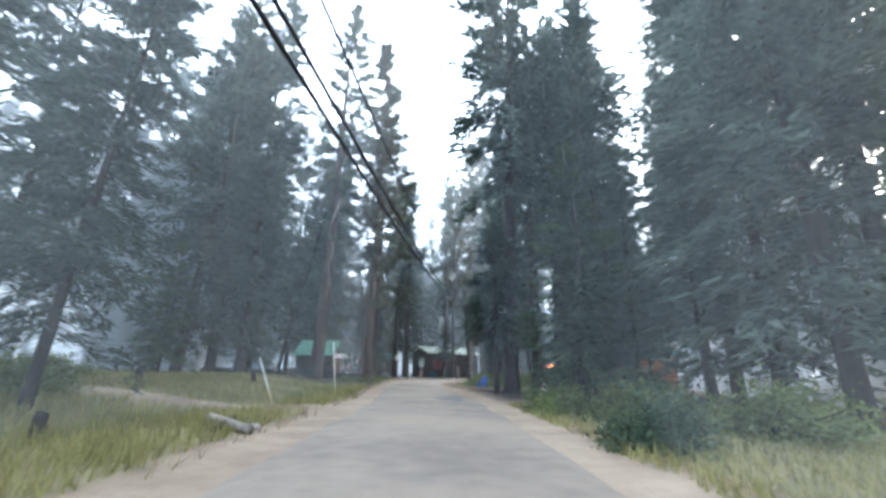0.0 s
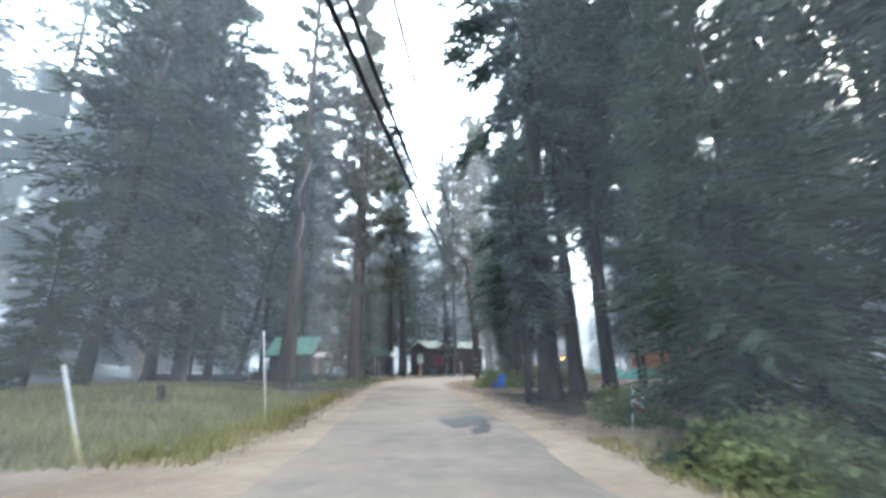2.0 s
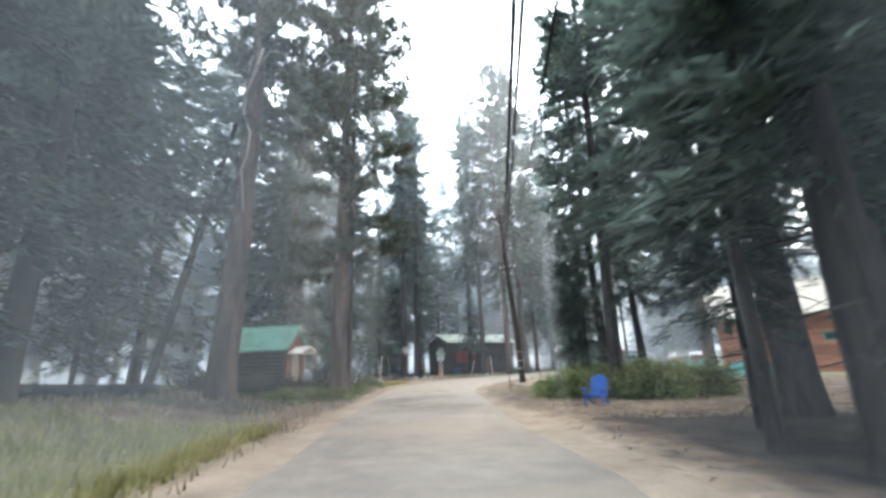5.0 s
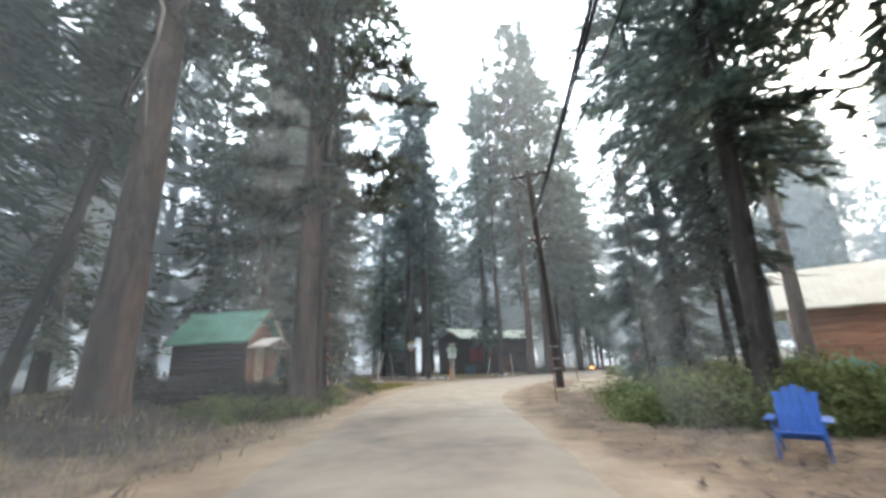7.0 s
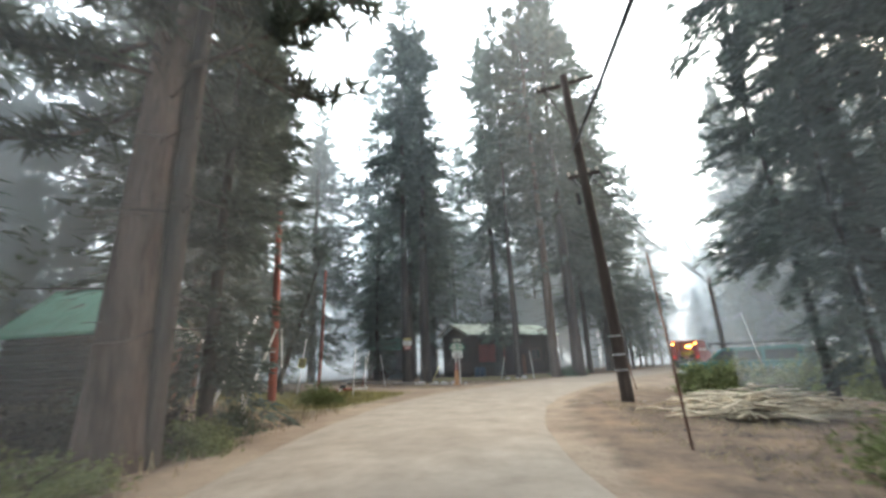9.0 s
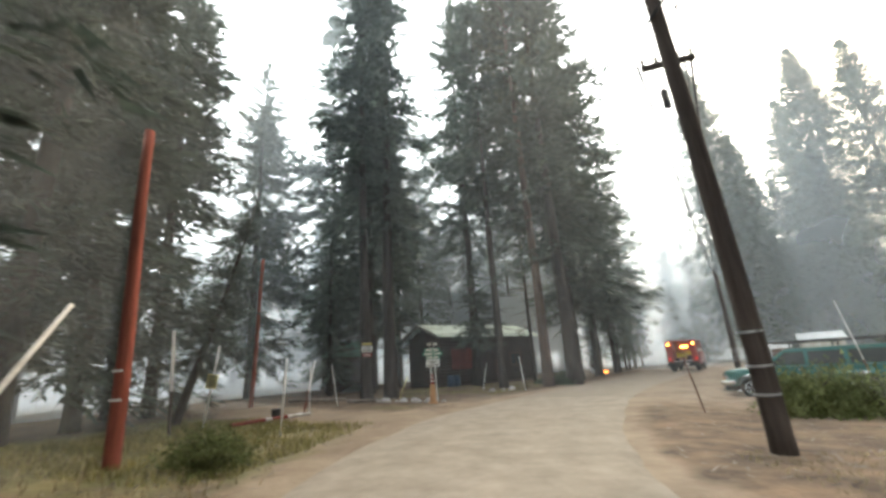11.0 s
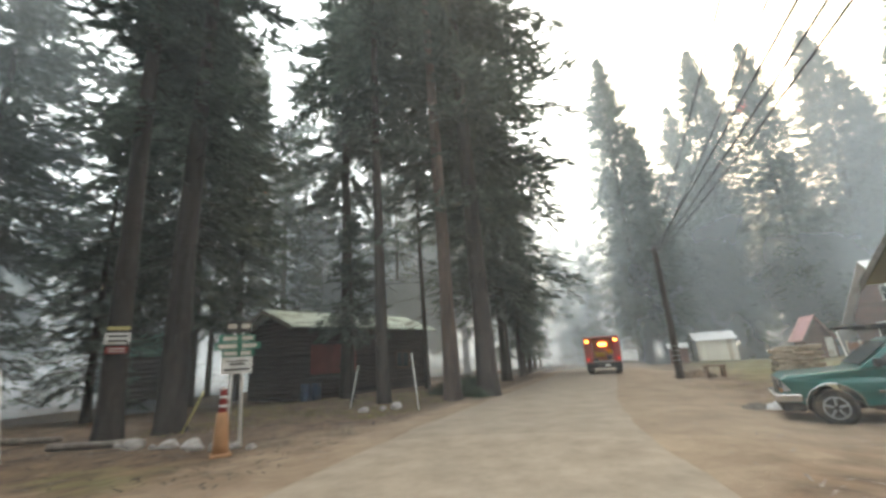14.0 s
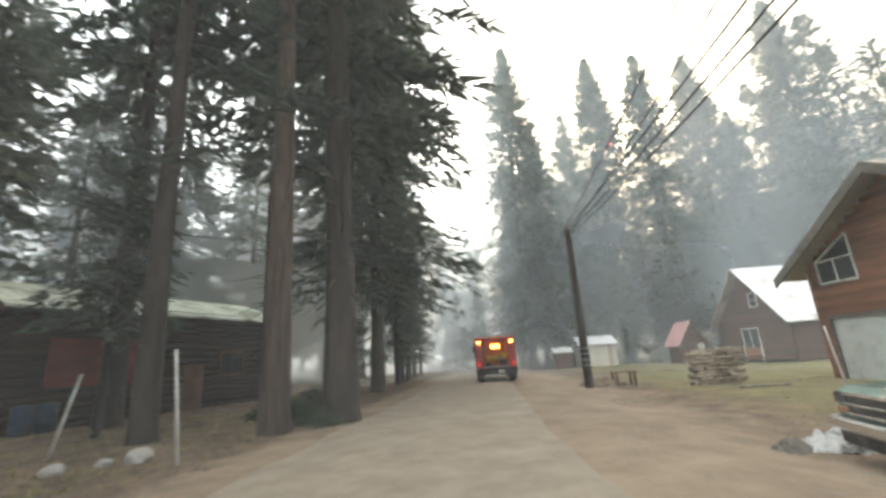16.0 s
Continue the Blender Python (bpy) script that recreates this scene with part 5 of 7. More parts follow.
def build_suv():
    ob = thing("suv", "teal green full-size SUV with chrome bumper and a roof rack", "car", Matrix.Translation((10.36, 72.18, -0.33)) @ Matrix.Rotation(radians(48), 4, "Z"))
    fy, ry, r = 1.83, -1.51, 0.385
    low = [(2.66, 0.50), (2.72, 0.62), (2.70, 1.02), (2.55, 1.10), (1.30, 1.18), (-2.72, 1.16), (-2.80, 1.0), (-2.80, 0.55), (-2.7, 0.45)]
    back = [(a, b) for a, b in reversed(arch(ry, 0.50, 0.40))]
    front = [(a, b) for a, b in reversed(arch(fy, 0.50, 0.40))]
    outline = low + [(ry - 0.5, 0.42)] + back[1:-1] + [(ry + 0.5, 0.42), (fy - 0.5, 0.42)] + front[1:-1] + [(fy + 0.5, 0.42)]
    taper = lambda y, z: (0.985 if 0.6 < z < 1.05 else 0.94) * (1 - 0.05 * max(0, (abs(y) - 2.2) / 0.6))
    body = part("body", shell(outline, 1.0, taper), M_TEAL, ob)
    cab = [(1.32, 1.17), (0.62, 1.74), (0.50, 1.80), (-2.60, 1.82), (-2.70, 1.76), (-2.76, 1.16)]
    part("cabin", shell(cab, 0.95, lambda y, z: 1.0 - 0.17 * (z - 1.16) / 0.66), M_TEAL, ob)

    def side_glass(y0, y1, yt0, yt1):
        for sx in (-1, 1):
            s = Soup()
            za, zb = 1.22, 1.68
            xa, xb = 0.952 * (1 - 0.17 * (za - 1.16) / 0.66), 0.952 * (1 - 0.17 * (zb - 1.16) / 0.66)
            q = [(sx * xa, y0, za), (sx * xa, y1, za), (sx * xb, yt1, zb), (sx * xb, yt0, zb)]
            s.add(q + [(x + sx * 0.008, y, z) for x, y, z in q], [(0, 1, 2, 3), (7, 6, 5, 4), (0, 4, 5, 1), (1, 5, 6, 2), (2, 6, 7, 3), (3, 7, 4, 0)])
            part("side_window", s, M_GLASS, ob)

    side_glass(1.08, -0.02, 0.55, -0.02)
    side_glass(-0.14, -1.15, -0.14, -1.10)
    side_glass(-1.27, -2.55, -1.27, -2.5)
    s = Soup()
    s.add([(-0.83, 1.235, 1.26), (0.83, 1.235, 1.26), (0.74, 0.685, 1.71), (-0.74, 0.685, 1.71), (-0.83, 1.22, 1.245), (0.83, 1.22, 1.245), (0.74, 0.67, 1.695), (-0.74, 0.67, 1.695)],
          [(0, 1, 2, 3), (7, 6, 5, 4), (0, 4, 5, 1), (1, 5, 6, 2), (2, 6, 7, 3), (3, 7, 4, 0)])
    part("windshield", s, M_GLASS, ob, m=Matrix.Translation((0, 0.02, 0.012)))
    bars = Soup()
    bars.box((0, 2.80, 0.60), (1.92, 0.12, 0.17), bevel=0.03)
    part("front_bumper", bars, M_CHROME, ob, "dull chrome bumper")
    for sx in (-1, 1):
        be = Soup()
        be.box((sx * 0.955, 2.57, 0.60), (0.06, 0.44, 0.17), bevel=0.02)
        part("bumper_end", be, M_CHROME, ob)
        ml = Soup()
        ml.box((sx * 0.915, 2.60, 0.86), (0.05, 0.18, 0.24), bevel=0.015)
        part("marker_lamp", ml, M_STEEL, ob, "grey corner lamp")
    b2 = Soup()
    b2.box((0, 2.54, 0.41), (1.86, 0.44, 0.20), bevel=0.03)
    part("air_dam", b2, M_BLACK, ob)
    g = Soup()
    g.box((0, 2.705, 0.87), (1.26, 0.06, 0.30), bevel=0.02)
    gr = part("grille", g, M_BLACK, ob, "black grille with chrome bars")
    for z in (0.74, 0.87, 1.0):
        b = Soup()
        b.box((0, 2.745, z), (1.30, 0.03, 0.035), bevel=0.008)
        part("grille_bar", b, M_CHROME, gr)
    for sx in (-1, 1):
        h = Soup()
        h.box((sx * 0.79, 2.70, 0.93), (0.30, 0.06, 0.16), bevel=0.02)
        part("headlight", h, M_GLASS, ob)
        t = Soup()
        t.box((sx * 0.80, 2.70, 0.77), (0.28, 0.06, 0.09), bevel=0.015)
        part("turn_signal", t, M_ORANGE, ob)
        mi = Soup()
        mi.box((sx * 1.09, 1.0, 1.30), (0.20, 0.12, 0.17), bevel=0.03)
        part("side_mirror", mi, M_BLACK, ob)
        tr = Soup()
        tr.box((sx * 0.992, -0.05, 0.72), (0.02, 2.3, 0.05), bevel=0.006)
        part("side_trim", tr, M_CHROME, ob)
        sk = Soup()
        sk.box((sx * 0.93, 0.12, 0.40), (0.06, 2.2, 0.10), bevel=0.02)
        part("rocker_panel", sk, M_BLACK, ob)
        for y in (0.02, -1.21):
            dl = Soup()
            dl.box((sx * 0.984, y, 0.88), (0.012, 0.012, 0.55))
            part("door_seam", dl, M_BLACK, ob)
            hd = Soup()
            hd.box((sx * 0.99, y + 0.14, 1.04), (0.03, 0.16, 0.035), bevel=0.008)
            part("door_handle", hd, M_CHROME, ob)
        for y in (fy, ry):
            lip = Soup()
            lip.tube([(sx * 0.975, a, b) for a, b in arch(y, 0.505, 0.40)], [0.013] * 10, 5)
            part("arch_trim", lip, M_CHROME, ob)
            wheel(ob, sx * 0.84, y, r, 0.26, M_STEEL, sx < 0)
        rl = Soup()
        rl.tube([(sx * 0.62, 0.9, 2.02), (sx * 0.62, -2.5, 2.02)], [0.035, 0.035], 6)
        part("rack_rail", rl, M_BLACK, ob)
    for y in (0.35, -0.9, -2.2):
        cb = Soup()
        cb.tube([(-0.72, y, 1.98), (0.72, y, 1.98)], [0.03, 0.03], 6)
        for sx in (-1, 1):
            cb.tube([(sx * 0.72, y, 1.98), (sx * 0.74, y, 1.78)], [0.025, 0.025], 6)
        part("rack_bar", cb, M_BLACK, ob)
    ld = Soup()
    ld.box((0.1, -0.7, 2.07), (0.75, 4.2, 0.06), bevel=0.02)
    part("rack_board", ld, M_BLACK, ob, "dark plank carried on the roof rack")
    under = Soup()
    under.box((0, -0.3, 0.42), (1.5, 4.6, 0.12))
    part("chassis", under, M_BLACK, ob)
    return ob


def build_engine():
    ob = thing("fire_engine", "red wildland fire engine with amber lights glowing at its rear", "truck", Matrix.Translation((14.2, 92.6, 0.0)) @ Matrix.Rotation(radians(-29.5), 4, "Z"))
    ch = Soup()
    ch.box((0, 3.4, 0.72), (0.95, 6.6, 0.22), bevel=0.03)
    part("chassis", ch, M_BLACK, ob)
    bd = Soup()
    for sx in (-1, 1):
        bd.box((sx * 0.93, 2.05, 1.62), (0.52, 3.5, 1.72), bevel=0.04)
    bd.box((0, 2.9, 1.62), (1.4, 1.8, 1.70), bevel=0.03)
    body = part("body", bd, M_RED, ob, "red body with side lockers")
    hood = Soup()
    hood.box((0, 2.0, 2.52), (2.36, 3.6, 0.10), bevel=0.02)
    part("top_deck", hood, M_RED, ob)
    for sx in (-1, 1):
        for k in range(3):
            d = Soup()
            d.box((sx * 1.195, 0.95 + 1.12 * k, 1.62), (0.03, 1.0, 1.3), bevel=0.01)
            dd = part("locker_door", d, M_RED, body)
            hh = Soup()
            hh.box((sx * 1.22, 0.95 + 1.12 * k, 1.45), (0.03, 0.16, 0.04), bevel=0.006)
            part("handle", hh, M_CHROME, dd)
        st = Soup()
        st.box((sx * 1.215, 2.05, 1.72), (0.012, 3.4, 0.16))
        part("stripe", st, M_WHITE, ob)
        fl = Soup()
        fl.box((sx * 1.0, 2.0, 0.68), (0.42, 3.3, 0.22), bevel=0.04)
        part("fender", fl, M_RED, ob)
        tl = Soup()
        tl.box((sx * 1.0, 0.28, 1.05), (0.16, 0.05, 0.22), bevel=0.02)
        part("tail_lamp", tl, M_TAIL, ob)
        am = Soup()
        am.box((sx * 0.95, 0.27, 2.28), (0.20, 0.06, 0.12), bevel=0.02)
        part("amber_lamp", am, M_AMBER, ob, "glowing amber lamp")
        wheel(ob, sx * 0.93, 1.55, 0.45, 0.42, M_STEEL, sx < 0)
        wheel(ob, sx * 0.98, 5.6, 0.45, 0.26, M_STEEL, sx < 0)
        mr = Soup()
        mr.box((sx * 1.32, 5.15, 2.0), (0.22, 0.08, 0.36), bevel=0.03)
        part("side_mirror", mr, M_BLACK, ob)
    am = Soup()
    am.box((0.05, 1.93, 2.05), (0.55, 0.08, 0.16), bevel=0.03)
    part("amber_lamp", am, M_AMBER, ob)
    # the amber lamp glow is put into this panel as orange colour
    bay = Soup()
    bay.box((0, 1.98, 1.62), (1.36, 0.06, 1.6))
    part("pump_panel", bay, M_ORANGE, ob, "pump bay panel coloured orange for the lamp glow")
    reel = lathe([(0.30, -0.35), (0.30, -0.31), (0.16, -0.30), (0.16, 0.30), (0.30, 0.31), (0.30, 0.35)], 16, Matrix.Translation((-0.15, 1.3, 1.35)) @ Matrix.Rotation(radians(90), 4, "Y"))
    part("hose_reel", reel, M_YELLOW, ob, "yellow hose reel", smooth=False)
    for x, z in ((0.45, 1.1), (0.5, 1.5), (-0.5, 0.95)):
        bx = Soup()
        bx.box((x, 0.85, z), (0.34, 0.5, 0.3), bevel=0.03)
        part("equipment_box", bx, M_YELLOW if x > 0.47 else M_BLACK, ob)
    deck = Soup()
    deck.box((0, 1.1, 0.86), (1.4, 1.9, 0.06), bevel=0.01)
    part("rear_deck", deck, M_STEEL, ob)
    bp = Soup()
    bp.box((0, 0.12, 0.62), (2.36, 0.26, 0.36), bevel=0.04)
    part("rear_step", bp, M_BLACK, ob, "black rear step bumper")
    for sx in (-1, 1):
        mf = Soup()
        mf.box((sx * 0.95, 0.95, 0.42), (0.46, 0.03, 0.5), bevel=0.01)
        part("mud_flap", mf, M_BLACK, ob)
    pl = Soup()
    pl.box((0.25, -0.02, 0.62), (0.32, 0.015, 0.16), bevel=0.005)
    part("number_plate", pl, M_WHITE, ob)
    cab = shell([(6.55, 0.62), (6.62, 1.45), (5.55, 1.60), (5.05, 2.42), (4.05, 2.45), (3.98, 0.62)], 1.1, lambda y, z: 1.0 - 0.10 * max(0, z - 1.5))
    part("cab", cab, M_RED, ob)
    for sx in (-1, 1):
        s = Soup()
        q = [(sx * 1.105, 4.15, 1.62), (sx * 1.105, 5.35, 1.62), (sx * 1.03, 4.95, 2.28), (sx * 1.03, 4.15, 2.28)]
        s.add(q + [(x + sx * 0.01, y, z) for x, y, z in q], [(0, 1, 2, 3), (7, 6, 5, 4), (0, 4, 5, 1), (1, 5, 6, 2), (2, 6, 7, 3), (3, 7, 4, 0)])
        part("side_window", s, M_GLASS, ob)
    lb = Soup()
    lb.box((0, 4.4, 2.56), (1.5, 0.3, 0.14), bevel=0.04)
    part("light_bar", lb, M_TAIL, ob, "red light bar")
    return ob


build_suv()
build_engine()


# ---------------------------------------------------------------- poles and wires
def utility_pole(x, y, tall, radius, arms, label, material=None, turn=0.0, lean=0.0, lean_to=0.0):
    ob = thing("utility_pole", label, "pole", at(x, y, None, turn, lean, lean_to))
    rng = random.Random(int(x * 10))
    s = Soup()
    qs = [i / 12 for i in range(13)]
    s.tube([(0.03 * math.sin(q * 5), 0.02 * math.cos(q * 4), -0.5 + (tall + 0.5) * q) for q in qs], [radius * (1 - 0.32 * q) for q in qs], 14, True, 0.03, rng)
    part("pole", s, material or M_POLE, ob, smooth=True)
    for z, w in arms:
        a = Soup()
        a.box((0, radius * 0.75, z), (w, 0.10, 0.12), bevel=0.012)
        arm = part("crossarm", a, M_POLE, ob)
        for x2 in (-w * 0.46, -w * 0.2, w * 0.2, w * 0.46):
            part("insulator", lathe([(0.02, 0), (0.045, 0.03), (0.03, 0.07), (0.05, 0.10), (0.025, 0.15)], 8, Matrix.Translation((x2, radius * 0.75, z + 0.06))), M_CREAM, arm)
        for sx in (-1, 1):
            b = Soup()
            b.tube([(sx * w * 0.33, radius * 0.75, z - 0.05), (0, radius * 0.8, z - 0.65)], [0.018, 0.018], 4)
            part("brace", b, M_STEEL, ob)
    return ob


up = utility_pole(2.69, 61.72, 11.1, 0.19, [(10.85, 2.0), (7.3, 1.0)], "tall dark wooden utility pole with crossarms at the bend", turn=-8, lean=3.8, lean_to=212)
s = lathe([(0.0, 0), (0.07, 0.02), (0.075, 0.36), (0.05, 0.42), (0.0, 0.44)], 12, Matrix.Translation((-0.3, -0.1, 6.2)))
part("cable_splice", s, M_BLACK, up, "black cable splice case")
for z in (1.35, 1.9, 0.9):
    s = Soup()
    s.tube([(0, 0, z), (0, 0, z + 0.035)], [0.192, 0.192], 14)
    part("band", s, M_STEEL, up)
up2 = utility_pole(15.24, 86.53, 7.6, 0.21, [], "short weathered service pole by the road")
for z in (1.0, 1.25, 1.5, 1.75):
    s = Soup()
    s.tube([(0, 0, z), (0, 0, z + 0.03)], [0.212, 0.212], 12)
    part("band", s, M_STEEL, up2)
rp = utility_pole(-9.1, 61.9, 7.2, 0.15, [], "reddish weathered pole beside the track", M_POLE_RED, lean=1.0, lean_to=180)
for z in (1.2, 1.75):
    s = Soup()
    s.tube([(0, 0, z), (0, 0, z + 0.05)], [0.155, 0.155], 12)
    part("band", s, M_WHITE, rp)


def wire(a, b, sag, radius=0.012, name="overhead_wire"):
    a, b = Vector(a), Vector(b)
    pts = []
    for i in range(25):
        q = i / 24
        p = a.lerp(b, q)
        p.z -= sag * 4 * q * (1 - q)
        pts.append(p)
    s = Soup()
    s.tube(pts, [radius] * 25, 5)
    return solid(name, s, M_CABLE, "black overhead cable strung between poles", "cable", group="overhead cables", smooth=True)


LOW1 = Vector((2.3, 61.75, 7.4))
for i, (dx, dz) in enumerate(((-0.5, 0), (0.1, 0.02), (0.5, -0.02))):
    wire(LOW1 + Vector((dx, -dx * 0.15, dz)), (15.22 + dx * 0.2, 86.5, 7.2 - 0.1 * i), 0.25 + 0.1 * i, 0.03)
for dx in (-0.85, 0.85):
    wire((2.1 + dx, 61.7, 10.95), (15.22 + dx * 0.25, 86.5, 7.25), 0.5, 0.027)

# cables that come in over the lane
for dx, dz, rad in ((0.0, 0.0, 0.034), (0.12, 0.16, 0.03), (0.55, 0.25, 0.02)):
    wire((2.06 + dx, 61.5, 8.19 + dz), (3.21 + dx, -2, 5.42 + dz), 2.15, rad)


# ---------------------------------------------------------------- stakes and signs
def stake(x, y, tall, radius, material, label, lean=0.0, lean_to=0.0, foot=None):
    ob = thing("snow_stake", label, "stake", at(x, y, None, 0, lean, lean_to), "roadside stakes")
    s = Soup()
    s.tube([(0, 0, -0.3), (0.006, 0, tall * 0.5), (0, 0.008, tall)], [radius, radius * 0.97, radius * 0.9], 7)
    part("shaft", s, material, ob, smooth=True)
    if foot:
        f = Soup()
        f.tube([(0, 0, -0.2), (0, 0, tall * 0.42)], [radius * 1.12, radius * 1.1], 7)
        part("sleeve", f, foot, ob, smooth=True)
    return ob


M_STRAW = mat("yellowed_paint", (0.46, 0.40, 0.16), 0.7, var=0.2, scale=6)
M_RUST = mat("rusty_steel", (0.11, 0.055, 0.035), 0.85, 0.2, 0.4, 8)
WS = "white painted snow stake"
stake(-1.06, 32.58, 2.16, 0.022, M_WHITE, WS + " with a yellowed foot by the lane", 7, 180, M_STRAW)
stake(-1.6, 28.7, 1.5, 0.03, M_WHITE, WS + " leaning in the meadow grass", 24, 180, M_STRAW)
stake(-6.46, 56.5, 2.3, 0.03, M_WHITE, WS + " tilted beside the big pine", 20, 10)
stake(-6.83, 57.4, 2.2, 0.03, M_WHITE, WS + " tilted beside the big pine", 14, 170)
stake(-7.8, 66, 2.1, 0.025, M_WHITE, WS + " standing in thin grass", 3, 0)
stake(0.04, 80.33, 1.97, 0.03, M_WHITE, WS + " at the edge of the road", 5, 180)
stake(-2.5, 82.9, 1.7, 0.026, M_WHITE, WS + " among stones before the cabin", 12, 0)
stake(-10.6, 74.4, 2.0, 0.025, M_WHITE, WS + " by the dirt track", 2, 90)
stake(-9.9, 76.3, 2.1, 0.025, M_WHITE, WS + " by the dirt track", 9, 180)
stake(-10.2, 72.9, 2.3, 0.028, M_WHITE, WS + " with a red band by the dirt track", 12, 0, M_POLE_RED)
stake(-8.9, 58.62, 3.35, 0.045, M_WHITE, "long pale pole leaning over the bank", 31, 87)
stake(14.4, 76.8, 2.0, 0.028, M_WHITE, WS + " leaning in the yard", 9, 180)
stake(4.23, 67.69, 1.6, 0.022, M_RUST, "rusty steel stake at the road edge", 10, 170)
stake(1.99, 54.3, 2.7, 0.018, M_RUST, "rusty steel stake at the road edge", 3, 180)
stake(9.6, 68.4, 3.2, 0.022, M_WHITE, "thin tall marker pole beside the SUV", 8, 160, M_RUST)
stake(-11.6, 66.6, 3.2, 0.05, M_WHITE, "tall white pole with a dark foot", 4, 180, M_POLE)
stake(-7.3, 79.3, 1.3, 0.03, M_STRAW, "yellow board leaning on a trunk", 24, 10)
ss = stake(-12.2, 69.0, 2.9, 0.04, M_WHITE, "white stake carrying a small tan notice board", 7, 10)
s = Soup()
s.box((0.02, -0.06, 1.62), (0.42, 0.02, 0.5), bevel=0.006)
nb = part("notice_board", s, M_STRAW, ss, "weathered tan notice board")
for i in range(4):
    s = Soup()
    s.box((0.02, -0.073, 1.78 - i * 0.1), (0.30 - 0.05 * (i % 2), 0.004, 0.03))
    part("text_bar", s, M_BLACK, nb)
rp2 = utility_pole(-16.1, 78.8, 9.0, 0.13, [], "thin reddish pole among the trees", M_POLE_RED, lean=2, lean_to=0)


def road_sign():
    ob = thing("road_sign", "white road sign under three green direction boards on two posts", "sign", at(-4.72, 75.55, None, 14) @ Matrix.Scale(0.96, 4))
    for x0, x1 in ((-0.16, -0.09), (0.16, 0.09)):
        s = Soup()
        s.tube([(x0, 0, -0.3), (x1, 0, 2.75)], [0.038, 0.035], 8)
        part("post", s, M_WHITE, ob, smooth=True)
    for i, (z, w, h) in enumerate(((2.56, 0.82, 0.17), (2.37, 1.05, 0.17), (2.19, 0.74, 0.16))):
        s = Soup()
        s.box((0.02 * (i - 1), -0.06, z), (w, 0.025, h), bevel=0.005)
        b = part("direction_board", s, M_SIGN_GREEN, ob, "green direction board")
        for k, (xx, ww) in enumerate(((-0.22 * w, 0.4 * w), (0.25 * w, 0.32 * w))):
            s = Soup()
            s.box((xx, -0.076, z), (ww, 0.004, h * 0.55))
            part("text_bar", s, M_CREAM, b)
    s = Soup()
    s.box((0, -0.062, 1.9), (0.70, 0.02, 0.40), bevel=0.006)
    b = part("white_board", s, M_WHITE, ob, "white notice board with dark lines")
    for z, w, h in ((2.0, 0.5, 0.03), (1.93, 0.34, 0.05), (1.80, 0.58, 0.05)):
        s = Soup()
        s.box((0, -0.075, z), (w, 0.004, h))
        part("text_bar", s, M_BLACK, b)
    s = Soup()
    s.box((0, -0.05, 2.84), (0.6, 0.02, 0.28), bevel=0.005)
    f = part("top_board", s, M_BLACK, ob, "dark weathered top board")
    for x in (-0.15, 0.16):
        s = Soup()
        s.box((x, -0.064, 2.86), (0.2, 0.004, 0.12))
        part("text_bar", s, M_CREAM, f)


road_sign()
cone = thing("traffic_cone", "faded orange traffic cone with red and white bands", "cone", at(-4.64, 74.5, None, 20) @ Matrix.Diagonal((0.95, 0.95, 1.27, 1)))
s = Soup()
s.box((0, 0, 0.03), (0.42, 0.42, 0.05), bevel=0.015)
part("base", s, M_ORANGE, cone)
part("body", lathe([(0.17, 0.05), (0.155, 0.2), (0.14, 0.45), (0.12, 0.66), (0.10, 0.68)], 16), M_ORANGE, cone, smooth=True)
for i, z in enumerate((0.66, 0.80, 0.94)):
    part("sleeve", lathe([(0.095 - i * 0.012, z), (0.085 - i * 0.012, z + 0.10)], 12), M_LOG_RED, cone, "red sleeve")
    part("collar", lathe([(0.088 - i * 0.012, z + 0.10), (0.082 - i * 0.012, z + 0.14)], 12), M_WHITE, cone, "white reflective collar")

for i, (dz, w, h, mt, lab) in enumerate(((2.85, 0.55, 0.11, M_STRAW, "narrow yellowed board nailed to a trunk"), (2.55, 0.62, 0.34, M_WHITE, "white notice nailed to a trunk"),
                                         (2.22, 0.52, 0.2, M_LOG_RED, "red and white notice nailed to a trunk"))):
    ob = thing("trunk_sign", lab, "sign", Matrix.Translation((-8.92, 78.42, dz + 0.32)) @ Matrix.Rotation(radians(26), 4, "Z"), "notices on the trunk")
    s = Soup()
    s.box((0, 0, 0), (w, 0.02, h), bevel=0.004)
    part("board", s, mt, ob)
    if mt is not M_STRAW:
        for k in range(2):
            s = Soup()
            s.box((0, -0.013, h * (0.2 - 0.4 * k)), (w * 0.75, 0.004, h * 0.16))
            part("text_bar", s, M_BLACK if mt is M_WHITE else M_WHITE, ob)


# ---------------------------------------------------------------- stones, wood, clutter
def rock_mesh(seed, name="stone"):
    rng = random.Random(seed)
    bm = bmesh.new()
    bmesh.ops.create_icosphere(bm, subdivisions=2, radius=1)
    off = Vector((rng.uniform(0, 50), rng.uniform(0, 50), 0))
    for v in bm.verts:
        k = 1 + 0.35 * noise.noise(v.co * 1.1 + off) + 0.15 * noise.noise(v.co * 3 + off)
        v.co = Vector((v.co.x * k, v.co.y * k * 0.75, max(-0.35, v.co.z * k * 0.62)))
    me = bpy.data.meshes.new(name)
    bm.to_mesh(me)
    bm.free()
    me.materials.append(M_STONE)
    return me


ROCKS = [rock_mesh(k) for k in range(5)]
rng5 = random.Random(9)


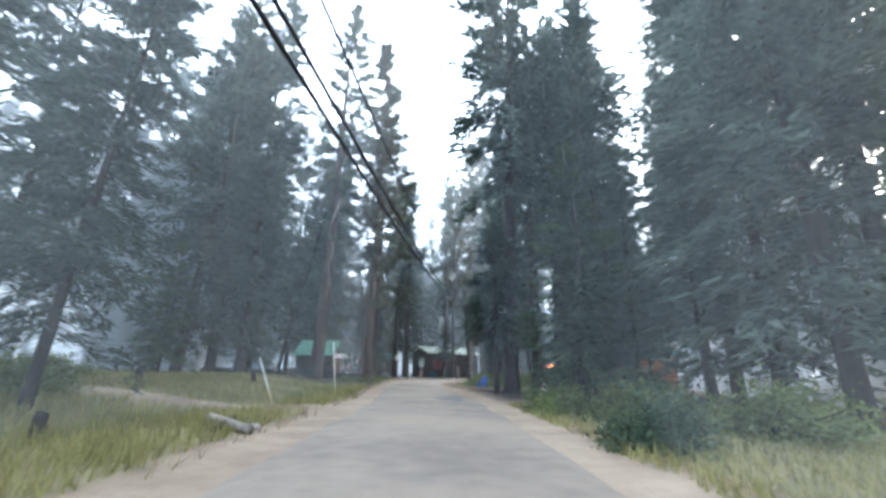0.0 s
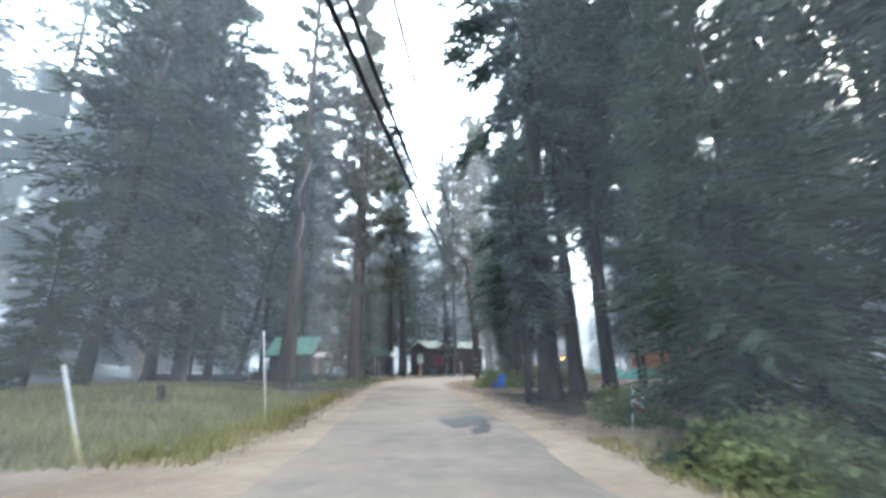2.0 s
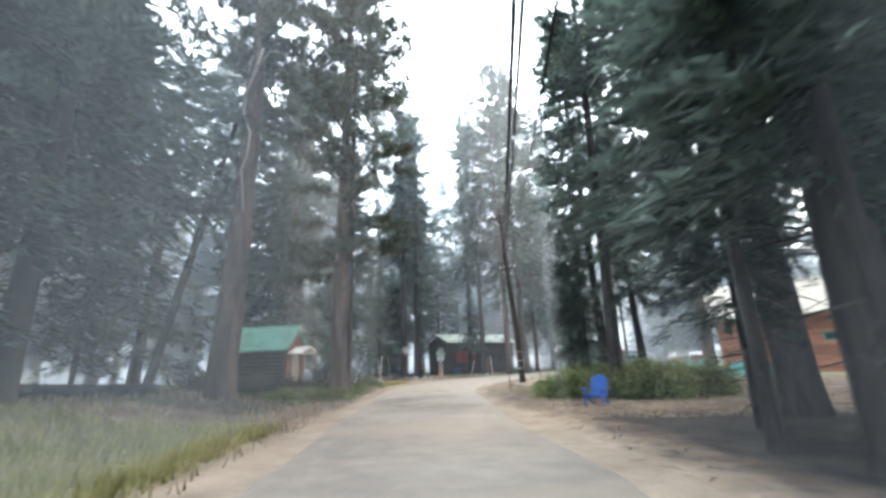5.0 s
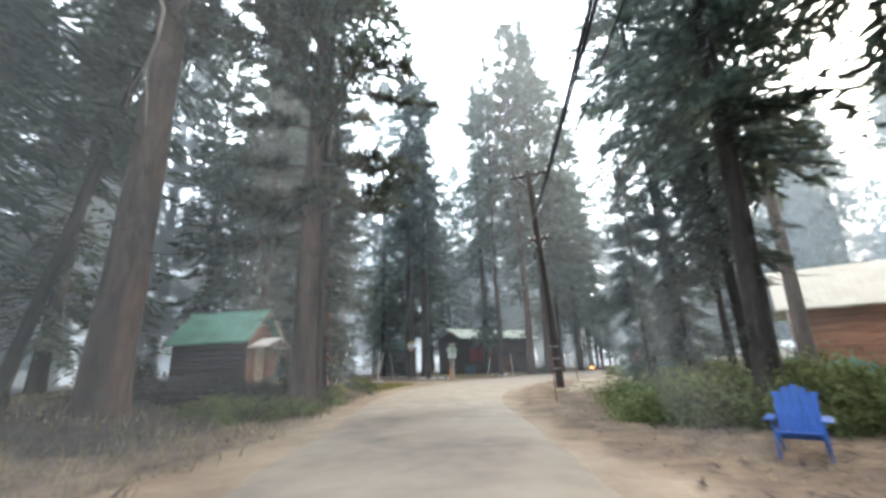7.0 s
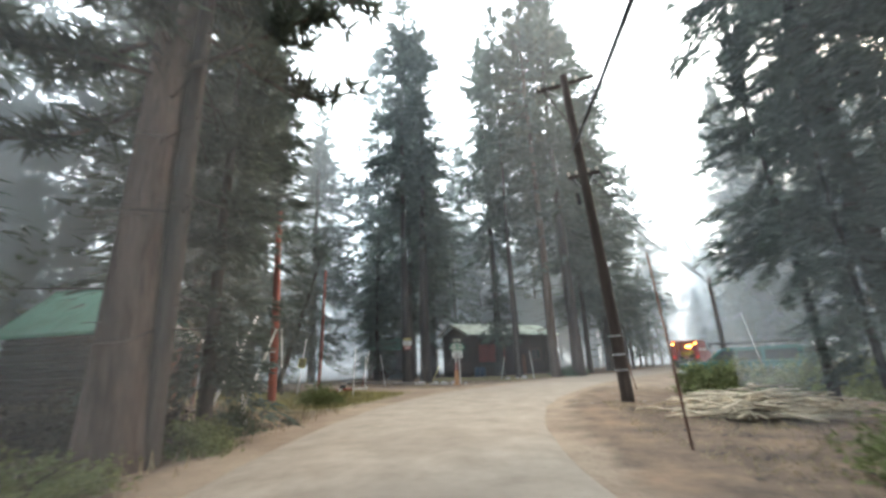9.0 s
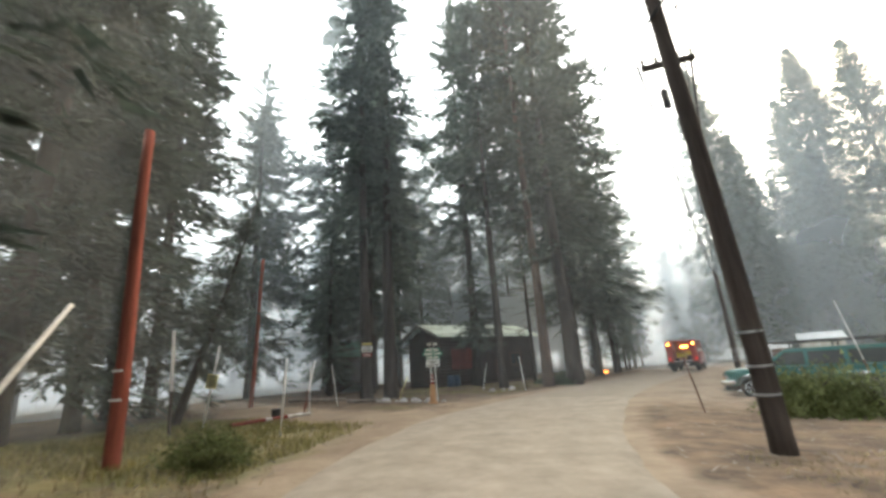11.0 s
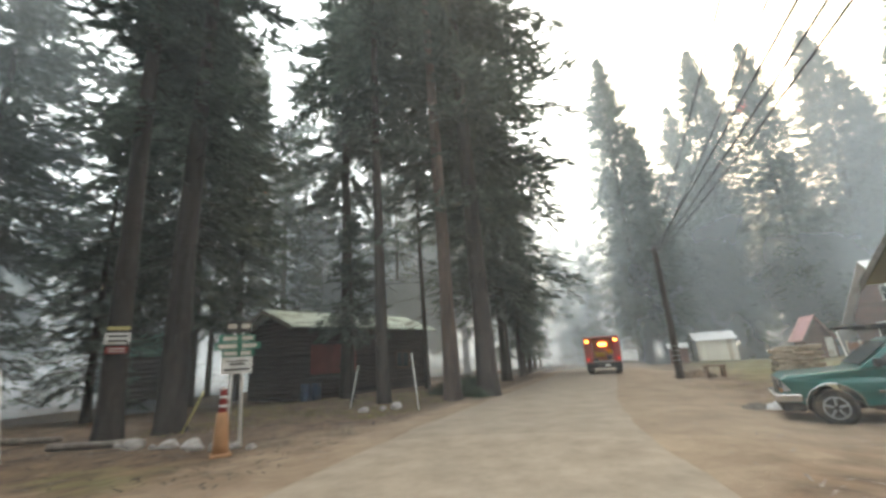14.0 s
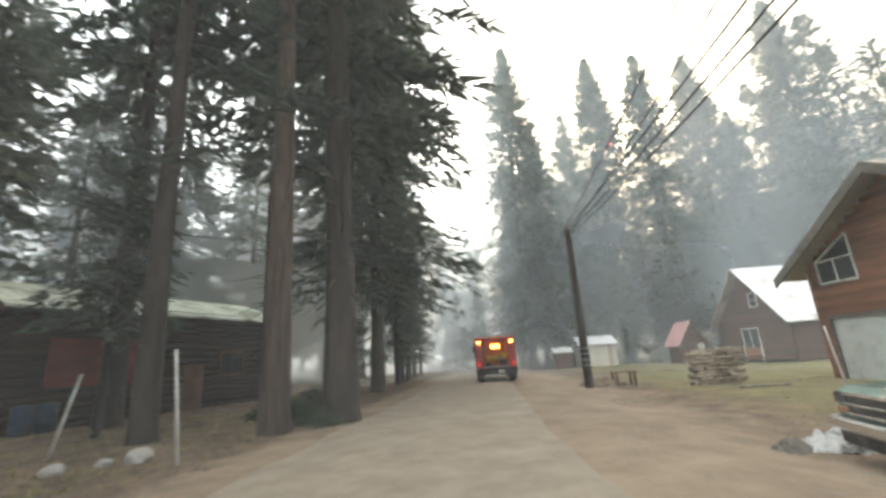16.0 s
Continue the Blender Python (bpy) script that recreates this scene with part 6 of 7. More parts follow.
def stone(x, y, size, lab="pale granite stone at the edge of the track"):
    ob = new("stone", ROCKS[rng5.randrange(5)])
    ob.matrix_basis = Matrix.Translation((x, y, gz(x, y) + size * 0.2)) @ Matrix.Rotation(rng5.uniform(0, 6.3), 4, "Z") @ Matrix.Diagonal((size, size, size, 1))
    return tagged(ob, lab, "stone", "edging stones")


for i in range(11):
    q = i / 10
    stone(-4.2 - 4.3 * q + rng5.uniform(-0.15, 0.15), 75.2 + 2.3 * q + rng5.uniform(-0.2, 0.2), rng5.uniform(0.13, 0.27))
for x, y, r in ((-1.9, 81.2, 0.2), (-1.2, 81.3, 0.17), (-0.7, 81.4, 0.28), (0.27, 24.14, 0.12), (0.78, 23.49, 0.15), (-4.19, 25.77, 0.13), (-3.55, 25.45, 0.11), (-3.01, 26.01, 0.1)):
    stone(x, y, r, "pale stone lying in the grass")


def log_piece(name, a, b, r, material, label, category="log", taper=0.8):
    a, b = Vector(a), Vector(b)
    s = Soup()
    rg = random.Random(int(a.x * 7 + b.y * 3))
    s.tube([a.lerp(b, i / 6) + Vector((rg.gauss(0, r * 0.12), rg.gauss(0, r * 0.12), rg.gauss(0, r * 0.08))) for i in range(7)], [r * (1 - (1 - taper) * i / 6) for i in range(7)], 10, True, 0.08, rg)
    return solid(name, s, material, label, category, smooth=True)


log_piece("fallen_log", (-18.01, 48.61, gz(-18.01, 48.61) + 0.2), (-11.15, 48.65, gz(-11.15, 48.65) + 0.22), 0.30, M_BARK, "long dark fallen log beside the big pine")
log_piece("fallen_log", (-9.9, 77.8, 0.1), (-7.9, 77.4, 0.1), 0.1, M_DEADWOOD, "grey log edging the dirt track")
log_piece("fallen_log", (-14.5, 80.5, 0.15), (-10.5, 79.2, 0.15), 0.1, M_DEADWOOD, "grey pole lying under the trees")
log_piece("fallen_log", (-0.43, 24.04, 0.12), (1.1, 22.83, 0.1), 0.09, M_DEADWOOD, "grey branch at the road edge")
log_piece("fallen_log", (-0.2, 24.5, 0.1), (0.64, 22.56, 0.12), 0.07, M_BARK, "dark branch at the road edge")
log_piece("stump", (-7.41, 30.03, gz(-7.41, 30.03) - 0.1), (-7.36, 30.04, gz(-7.41, 30.03) + 0.55), 0.14, M_BARK, "short weathered stump in the meadow", "stump", 0.95)
log_piece("stump", (-6.49, 35.97, gz(-6.49, 35.97) - 0.1), (-6.49, 35.97, gz(-6.49, 35.97) + 0.5), 0.12, M_BARK, "short weathered stump in the meadow", "stump", 0.95)
log_piece("stump", (-1.66, 21.81, -0.1), (-1.66, 21.81, 0.4), 0.1, M_BARK, "short weathered stump in the meadow", "stump", 0.95)

bar = thing("barrier_pole", "red and white barrier pole lying on the ground", "barrier", Matrix.Identity(4))
for a, b, mt, lab in (((-10.7, 68.3, 0.14), (-10.2, 69.6, 0.13), M_LOG_RED, "red painted length"), ((-10.2, 69.6, 0.13), (-10.1, 69.9, 0.13), M_WHITE, "white band"),
                      ((-10.1, 69.9, 0.13), (-9.85, 70.6, 0.12), M_LOG_RED, ""), ((-9.85, 70.6, 0.12), (-9.4, 71.7, 0.11), M_WHITE, "white painted length")):
    s = Soup()
    s.tube([a, b], [0.06, 0.06], 8)
    part("section", s, mt, bar, lab)
s = Soup()
s.box((0, 0, 0.16), (0.34, 0.3, 0.34), bevel=0.03)
solid("bucket_box", s, M_BLACK, "small black box beside the barrier pole", "box", at(-11.0, 71.95, None, 30))
M_BARREL = mat("faded_blue_plastic", (0.03, 0.055, 0.10), 0.5, var=0.2, scale=4, dirt=((0.05, 0.05, 0.05), 3))
barrel = thing("barrel", "blue plastic barrel against the cabin wall", "barrel", at(-5.2, 89.4))
part("body", lathe([(0.27, 0), (0.29, 0.04), (0.29, 0.27), (0.305, 0.29), (0.29, 0.31), (0.29, 0.56), (0.305, 0.58), (0.29, 0.60), (0.29, 0.84), (0.26, 0.88)], 18), M_BARREL, barrel, smooth=True)
part("lid", lathe([(0.265, 0.88), (0.265, 0.90), (0.22, 0.90)], 18), M_BARREL, barrel)
barrel2 = copy_thing(barrel, at(-4.75, 89.85))
tagged(barrel2, "blue plastic barrel against the cabin wall")


def adirondack():
    ob = thing("adirondack_chair", "blue painted wooden garden chair with a slatted back", "chair", at(4.36, 46.55, None, -30) @ Matrix.Scale(0.76, 4))
    for i in range(5):
        s = Soup()
        x = -0.24 + 0.12 * i
        h = 0.86 - 0.04 * abs(i - 2) ** 1.6
        s.box((0, 0, h / 2), (0.108, 0.022, h), bevel=0.006)
        part("back_slat", s, M_BLUE, ob, m=Matrix.Translation((x, 0.16, 0.26)) @ Matrix.Rotation(radians(-20), 4, "X"))
    for i in range(6):
        s = Soup()
        s.box((0, -0.38 + 0.095 * i, 0.40 - 0.028 * i), (0.56, 0.085, 0.022), bevel=0.006)
        part("seat_slat", s, M_BLUE, ob)
    for sx in (-1, 1):
        s = Soup()
        s.box((sx * 0.36, -0.08, 0.585), (0.15, 0.78, 0.024), bevel=0.01)
        part("arm", s, M_BLUE, ob)
        s = Soup()
        s.box((sx * 0.31, -0.38, 0.29), (0.03, 0.11, 0.58), bevel=0.006)
        part("front_leg", s, M_BLUE, ob)
        s = Soup()
        s.add([(sx * 0.275 + d, y, z) for d in (-0.014, 0.014) for y, z in ((-0.42, 0.42), (0.52, 0.0), (0.40, 0.0), (-0.42, 0.30))],
              [(0, 1, 2, 3), (7, 6, 5, 4), (0, 4, 5, 1), (1, 5, 6, 2), (2, 6, 7, 3), (3, 7, 4, 0)])
        part("side_rail", s, M_BLUE, ob)
    for z in (0.42, 0.92):
        s = Soup()
        s.box((0, 0.20 + (z - 0.26) * 0.36, z), (0.62, 0.024, 0.07), bevel=0.006)
        part("back_brace", s, M_BLUE, ob)


adirondack()

# stacked firewood
pile = thing("woodpile", "stack of split firewood in the yard", "firewood", at(19.55, 83.4, None, -28))
rg = random.Random(3)
LOGS = []
for k in range(4):
    s = Soup()
    n = (3, 4, 5, 4)[k]
    s.tube([(-0.24, 0, 0), (0.24, 0, 0)], [0.085 + 0.012 * k] * 2, n, True, 0.18, rg)
    LOGS.append(fix_normals(s.mesh("split_log", M_WOOD_CUT)))
for lay in range(10):
    for i in range(4):
        for d in range(2):
            part("split_log", LOGS[rg.randrange(4)], None, pile,
                 m=Matrix.Translation((-0.75 + 0.49 * i + rg.uniform(-0.05, 0.05) + 0.2 * (lay % 2) - 0.1, -0.2 + 0.36 * d + rg.uniform(-0.06, 0.06), 0.08 + 0.145 * lay))
                 @ Matrix.Rotation(rg.uniform(-0.25, 0.25), 4, "Z") @ Matrix.Rotation(rg.uniform(0, 6.3), 4, "X"))
log_piece("fallen_log", (17.8, 81.5, -0.2), (19.4, 80.6, -0.2), 0.05, M_DEADWOOD, "grey pole lying beside the woodpile")


def crumpled(name, label, category, m, w, d, h, material, seed, n=22):
    """Crumpled sheet thrown over a heap."""
    v, f = [], []
    for j in range(n):
        for i in range(n):
            x, y = (i / (n - 1) - 0.5) * w, (j / (n - 1) - 0.5) * d
            e = max(0, 1 - (2 * x / w) ** 2) * max(0, 1 - (2 * y / d) ** 2)
            z = h * e ** 0.6 * (0.75 + 0.6 * noise.noise((x * 1.7 + seed, y * 1.7, 0))) + 0.5 * abs(noise.noise((x * 7 + seed, y * 7, 2))) * h - 0.03
            k = 1 + 0.15 * noise.noise((x * 2, y * 2, seed + 4))
            v.append((x * k, y * k, z))
    for j in range(n - 1):
        for i in range(n - 1):
            f.append((j * n + i, j * n + i + 1, (j + 1) * n + i + 1, (j + 1) * n + i))
    me = bpy.data.meshes.new(name)
    me.from_pydata(v, [], f)
    me.materials.append(material)
    ob = new(name, me)
    ob.matrix_basis = m
    return tagged(ob, label, category)


for x, y, w, h, sd in ((10.0, 75.2, 1.1, 0.34, 1), (9.45, 75.1, 0.7, 0.24, 14), (10.55, 75.0, 0.7, 0.28, 33)):
    crumpled("tarp", "crumpled dirty white plastic sheet on the ground by the SUV", "tarp", at(x, y, None, 30 + sd * 20), w, w * 0.7, h, M_TARP, sd, 26)
crumpled("tarp", "dark earth-stained tarp heap in the yard", "tarp", at(8.95, 75.4, None, 10), 0.9, 0.45, 0.16, M_FASCIA, 5)
crumpled("boat_cover", "green tarp over a boat beside the house", "tarp", at(15.5, 68.6, None, -25), 4.2, 1.7, 1.1, M_TARP_GREEN, 8)
crumpled("boat_cover", "green tarp over a stored load beside the house", "tarp", at(18.7, 68.0, None, -20), 3.0, 1.5, 1.0, M_TARP_GREEN, 11)
crumpled("dirt_mound", "low mound of grey earth by the service pole", "mound", at(16.6, 87.3), 2.4, 1.6, 0.4, M_GROUND, 21)
stack = thing("lumber_stack", "low stack of weathered boards in the yard", "lumber", at(13.6, 75.9, None, 20))
for i in range(12):
    s = Soup()
    s.box((0, 0, 0), (2.0 + 0.3 * rg.random(), 0.22, 0.05), bevel=0.006)
    part("board", s, M_FASCIA if i % 3 else M_WOOD_CUT, stack, m=Matrix.Translation((rg.uniform(-0.1, 0.1), -0.25 + 0.25 * (i % 3), 0.05 + 0.13 * (i // 3))) @ Matrix.Rotation(rg.uniform(-0.06, 0.06), 4, "Z"))
for i in range(3):
    s = Soup()
    s.box((-0.8 + 0.8 * i, 0, 0.11), (0.09, 0.7, 0.06))
    part("spacer", s, M_FASCIA, stack)
table = thing("yard_table", "small dark wooden table on the dirt by the pole", "table", at(17.5, 86.6, None, -25))
s = Soup()
s.box((0, 0, 0.66), (1.1, 0.7, 0.05), bevel=0.01)
part("tabletop", s, M_BROWN, table)
for sx in (-1, 1):
    for sy in (-1, 1):
        s = Soup()
        s.box((sx * 0.42, sy * 0.26, 0.32), (0.08, 0.08, 0.64), bevel=0.008)
        part("leg", s, M_BROWN, table)
sofa = thing("outdoor_couch", "low brown outdoor couch on dry grass", "couch", at(14.0, 65.0, None, -15))
for c, sz, nm in (((0, 0, 0.22), (1.5, 0.7, 0.3), "seat"), ((0, 0.32, 0.48), (1.5, 0.16, 0.4), "backrest"), ((-0.72, 0, 0.36), (0.14, 0.7, 0.5), "arm"), ((0.72, 0, 0.36), (0.14, 0.7, 0.5), "arm")):
    s = Soup()
    s.box(c, sz, bevel=0.05)
    part(nm, s, M_CEDAR, sofa)

flag = thing("small_flag", "small faded red and white flag on a stick", "flag", at(6.75, 32.3, None, 25, 6, 0))
s = Soup()
s.tube([(0, 0, -0.1), (0, 0, 0.9)], [0.012, 0.01], 6)
part("stick", s, M_WHITE, flag)
for i in range(5):
    s = Soup()
    v = []
    for k in range(7):
        x = 0.02 + 0.042 * k
        for z in (0.87 - 0.085 * i, 0.785 - 0.085 * i):
            v.append((x, 0.03 * math.sin(x * 14), z - 0.5 * x))
    v += [(a, b + 0.004, c) for a, b, c in v]
    f = [(2 * k, 2 * k + 2, 2 * k + 3, 2 * k + 1) for k in range(6)] + [(14 + 2 * k, 14 + 2 * k + 1, 14 + 2 * k + 3, 14 + 2 * k + 2) for k in range(6)]
    s.add(v, f)
    part("stripe", s, M_LOG_RED if i % 2 == 0 else M_WHITE, flag)

fire = thing("ground_fire", "small orange ground fire at the foot of a trunk", "fire", at(10.0, 101.4))
for i in range(7):
    s = Soup()
    x, y, h = rg.uniform(-0.25, 0.25), rg.uniform(-0.15, 0.15), rg.uniform(0.18, 0.42)
    s.tube([(x, y, 0), (x + 0.03, y, h * 0.35), (x - 0.02, y, h * 0.7), (x + 0.02, y, h)], [0.025, 0.04, 0.022, 0.004], 6)
    part("flame", s, M_FLAME, fire, smooth=True)

# damp patches on the asphalt
def road_top(x, y):
    d, _, a = nearest(ROAD, np.array(float(x)), np.array(float(y)))
    c = min(1.0, float(d) / float(half_width(a)))
    return 0.03 - 0.035 * c ** 3


def damp_patch(x, y, w, d, seed):
    v, rings = [(x, y, road_top(x, y) + 0.008)], 5
    for q in range(1, rings + 1):
        for k in range(40):
            a = 2 * math.pi * k / 40
            r = 1 + 0.7 * noise.noise((math.cos(a) * 1.6 + seed * 9, math.sin(a) * 1.6, 0)) + 0.25 * noise.noise((math.cos(a) * 5, math.sin(a) * 5 + seed, 0))
            px, py = x + w * r * math.cos(a) * q / rings, y + d * r * math.sin(a) * q / rings
            v.append((px, py, road_top(px, py) + 0.008))
    f = [(0, k + 1, (k + 1) % 40 + 1) for k in range(40)]
    f += [(1 + q * 40 + k, 1 + q * 40 + (k + 1) % 40, 41 + q * 40 + (k + 1) % 40, 41 + q * 40 + k) for q in range(rings - 1) for k in range(40)]
    return solid("damp_patch", Soup().add(v, f), M_TAR, "dark damp patch on the asphalt", "stain", kind="structure", smooth=True)


for i, (x, y, w, d) in enumerate(((3.5, 33.3, 0.6, 0.85), (3.75, 31.9, 0.2, 0.45), (2.95, 33.7, 0.35, 0.14))):
    damp_patch(x, y, w, d, i)


# ---------------------------------------------------------------- low plants
def shrub_mesh(seed, leaves, material, leaf=0.09):
    r = np.random.RandomState(seed)
    cl = r.normal(0, 1, (16, 3))
    cl /= np.linalg.norm(cl, axis=1)[:, None]
    cl *= r.uniform(0.45, 0.9, (16, 1))
    cl[:, 2] = np.abs(cl[:, 2]) * 0.8
    which = r.randint(0, 16, leaves)
    o = cl[which] + r.normal(0, 0.2, (leaves, 3))
    o[:, 2] = np.abs(o[:, 2])
    d = r.normal(0, 1, (leaves, 3)) + np.array([0, 0, 0.5])
    d /= np.linalg.norm(d, axis=1)[:, None]
    ln = r.uniform(0.6, 1.5, leaves) * leaf
    return blades_mesh("foliage", kites(o, d, ln, ln * 0.55, r, r.normal(0, 1, (leaves, 3))), material)


M_BRUSH = leaf_mat("dark_dry_brush", (0.035, 0.031, 0.025), (0.075, 0.062, 0.045), 0.25)
SHRUBS = [shrub_mesh(200 + k, 3400, (M_SHRUB, M_SHRUB, M_SHRUB, M_NEEDLE_LIGHT, M_BRUSH)[k]) for k in range(5)]
TWIGS = []
for k in range(2):
    s = Soup()
    rr = random.Random(k)
    for i in range(14):
        a = rr.uniform(0, 6.28)
        e = Vector((math.cos(a) * rr.uniform(0.3, 0.8), math.sin(a) * rr.uniform(0.3, 0.8), rr.uniform(0.4, 0.85)))
        s.tube([(0, 0, -0.05), e * 0.5 + Vector((0, 0, 0.08)), e], [0.02, 0.013, 0.005], 4)
    TWIGS.append(fix_normals(s.mesh("stems", M_BARK)))


def shrub(x, y, r, h, kind=0, label="green leafy shrub beside the road"):
    ob = thing("shrub", label, "shrub", at(x, y, None, rng5.uniform(0, 360)) @ Matrix.Diagonal((r, r, h, 1)), "shrubs")
    part("foliage", SHRUBS[kind], None, ob)
    part("woody_base", TWIGS[kind % 2], None, ob)
    return ob


for x, y, r, h, k in ((4.75, 51.07, 1.2, 1.15, 0), (5.85, 52.77, 1.3, 1.2, 1), (7.32, 51.5, 1.4, 1.25, 2), (5.77, 48.65, 1.0, 1.05, 1), (8.46, 49.8, 1.3, 1.2, 0), (6.84, 48.94, 1.1, 1.1, 2),
                      (10, 63.8, 1.3, 1.2, 2), (11.49, 62.51, 1.4, 1.2, 0), (3.63, 50.32, 0.9, 0.8, 0), (3.73, 52.7, 0.8, 0.72, 1), (4.54, 51.92, 0.9, 0.85, 2), (4.25, 49.42, 1.0, 1.0, 1), (9.33, 61.32, 1.2, 1.0, 2),
                      (6.8, 67.4, 1.15, 1.25, 2), (8.2, 66.7, 1.3, 1.35, 0), (9.7, 65.8, 1.3, 1.3, 1), (7.7, 67.9, 1.0, 1.3, 1), (11, 65.2, 1.3, 1.3, 2)):
    shrub(x, y, r, h, k)
for x, y, r, h, k in ((7.75, 23.07, 1.0, 0.8, 3), (8.11, 25.8, 1.2, 1.0, 0), (7.12, 28, 1.0, 0.8, 2), (9.2, 28.28, 1.2, 1.1, 3), (7.04, 33.23, 0.9, 0.7, 1), (7.72, 36.1, 0.9, 0.7, 0), (10.17, 24.32, 1.3, 1.1, 1), (10.05, 30.61, 1.2, 1.0, 2)):
    shrub(x, y, r, h, k, "dull green undergrowth below the firs")
for x, y, r, h, k in ((-5.12, 51.44, 0.8, 0.55, 0), (-5.58, 50.25, 0.9, 0.6, 2), (-7.09, 50.96, 0.9, 0.6, 1), (-5.45, 54.1, 0.7, 0.55, 2), (-6.18, 56.04, 0.8, 0.6, 3), (-7.6, 62.6, 0.9, 0.75, 1), (-6.92, 61.97, 0.6, 0.5, 0),
                      (-6.49, 22.16, 1.3, 0.9, 2), (-5.45, 24.6, 1.2, 0.8, 0), (-9.26, 27.71, 1.4, 0.9, 2), (-11.52, 30.34, 1.4, 1.0, 1), (2.9, 87.6, 0.8, 0.6, 1), (3.7, 88.6, 0.9, 0.7, 3), (3.2, 86, 0.6, 0.4, 2)):
    shrub(x, y, r, h, k, "low yellow-green shrub in the grass")
for x, y, r in ((-7.4, 53.6, 1.0), (-8.6, 54.2, 1.2), (-10.0, 53.6, 1.2), (-11.4, 53.2, 1.3), (-12.8, 53.4, 1.3), (-9.2, 52.2, 1.0), (-10.9, 51.4, 1.0), (-7.6, 55.4, 0.9)):
    shrub(x, y, r, 0.75, 4, "dark scrubby brush in front of the shed")


def sticks(x, y, r, n, material, label, seed):
    """Loose heap of branches."""
    rr = random.Random(seed)
    s = Soup()
    for _ in range(n):
        c = Vector((rr.gauss(0, r * 0.4), rr.gauss(0, r * 0.3), abs(rr.gauss(0.0, 0.14)) * r * 0.8 + 0.03))
        a, l = rr.uniform(0, 6.28), rr.uniform(0.3, 0.9) * r
        d = Vector((math.cos(a), math.sin(a), rr.uniform(-0.12, 0.12))) * l * 0.5
        s.tube([c - d, c + Vector((0, 0, 0.03)), c + d], [0.02, 0.024, 0.012], 4)
    return solid("branch_heap", s, material, label, "branches", at(x, y), kind="stuff")


for x, y, r, h in ((2.5, 84.6, 1.0, 0.6), (3.2, 86.0, 0.95, 0.85), (3.9, 87.6, 0.9, 0.65), (2.9, 83.4, 0.7, 0.4), (4.4, 89.0, 0.7, 0.55), (2.0, 86.4, 0.8, 0.6)):
    shrub(x, y, r, h, 3, "dull green brush at the feet of the firs")
sticks(4.32, 57.56, 1.6, 240, M_CUT_BRANCH, "loose heap of pale cut branches", 4)
sticks(3, 88, 0.8, 20, M_DEADWOOD, "dead branches at the foot of the pines", 6)
sticks(-9.63, 52.18, 2.2, 90, M_BARK, "dark dead branches below the shed", 8)


def blades(name, label, box, count, material, tall, test, seed):
    r = np.random.RandomState(seed)
    x, y = r.uniform(box[0], box[2], count * 3), r.uniform(box[1], box[3], count * 3)
    clump = np.array([noise.noise((a * 0.9, b * 0.9, seed)) for a, b in zip(x, y)])
    ok = test(x, y) & (clump > r.uniform(-0.9, 0.5, count * 3))
    x, y = x[ok][:count], y[ok][:count]
    n = len(x)
    o = np.stack([x, y, height(x, y) - 0.03], 1)
    d = np.stack([r.normal(0, 0.32, n), r.normal(0, 0.32, n), np.ones(n)], 1)
    d /= np.linalg.norm(d, axis=1)[:, None]
    ln = tall * r.uniform(0.45, 1.25, n)
    me = blades_mesh(name, kites(o, d, ln, r.uniform(0.018, 0.04, n), r, r.normal(0, 1, (n, 3)) * np.array([1, 1, 0.1])), material)
    return tagged(new(name, me), label, "grass", kind="stuff")


def off_road(x, y, gap):
    d, s, a = nearest(ROAD, x, y)
    b = np.minimum(nearest(BRANCH, x, y)[0] - 1.6, nearest(DRIVE, x, y)[0] - 1.1)
    return (d - half_width(a) > gap) & (b > 0), s


def left_of(x, y, gap=0.9):
    ok, s = off_road(x, y, gap)
    return ok & (s > 0)


def right_of(x, y, gap=1.5):
    ok, s = off_road(x, y, gap)
    return ok & (s < 0)


blades("grass", "tall yellow-green meadow grass beside the lane", (-16, 15, 2.5, 43), 58000, M_GRASS, 0.34, lambda x, y: left_of(x, y), 1)
blades("dry_grass", "dry straw-coloured grass along the verge", (-16, 15, 2.5, 62), 17000, M_GRASS_DRY, 0.26, lambda x, y: left_of(x, y, 0.5), 2)
blades("grass", "thin green grass below the firs", (3, 15, 12, 31), 15000, M_GRASS, 0.22, lambda x, y: right_of(x, y, 0.7), 3)
blades("grass", "short green grass by the dirt track", (-16, 61, -5, 71), 15000, M_GRASS, 0.20, lambda x, y: left_of(x, y, 1.2), 4)
blades("dry_grass", "sparse dry grass in the yard", (4, 60, 34, 104), 34000, M_GRASS_DRY, 0.05, lambda x, y: right_of(x, y, 2.5), 5)
blades("grass", "sparse grass in the yard", (8, 72, 34, 104), 16000, M_GRASS, 0.06, lambda x, y: right_of(x, y, 4.0), 6)
blades("dry_grass", "dry grass on the bank of the bend", (0.5, 44, 9, 62), 13000, M_GRASS_DRY, 0.08, lambda x, y: right_of(x, y, 1.3), 7)
blades("grass", "thin dull grass under the firs by the junction", (-9, 79, 4, 90), 9000, M_GRASS, 0.10, lambda x, y: left_of(x, y, 1.4), 8)


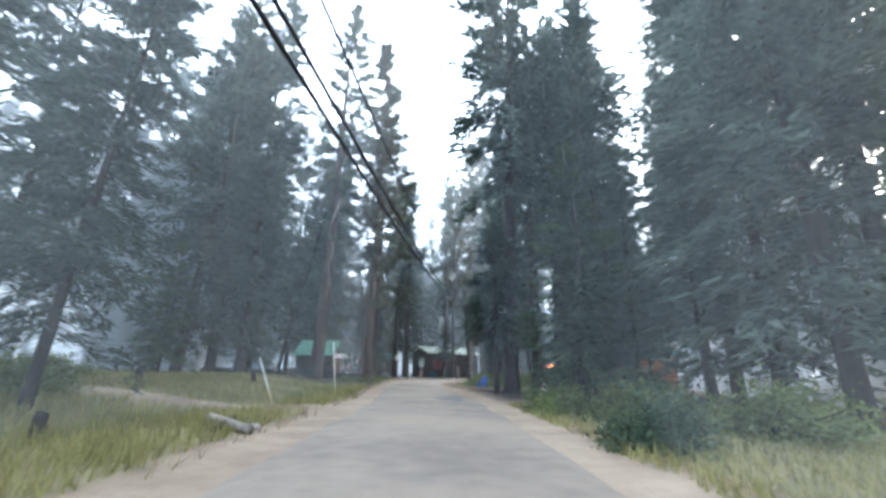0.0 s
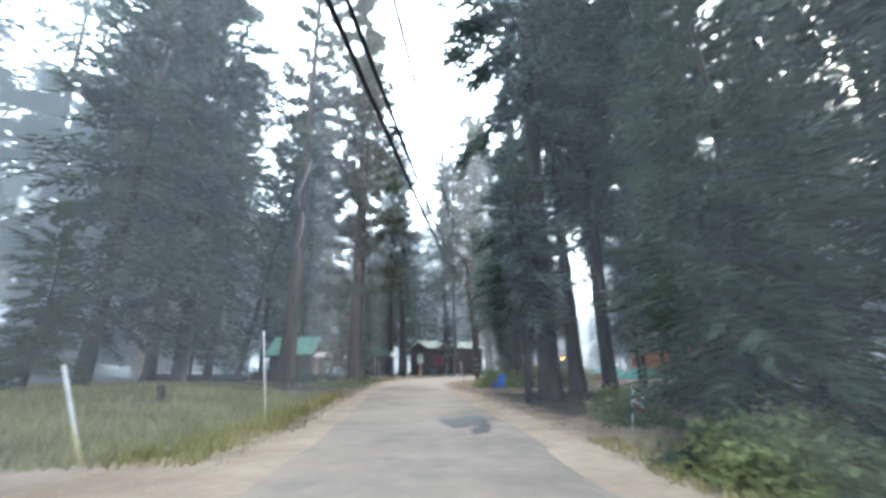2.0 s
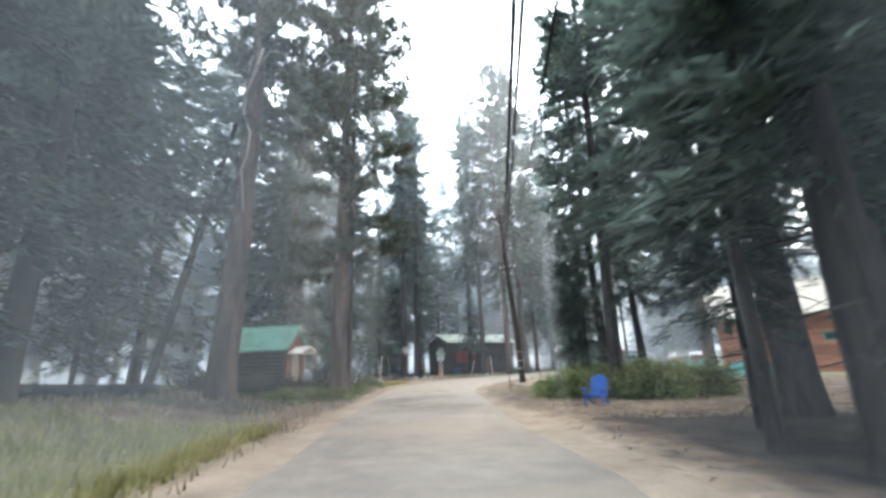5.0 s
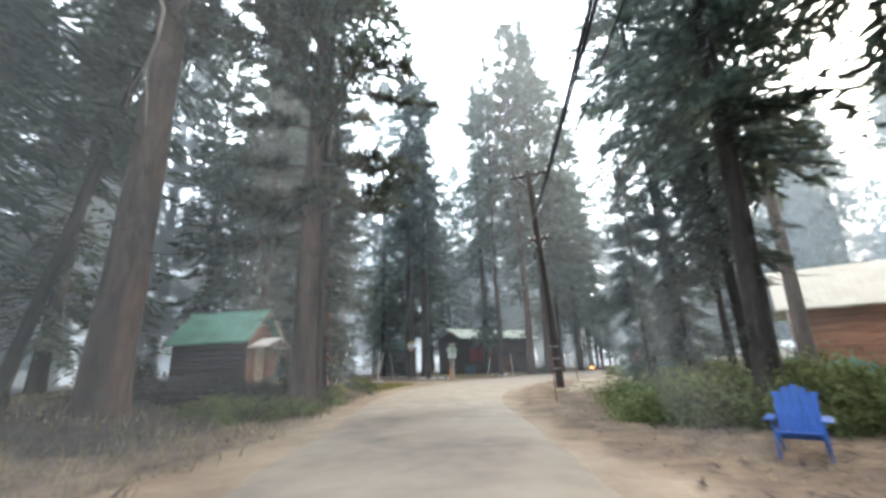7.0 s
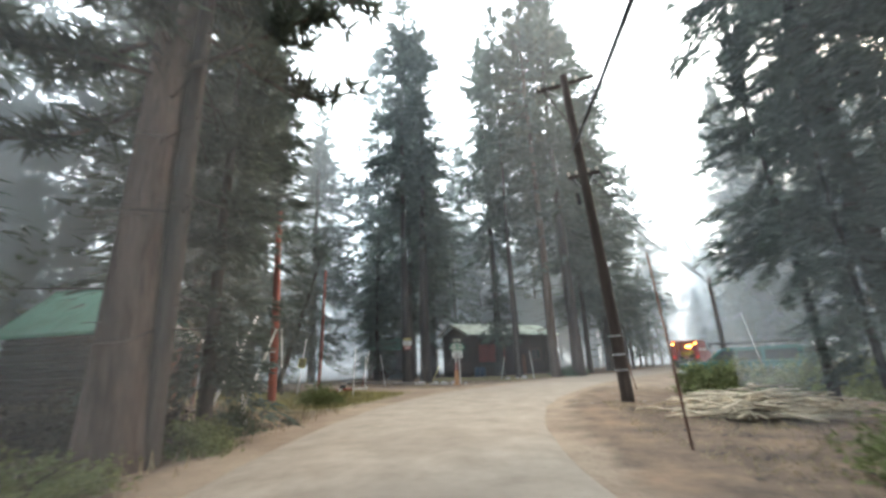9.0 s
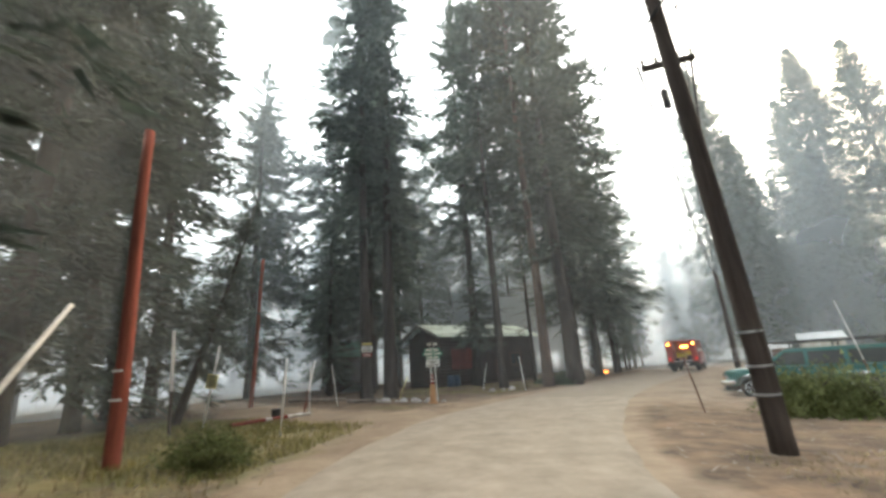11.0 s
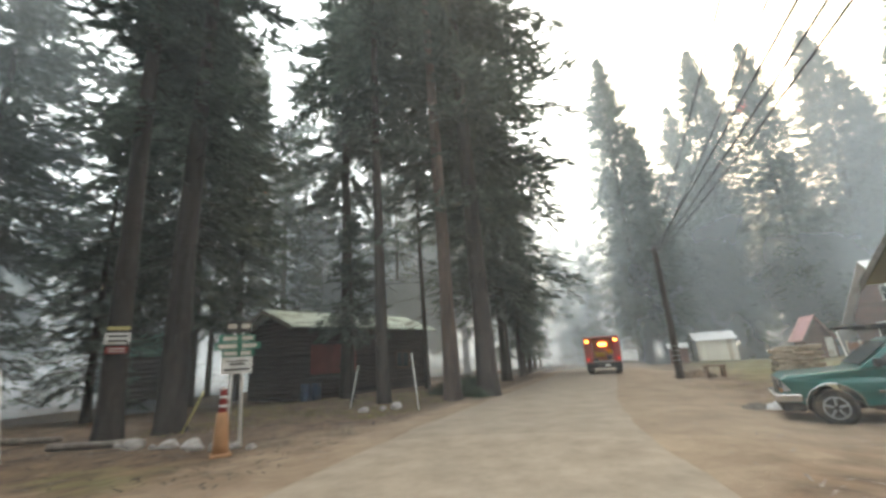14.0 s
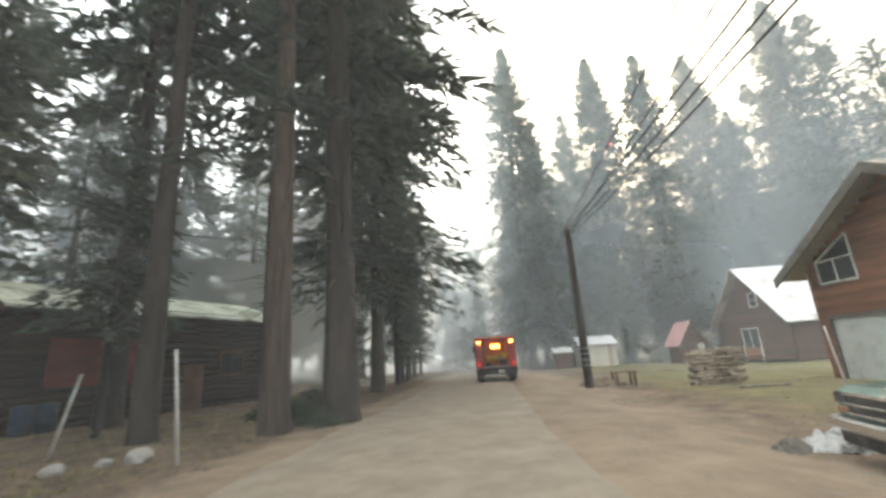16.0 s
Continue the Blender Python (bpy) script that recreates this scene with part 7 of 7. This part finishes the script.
def litter(name, label, box, count, material, test, seed):
    """Fallen needles, bark and twigs lying flat."""
    r = np.random.RandomState(seed)
    x, y = r.uniform(box[0], box[2], count * 2), r.uniform(box[1], box[3], count * 2)
    ok = test(x, y)
    x, y = x[ok][:count], y[ok][:count]
    n = len(x)
    o = np.stack([x, y, height(x, y) + r.uniform(0.01, 0.05, n)], 1)
    a = r.uniform(0, 6.28, n)
    d = np.stack([np.cos(a), np.sin(a), r.normal(0, 0.12, n)], 1)
    ln = r.uniform(0.06, 0.32, n)
    me = blades_mesh(name, kites(o, d, ln, np.clip(ln * 0.2, 0.015, 0.05), r, np.tile([0.0, 0, 1], (n, 1))), material)
    return tagged(new(name, me), label, "litter", kind="stuff")


litter("forest_litter", "fallen twigs and bark on the duff", (-20, 44, 3, 84), 9000, M_BARK, lambda x, y: left_of(x, y, 0.8), 8)
litter("forest_litter", "fallen twigs and bark under the firs", (2, 32, 16, 60), 7000, M_BARK, lambda x, y: right_of(x, y, 0.5), 9)
litter("forest_litter", "pale fallen twigs at the junction", (-12, 60, 12, 100), 4000, M_DEADWOOD, lambda x, y: off_road(x, y, 0.3)[0], 10)

# the dim red sun through the smoke
s = lathe([(0.0, -10), (5.9, -8.1), (9.5, -3.1), (9.5, 3.1), (5.9, 8.1), (0.0, 10)], 20)
ob = solid("sun_disc", s, M_SUN, "dim red sun seen through smoke", "sun", Matrix.Translation(Vector((1, 66, 1.4)) + SUN_DIR * 900), kind="structure", smooth=True)

# pale dead limb hanging against the big pine
s = Soup()
pts = [(-7.80, 48.35, 15.2), (-8.10, 48.40, 14.2), (-8.55, 48.45, 13.0), (-8.50, 48.40, 12.0), (-8.05, 48.35, 11.0), (-8.10, 48.35, 10.0), (-8.35, 48.40, 9.3), (-8.15, 48.40, 8.2), (-8.10, 48.45, 7.4)]
s.tube(pts, [0.07, 0.065, 0.06, 0.055, 0.05, 0.045, 0.04, 0.03, 0.012], 6)
s.tube([(-8.35, 48.40, 9.3), (-8.80, 48.45, 8.7), (-8.85, 48.45, 8.0)], [0.035, 0.025, 0.01], 5)
s.tube([(-8.10, 48.40, 14.2), (-7.40, 48.25, 14.9), (-6.60, 48.15, 14.6)], [0.05, 0.035, 0.012], 5)
solid("dead_limb", s, M_DEADWOOD, "pale crooked dead limb hanging against a pine trunk", "branch", smooth=True)
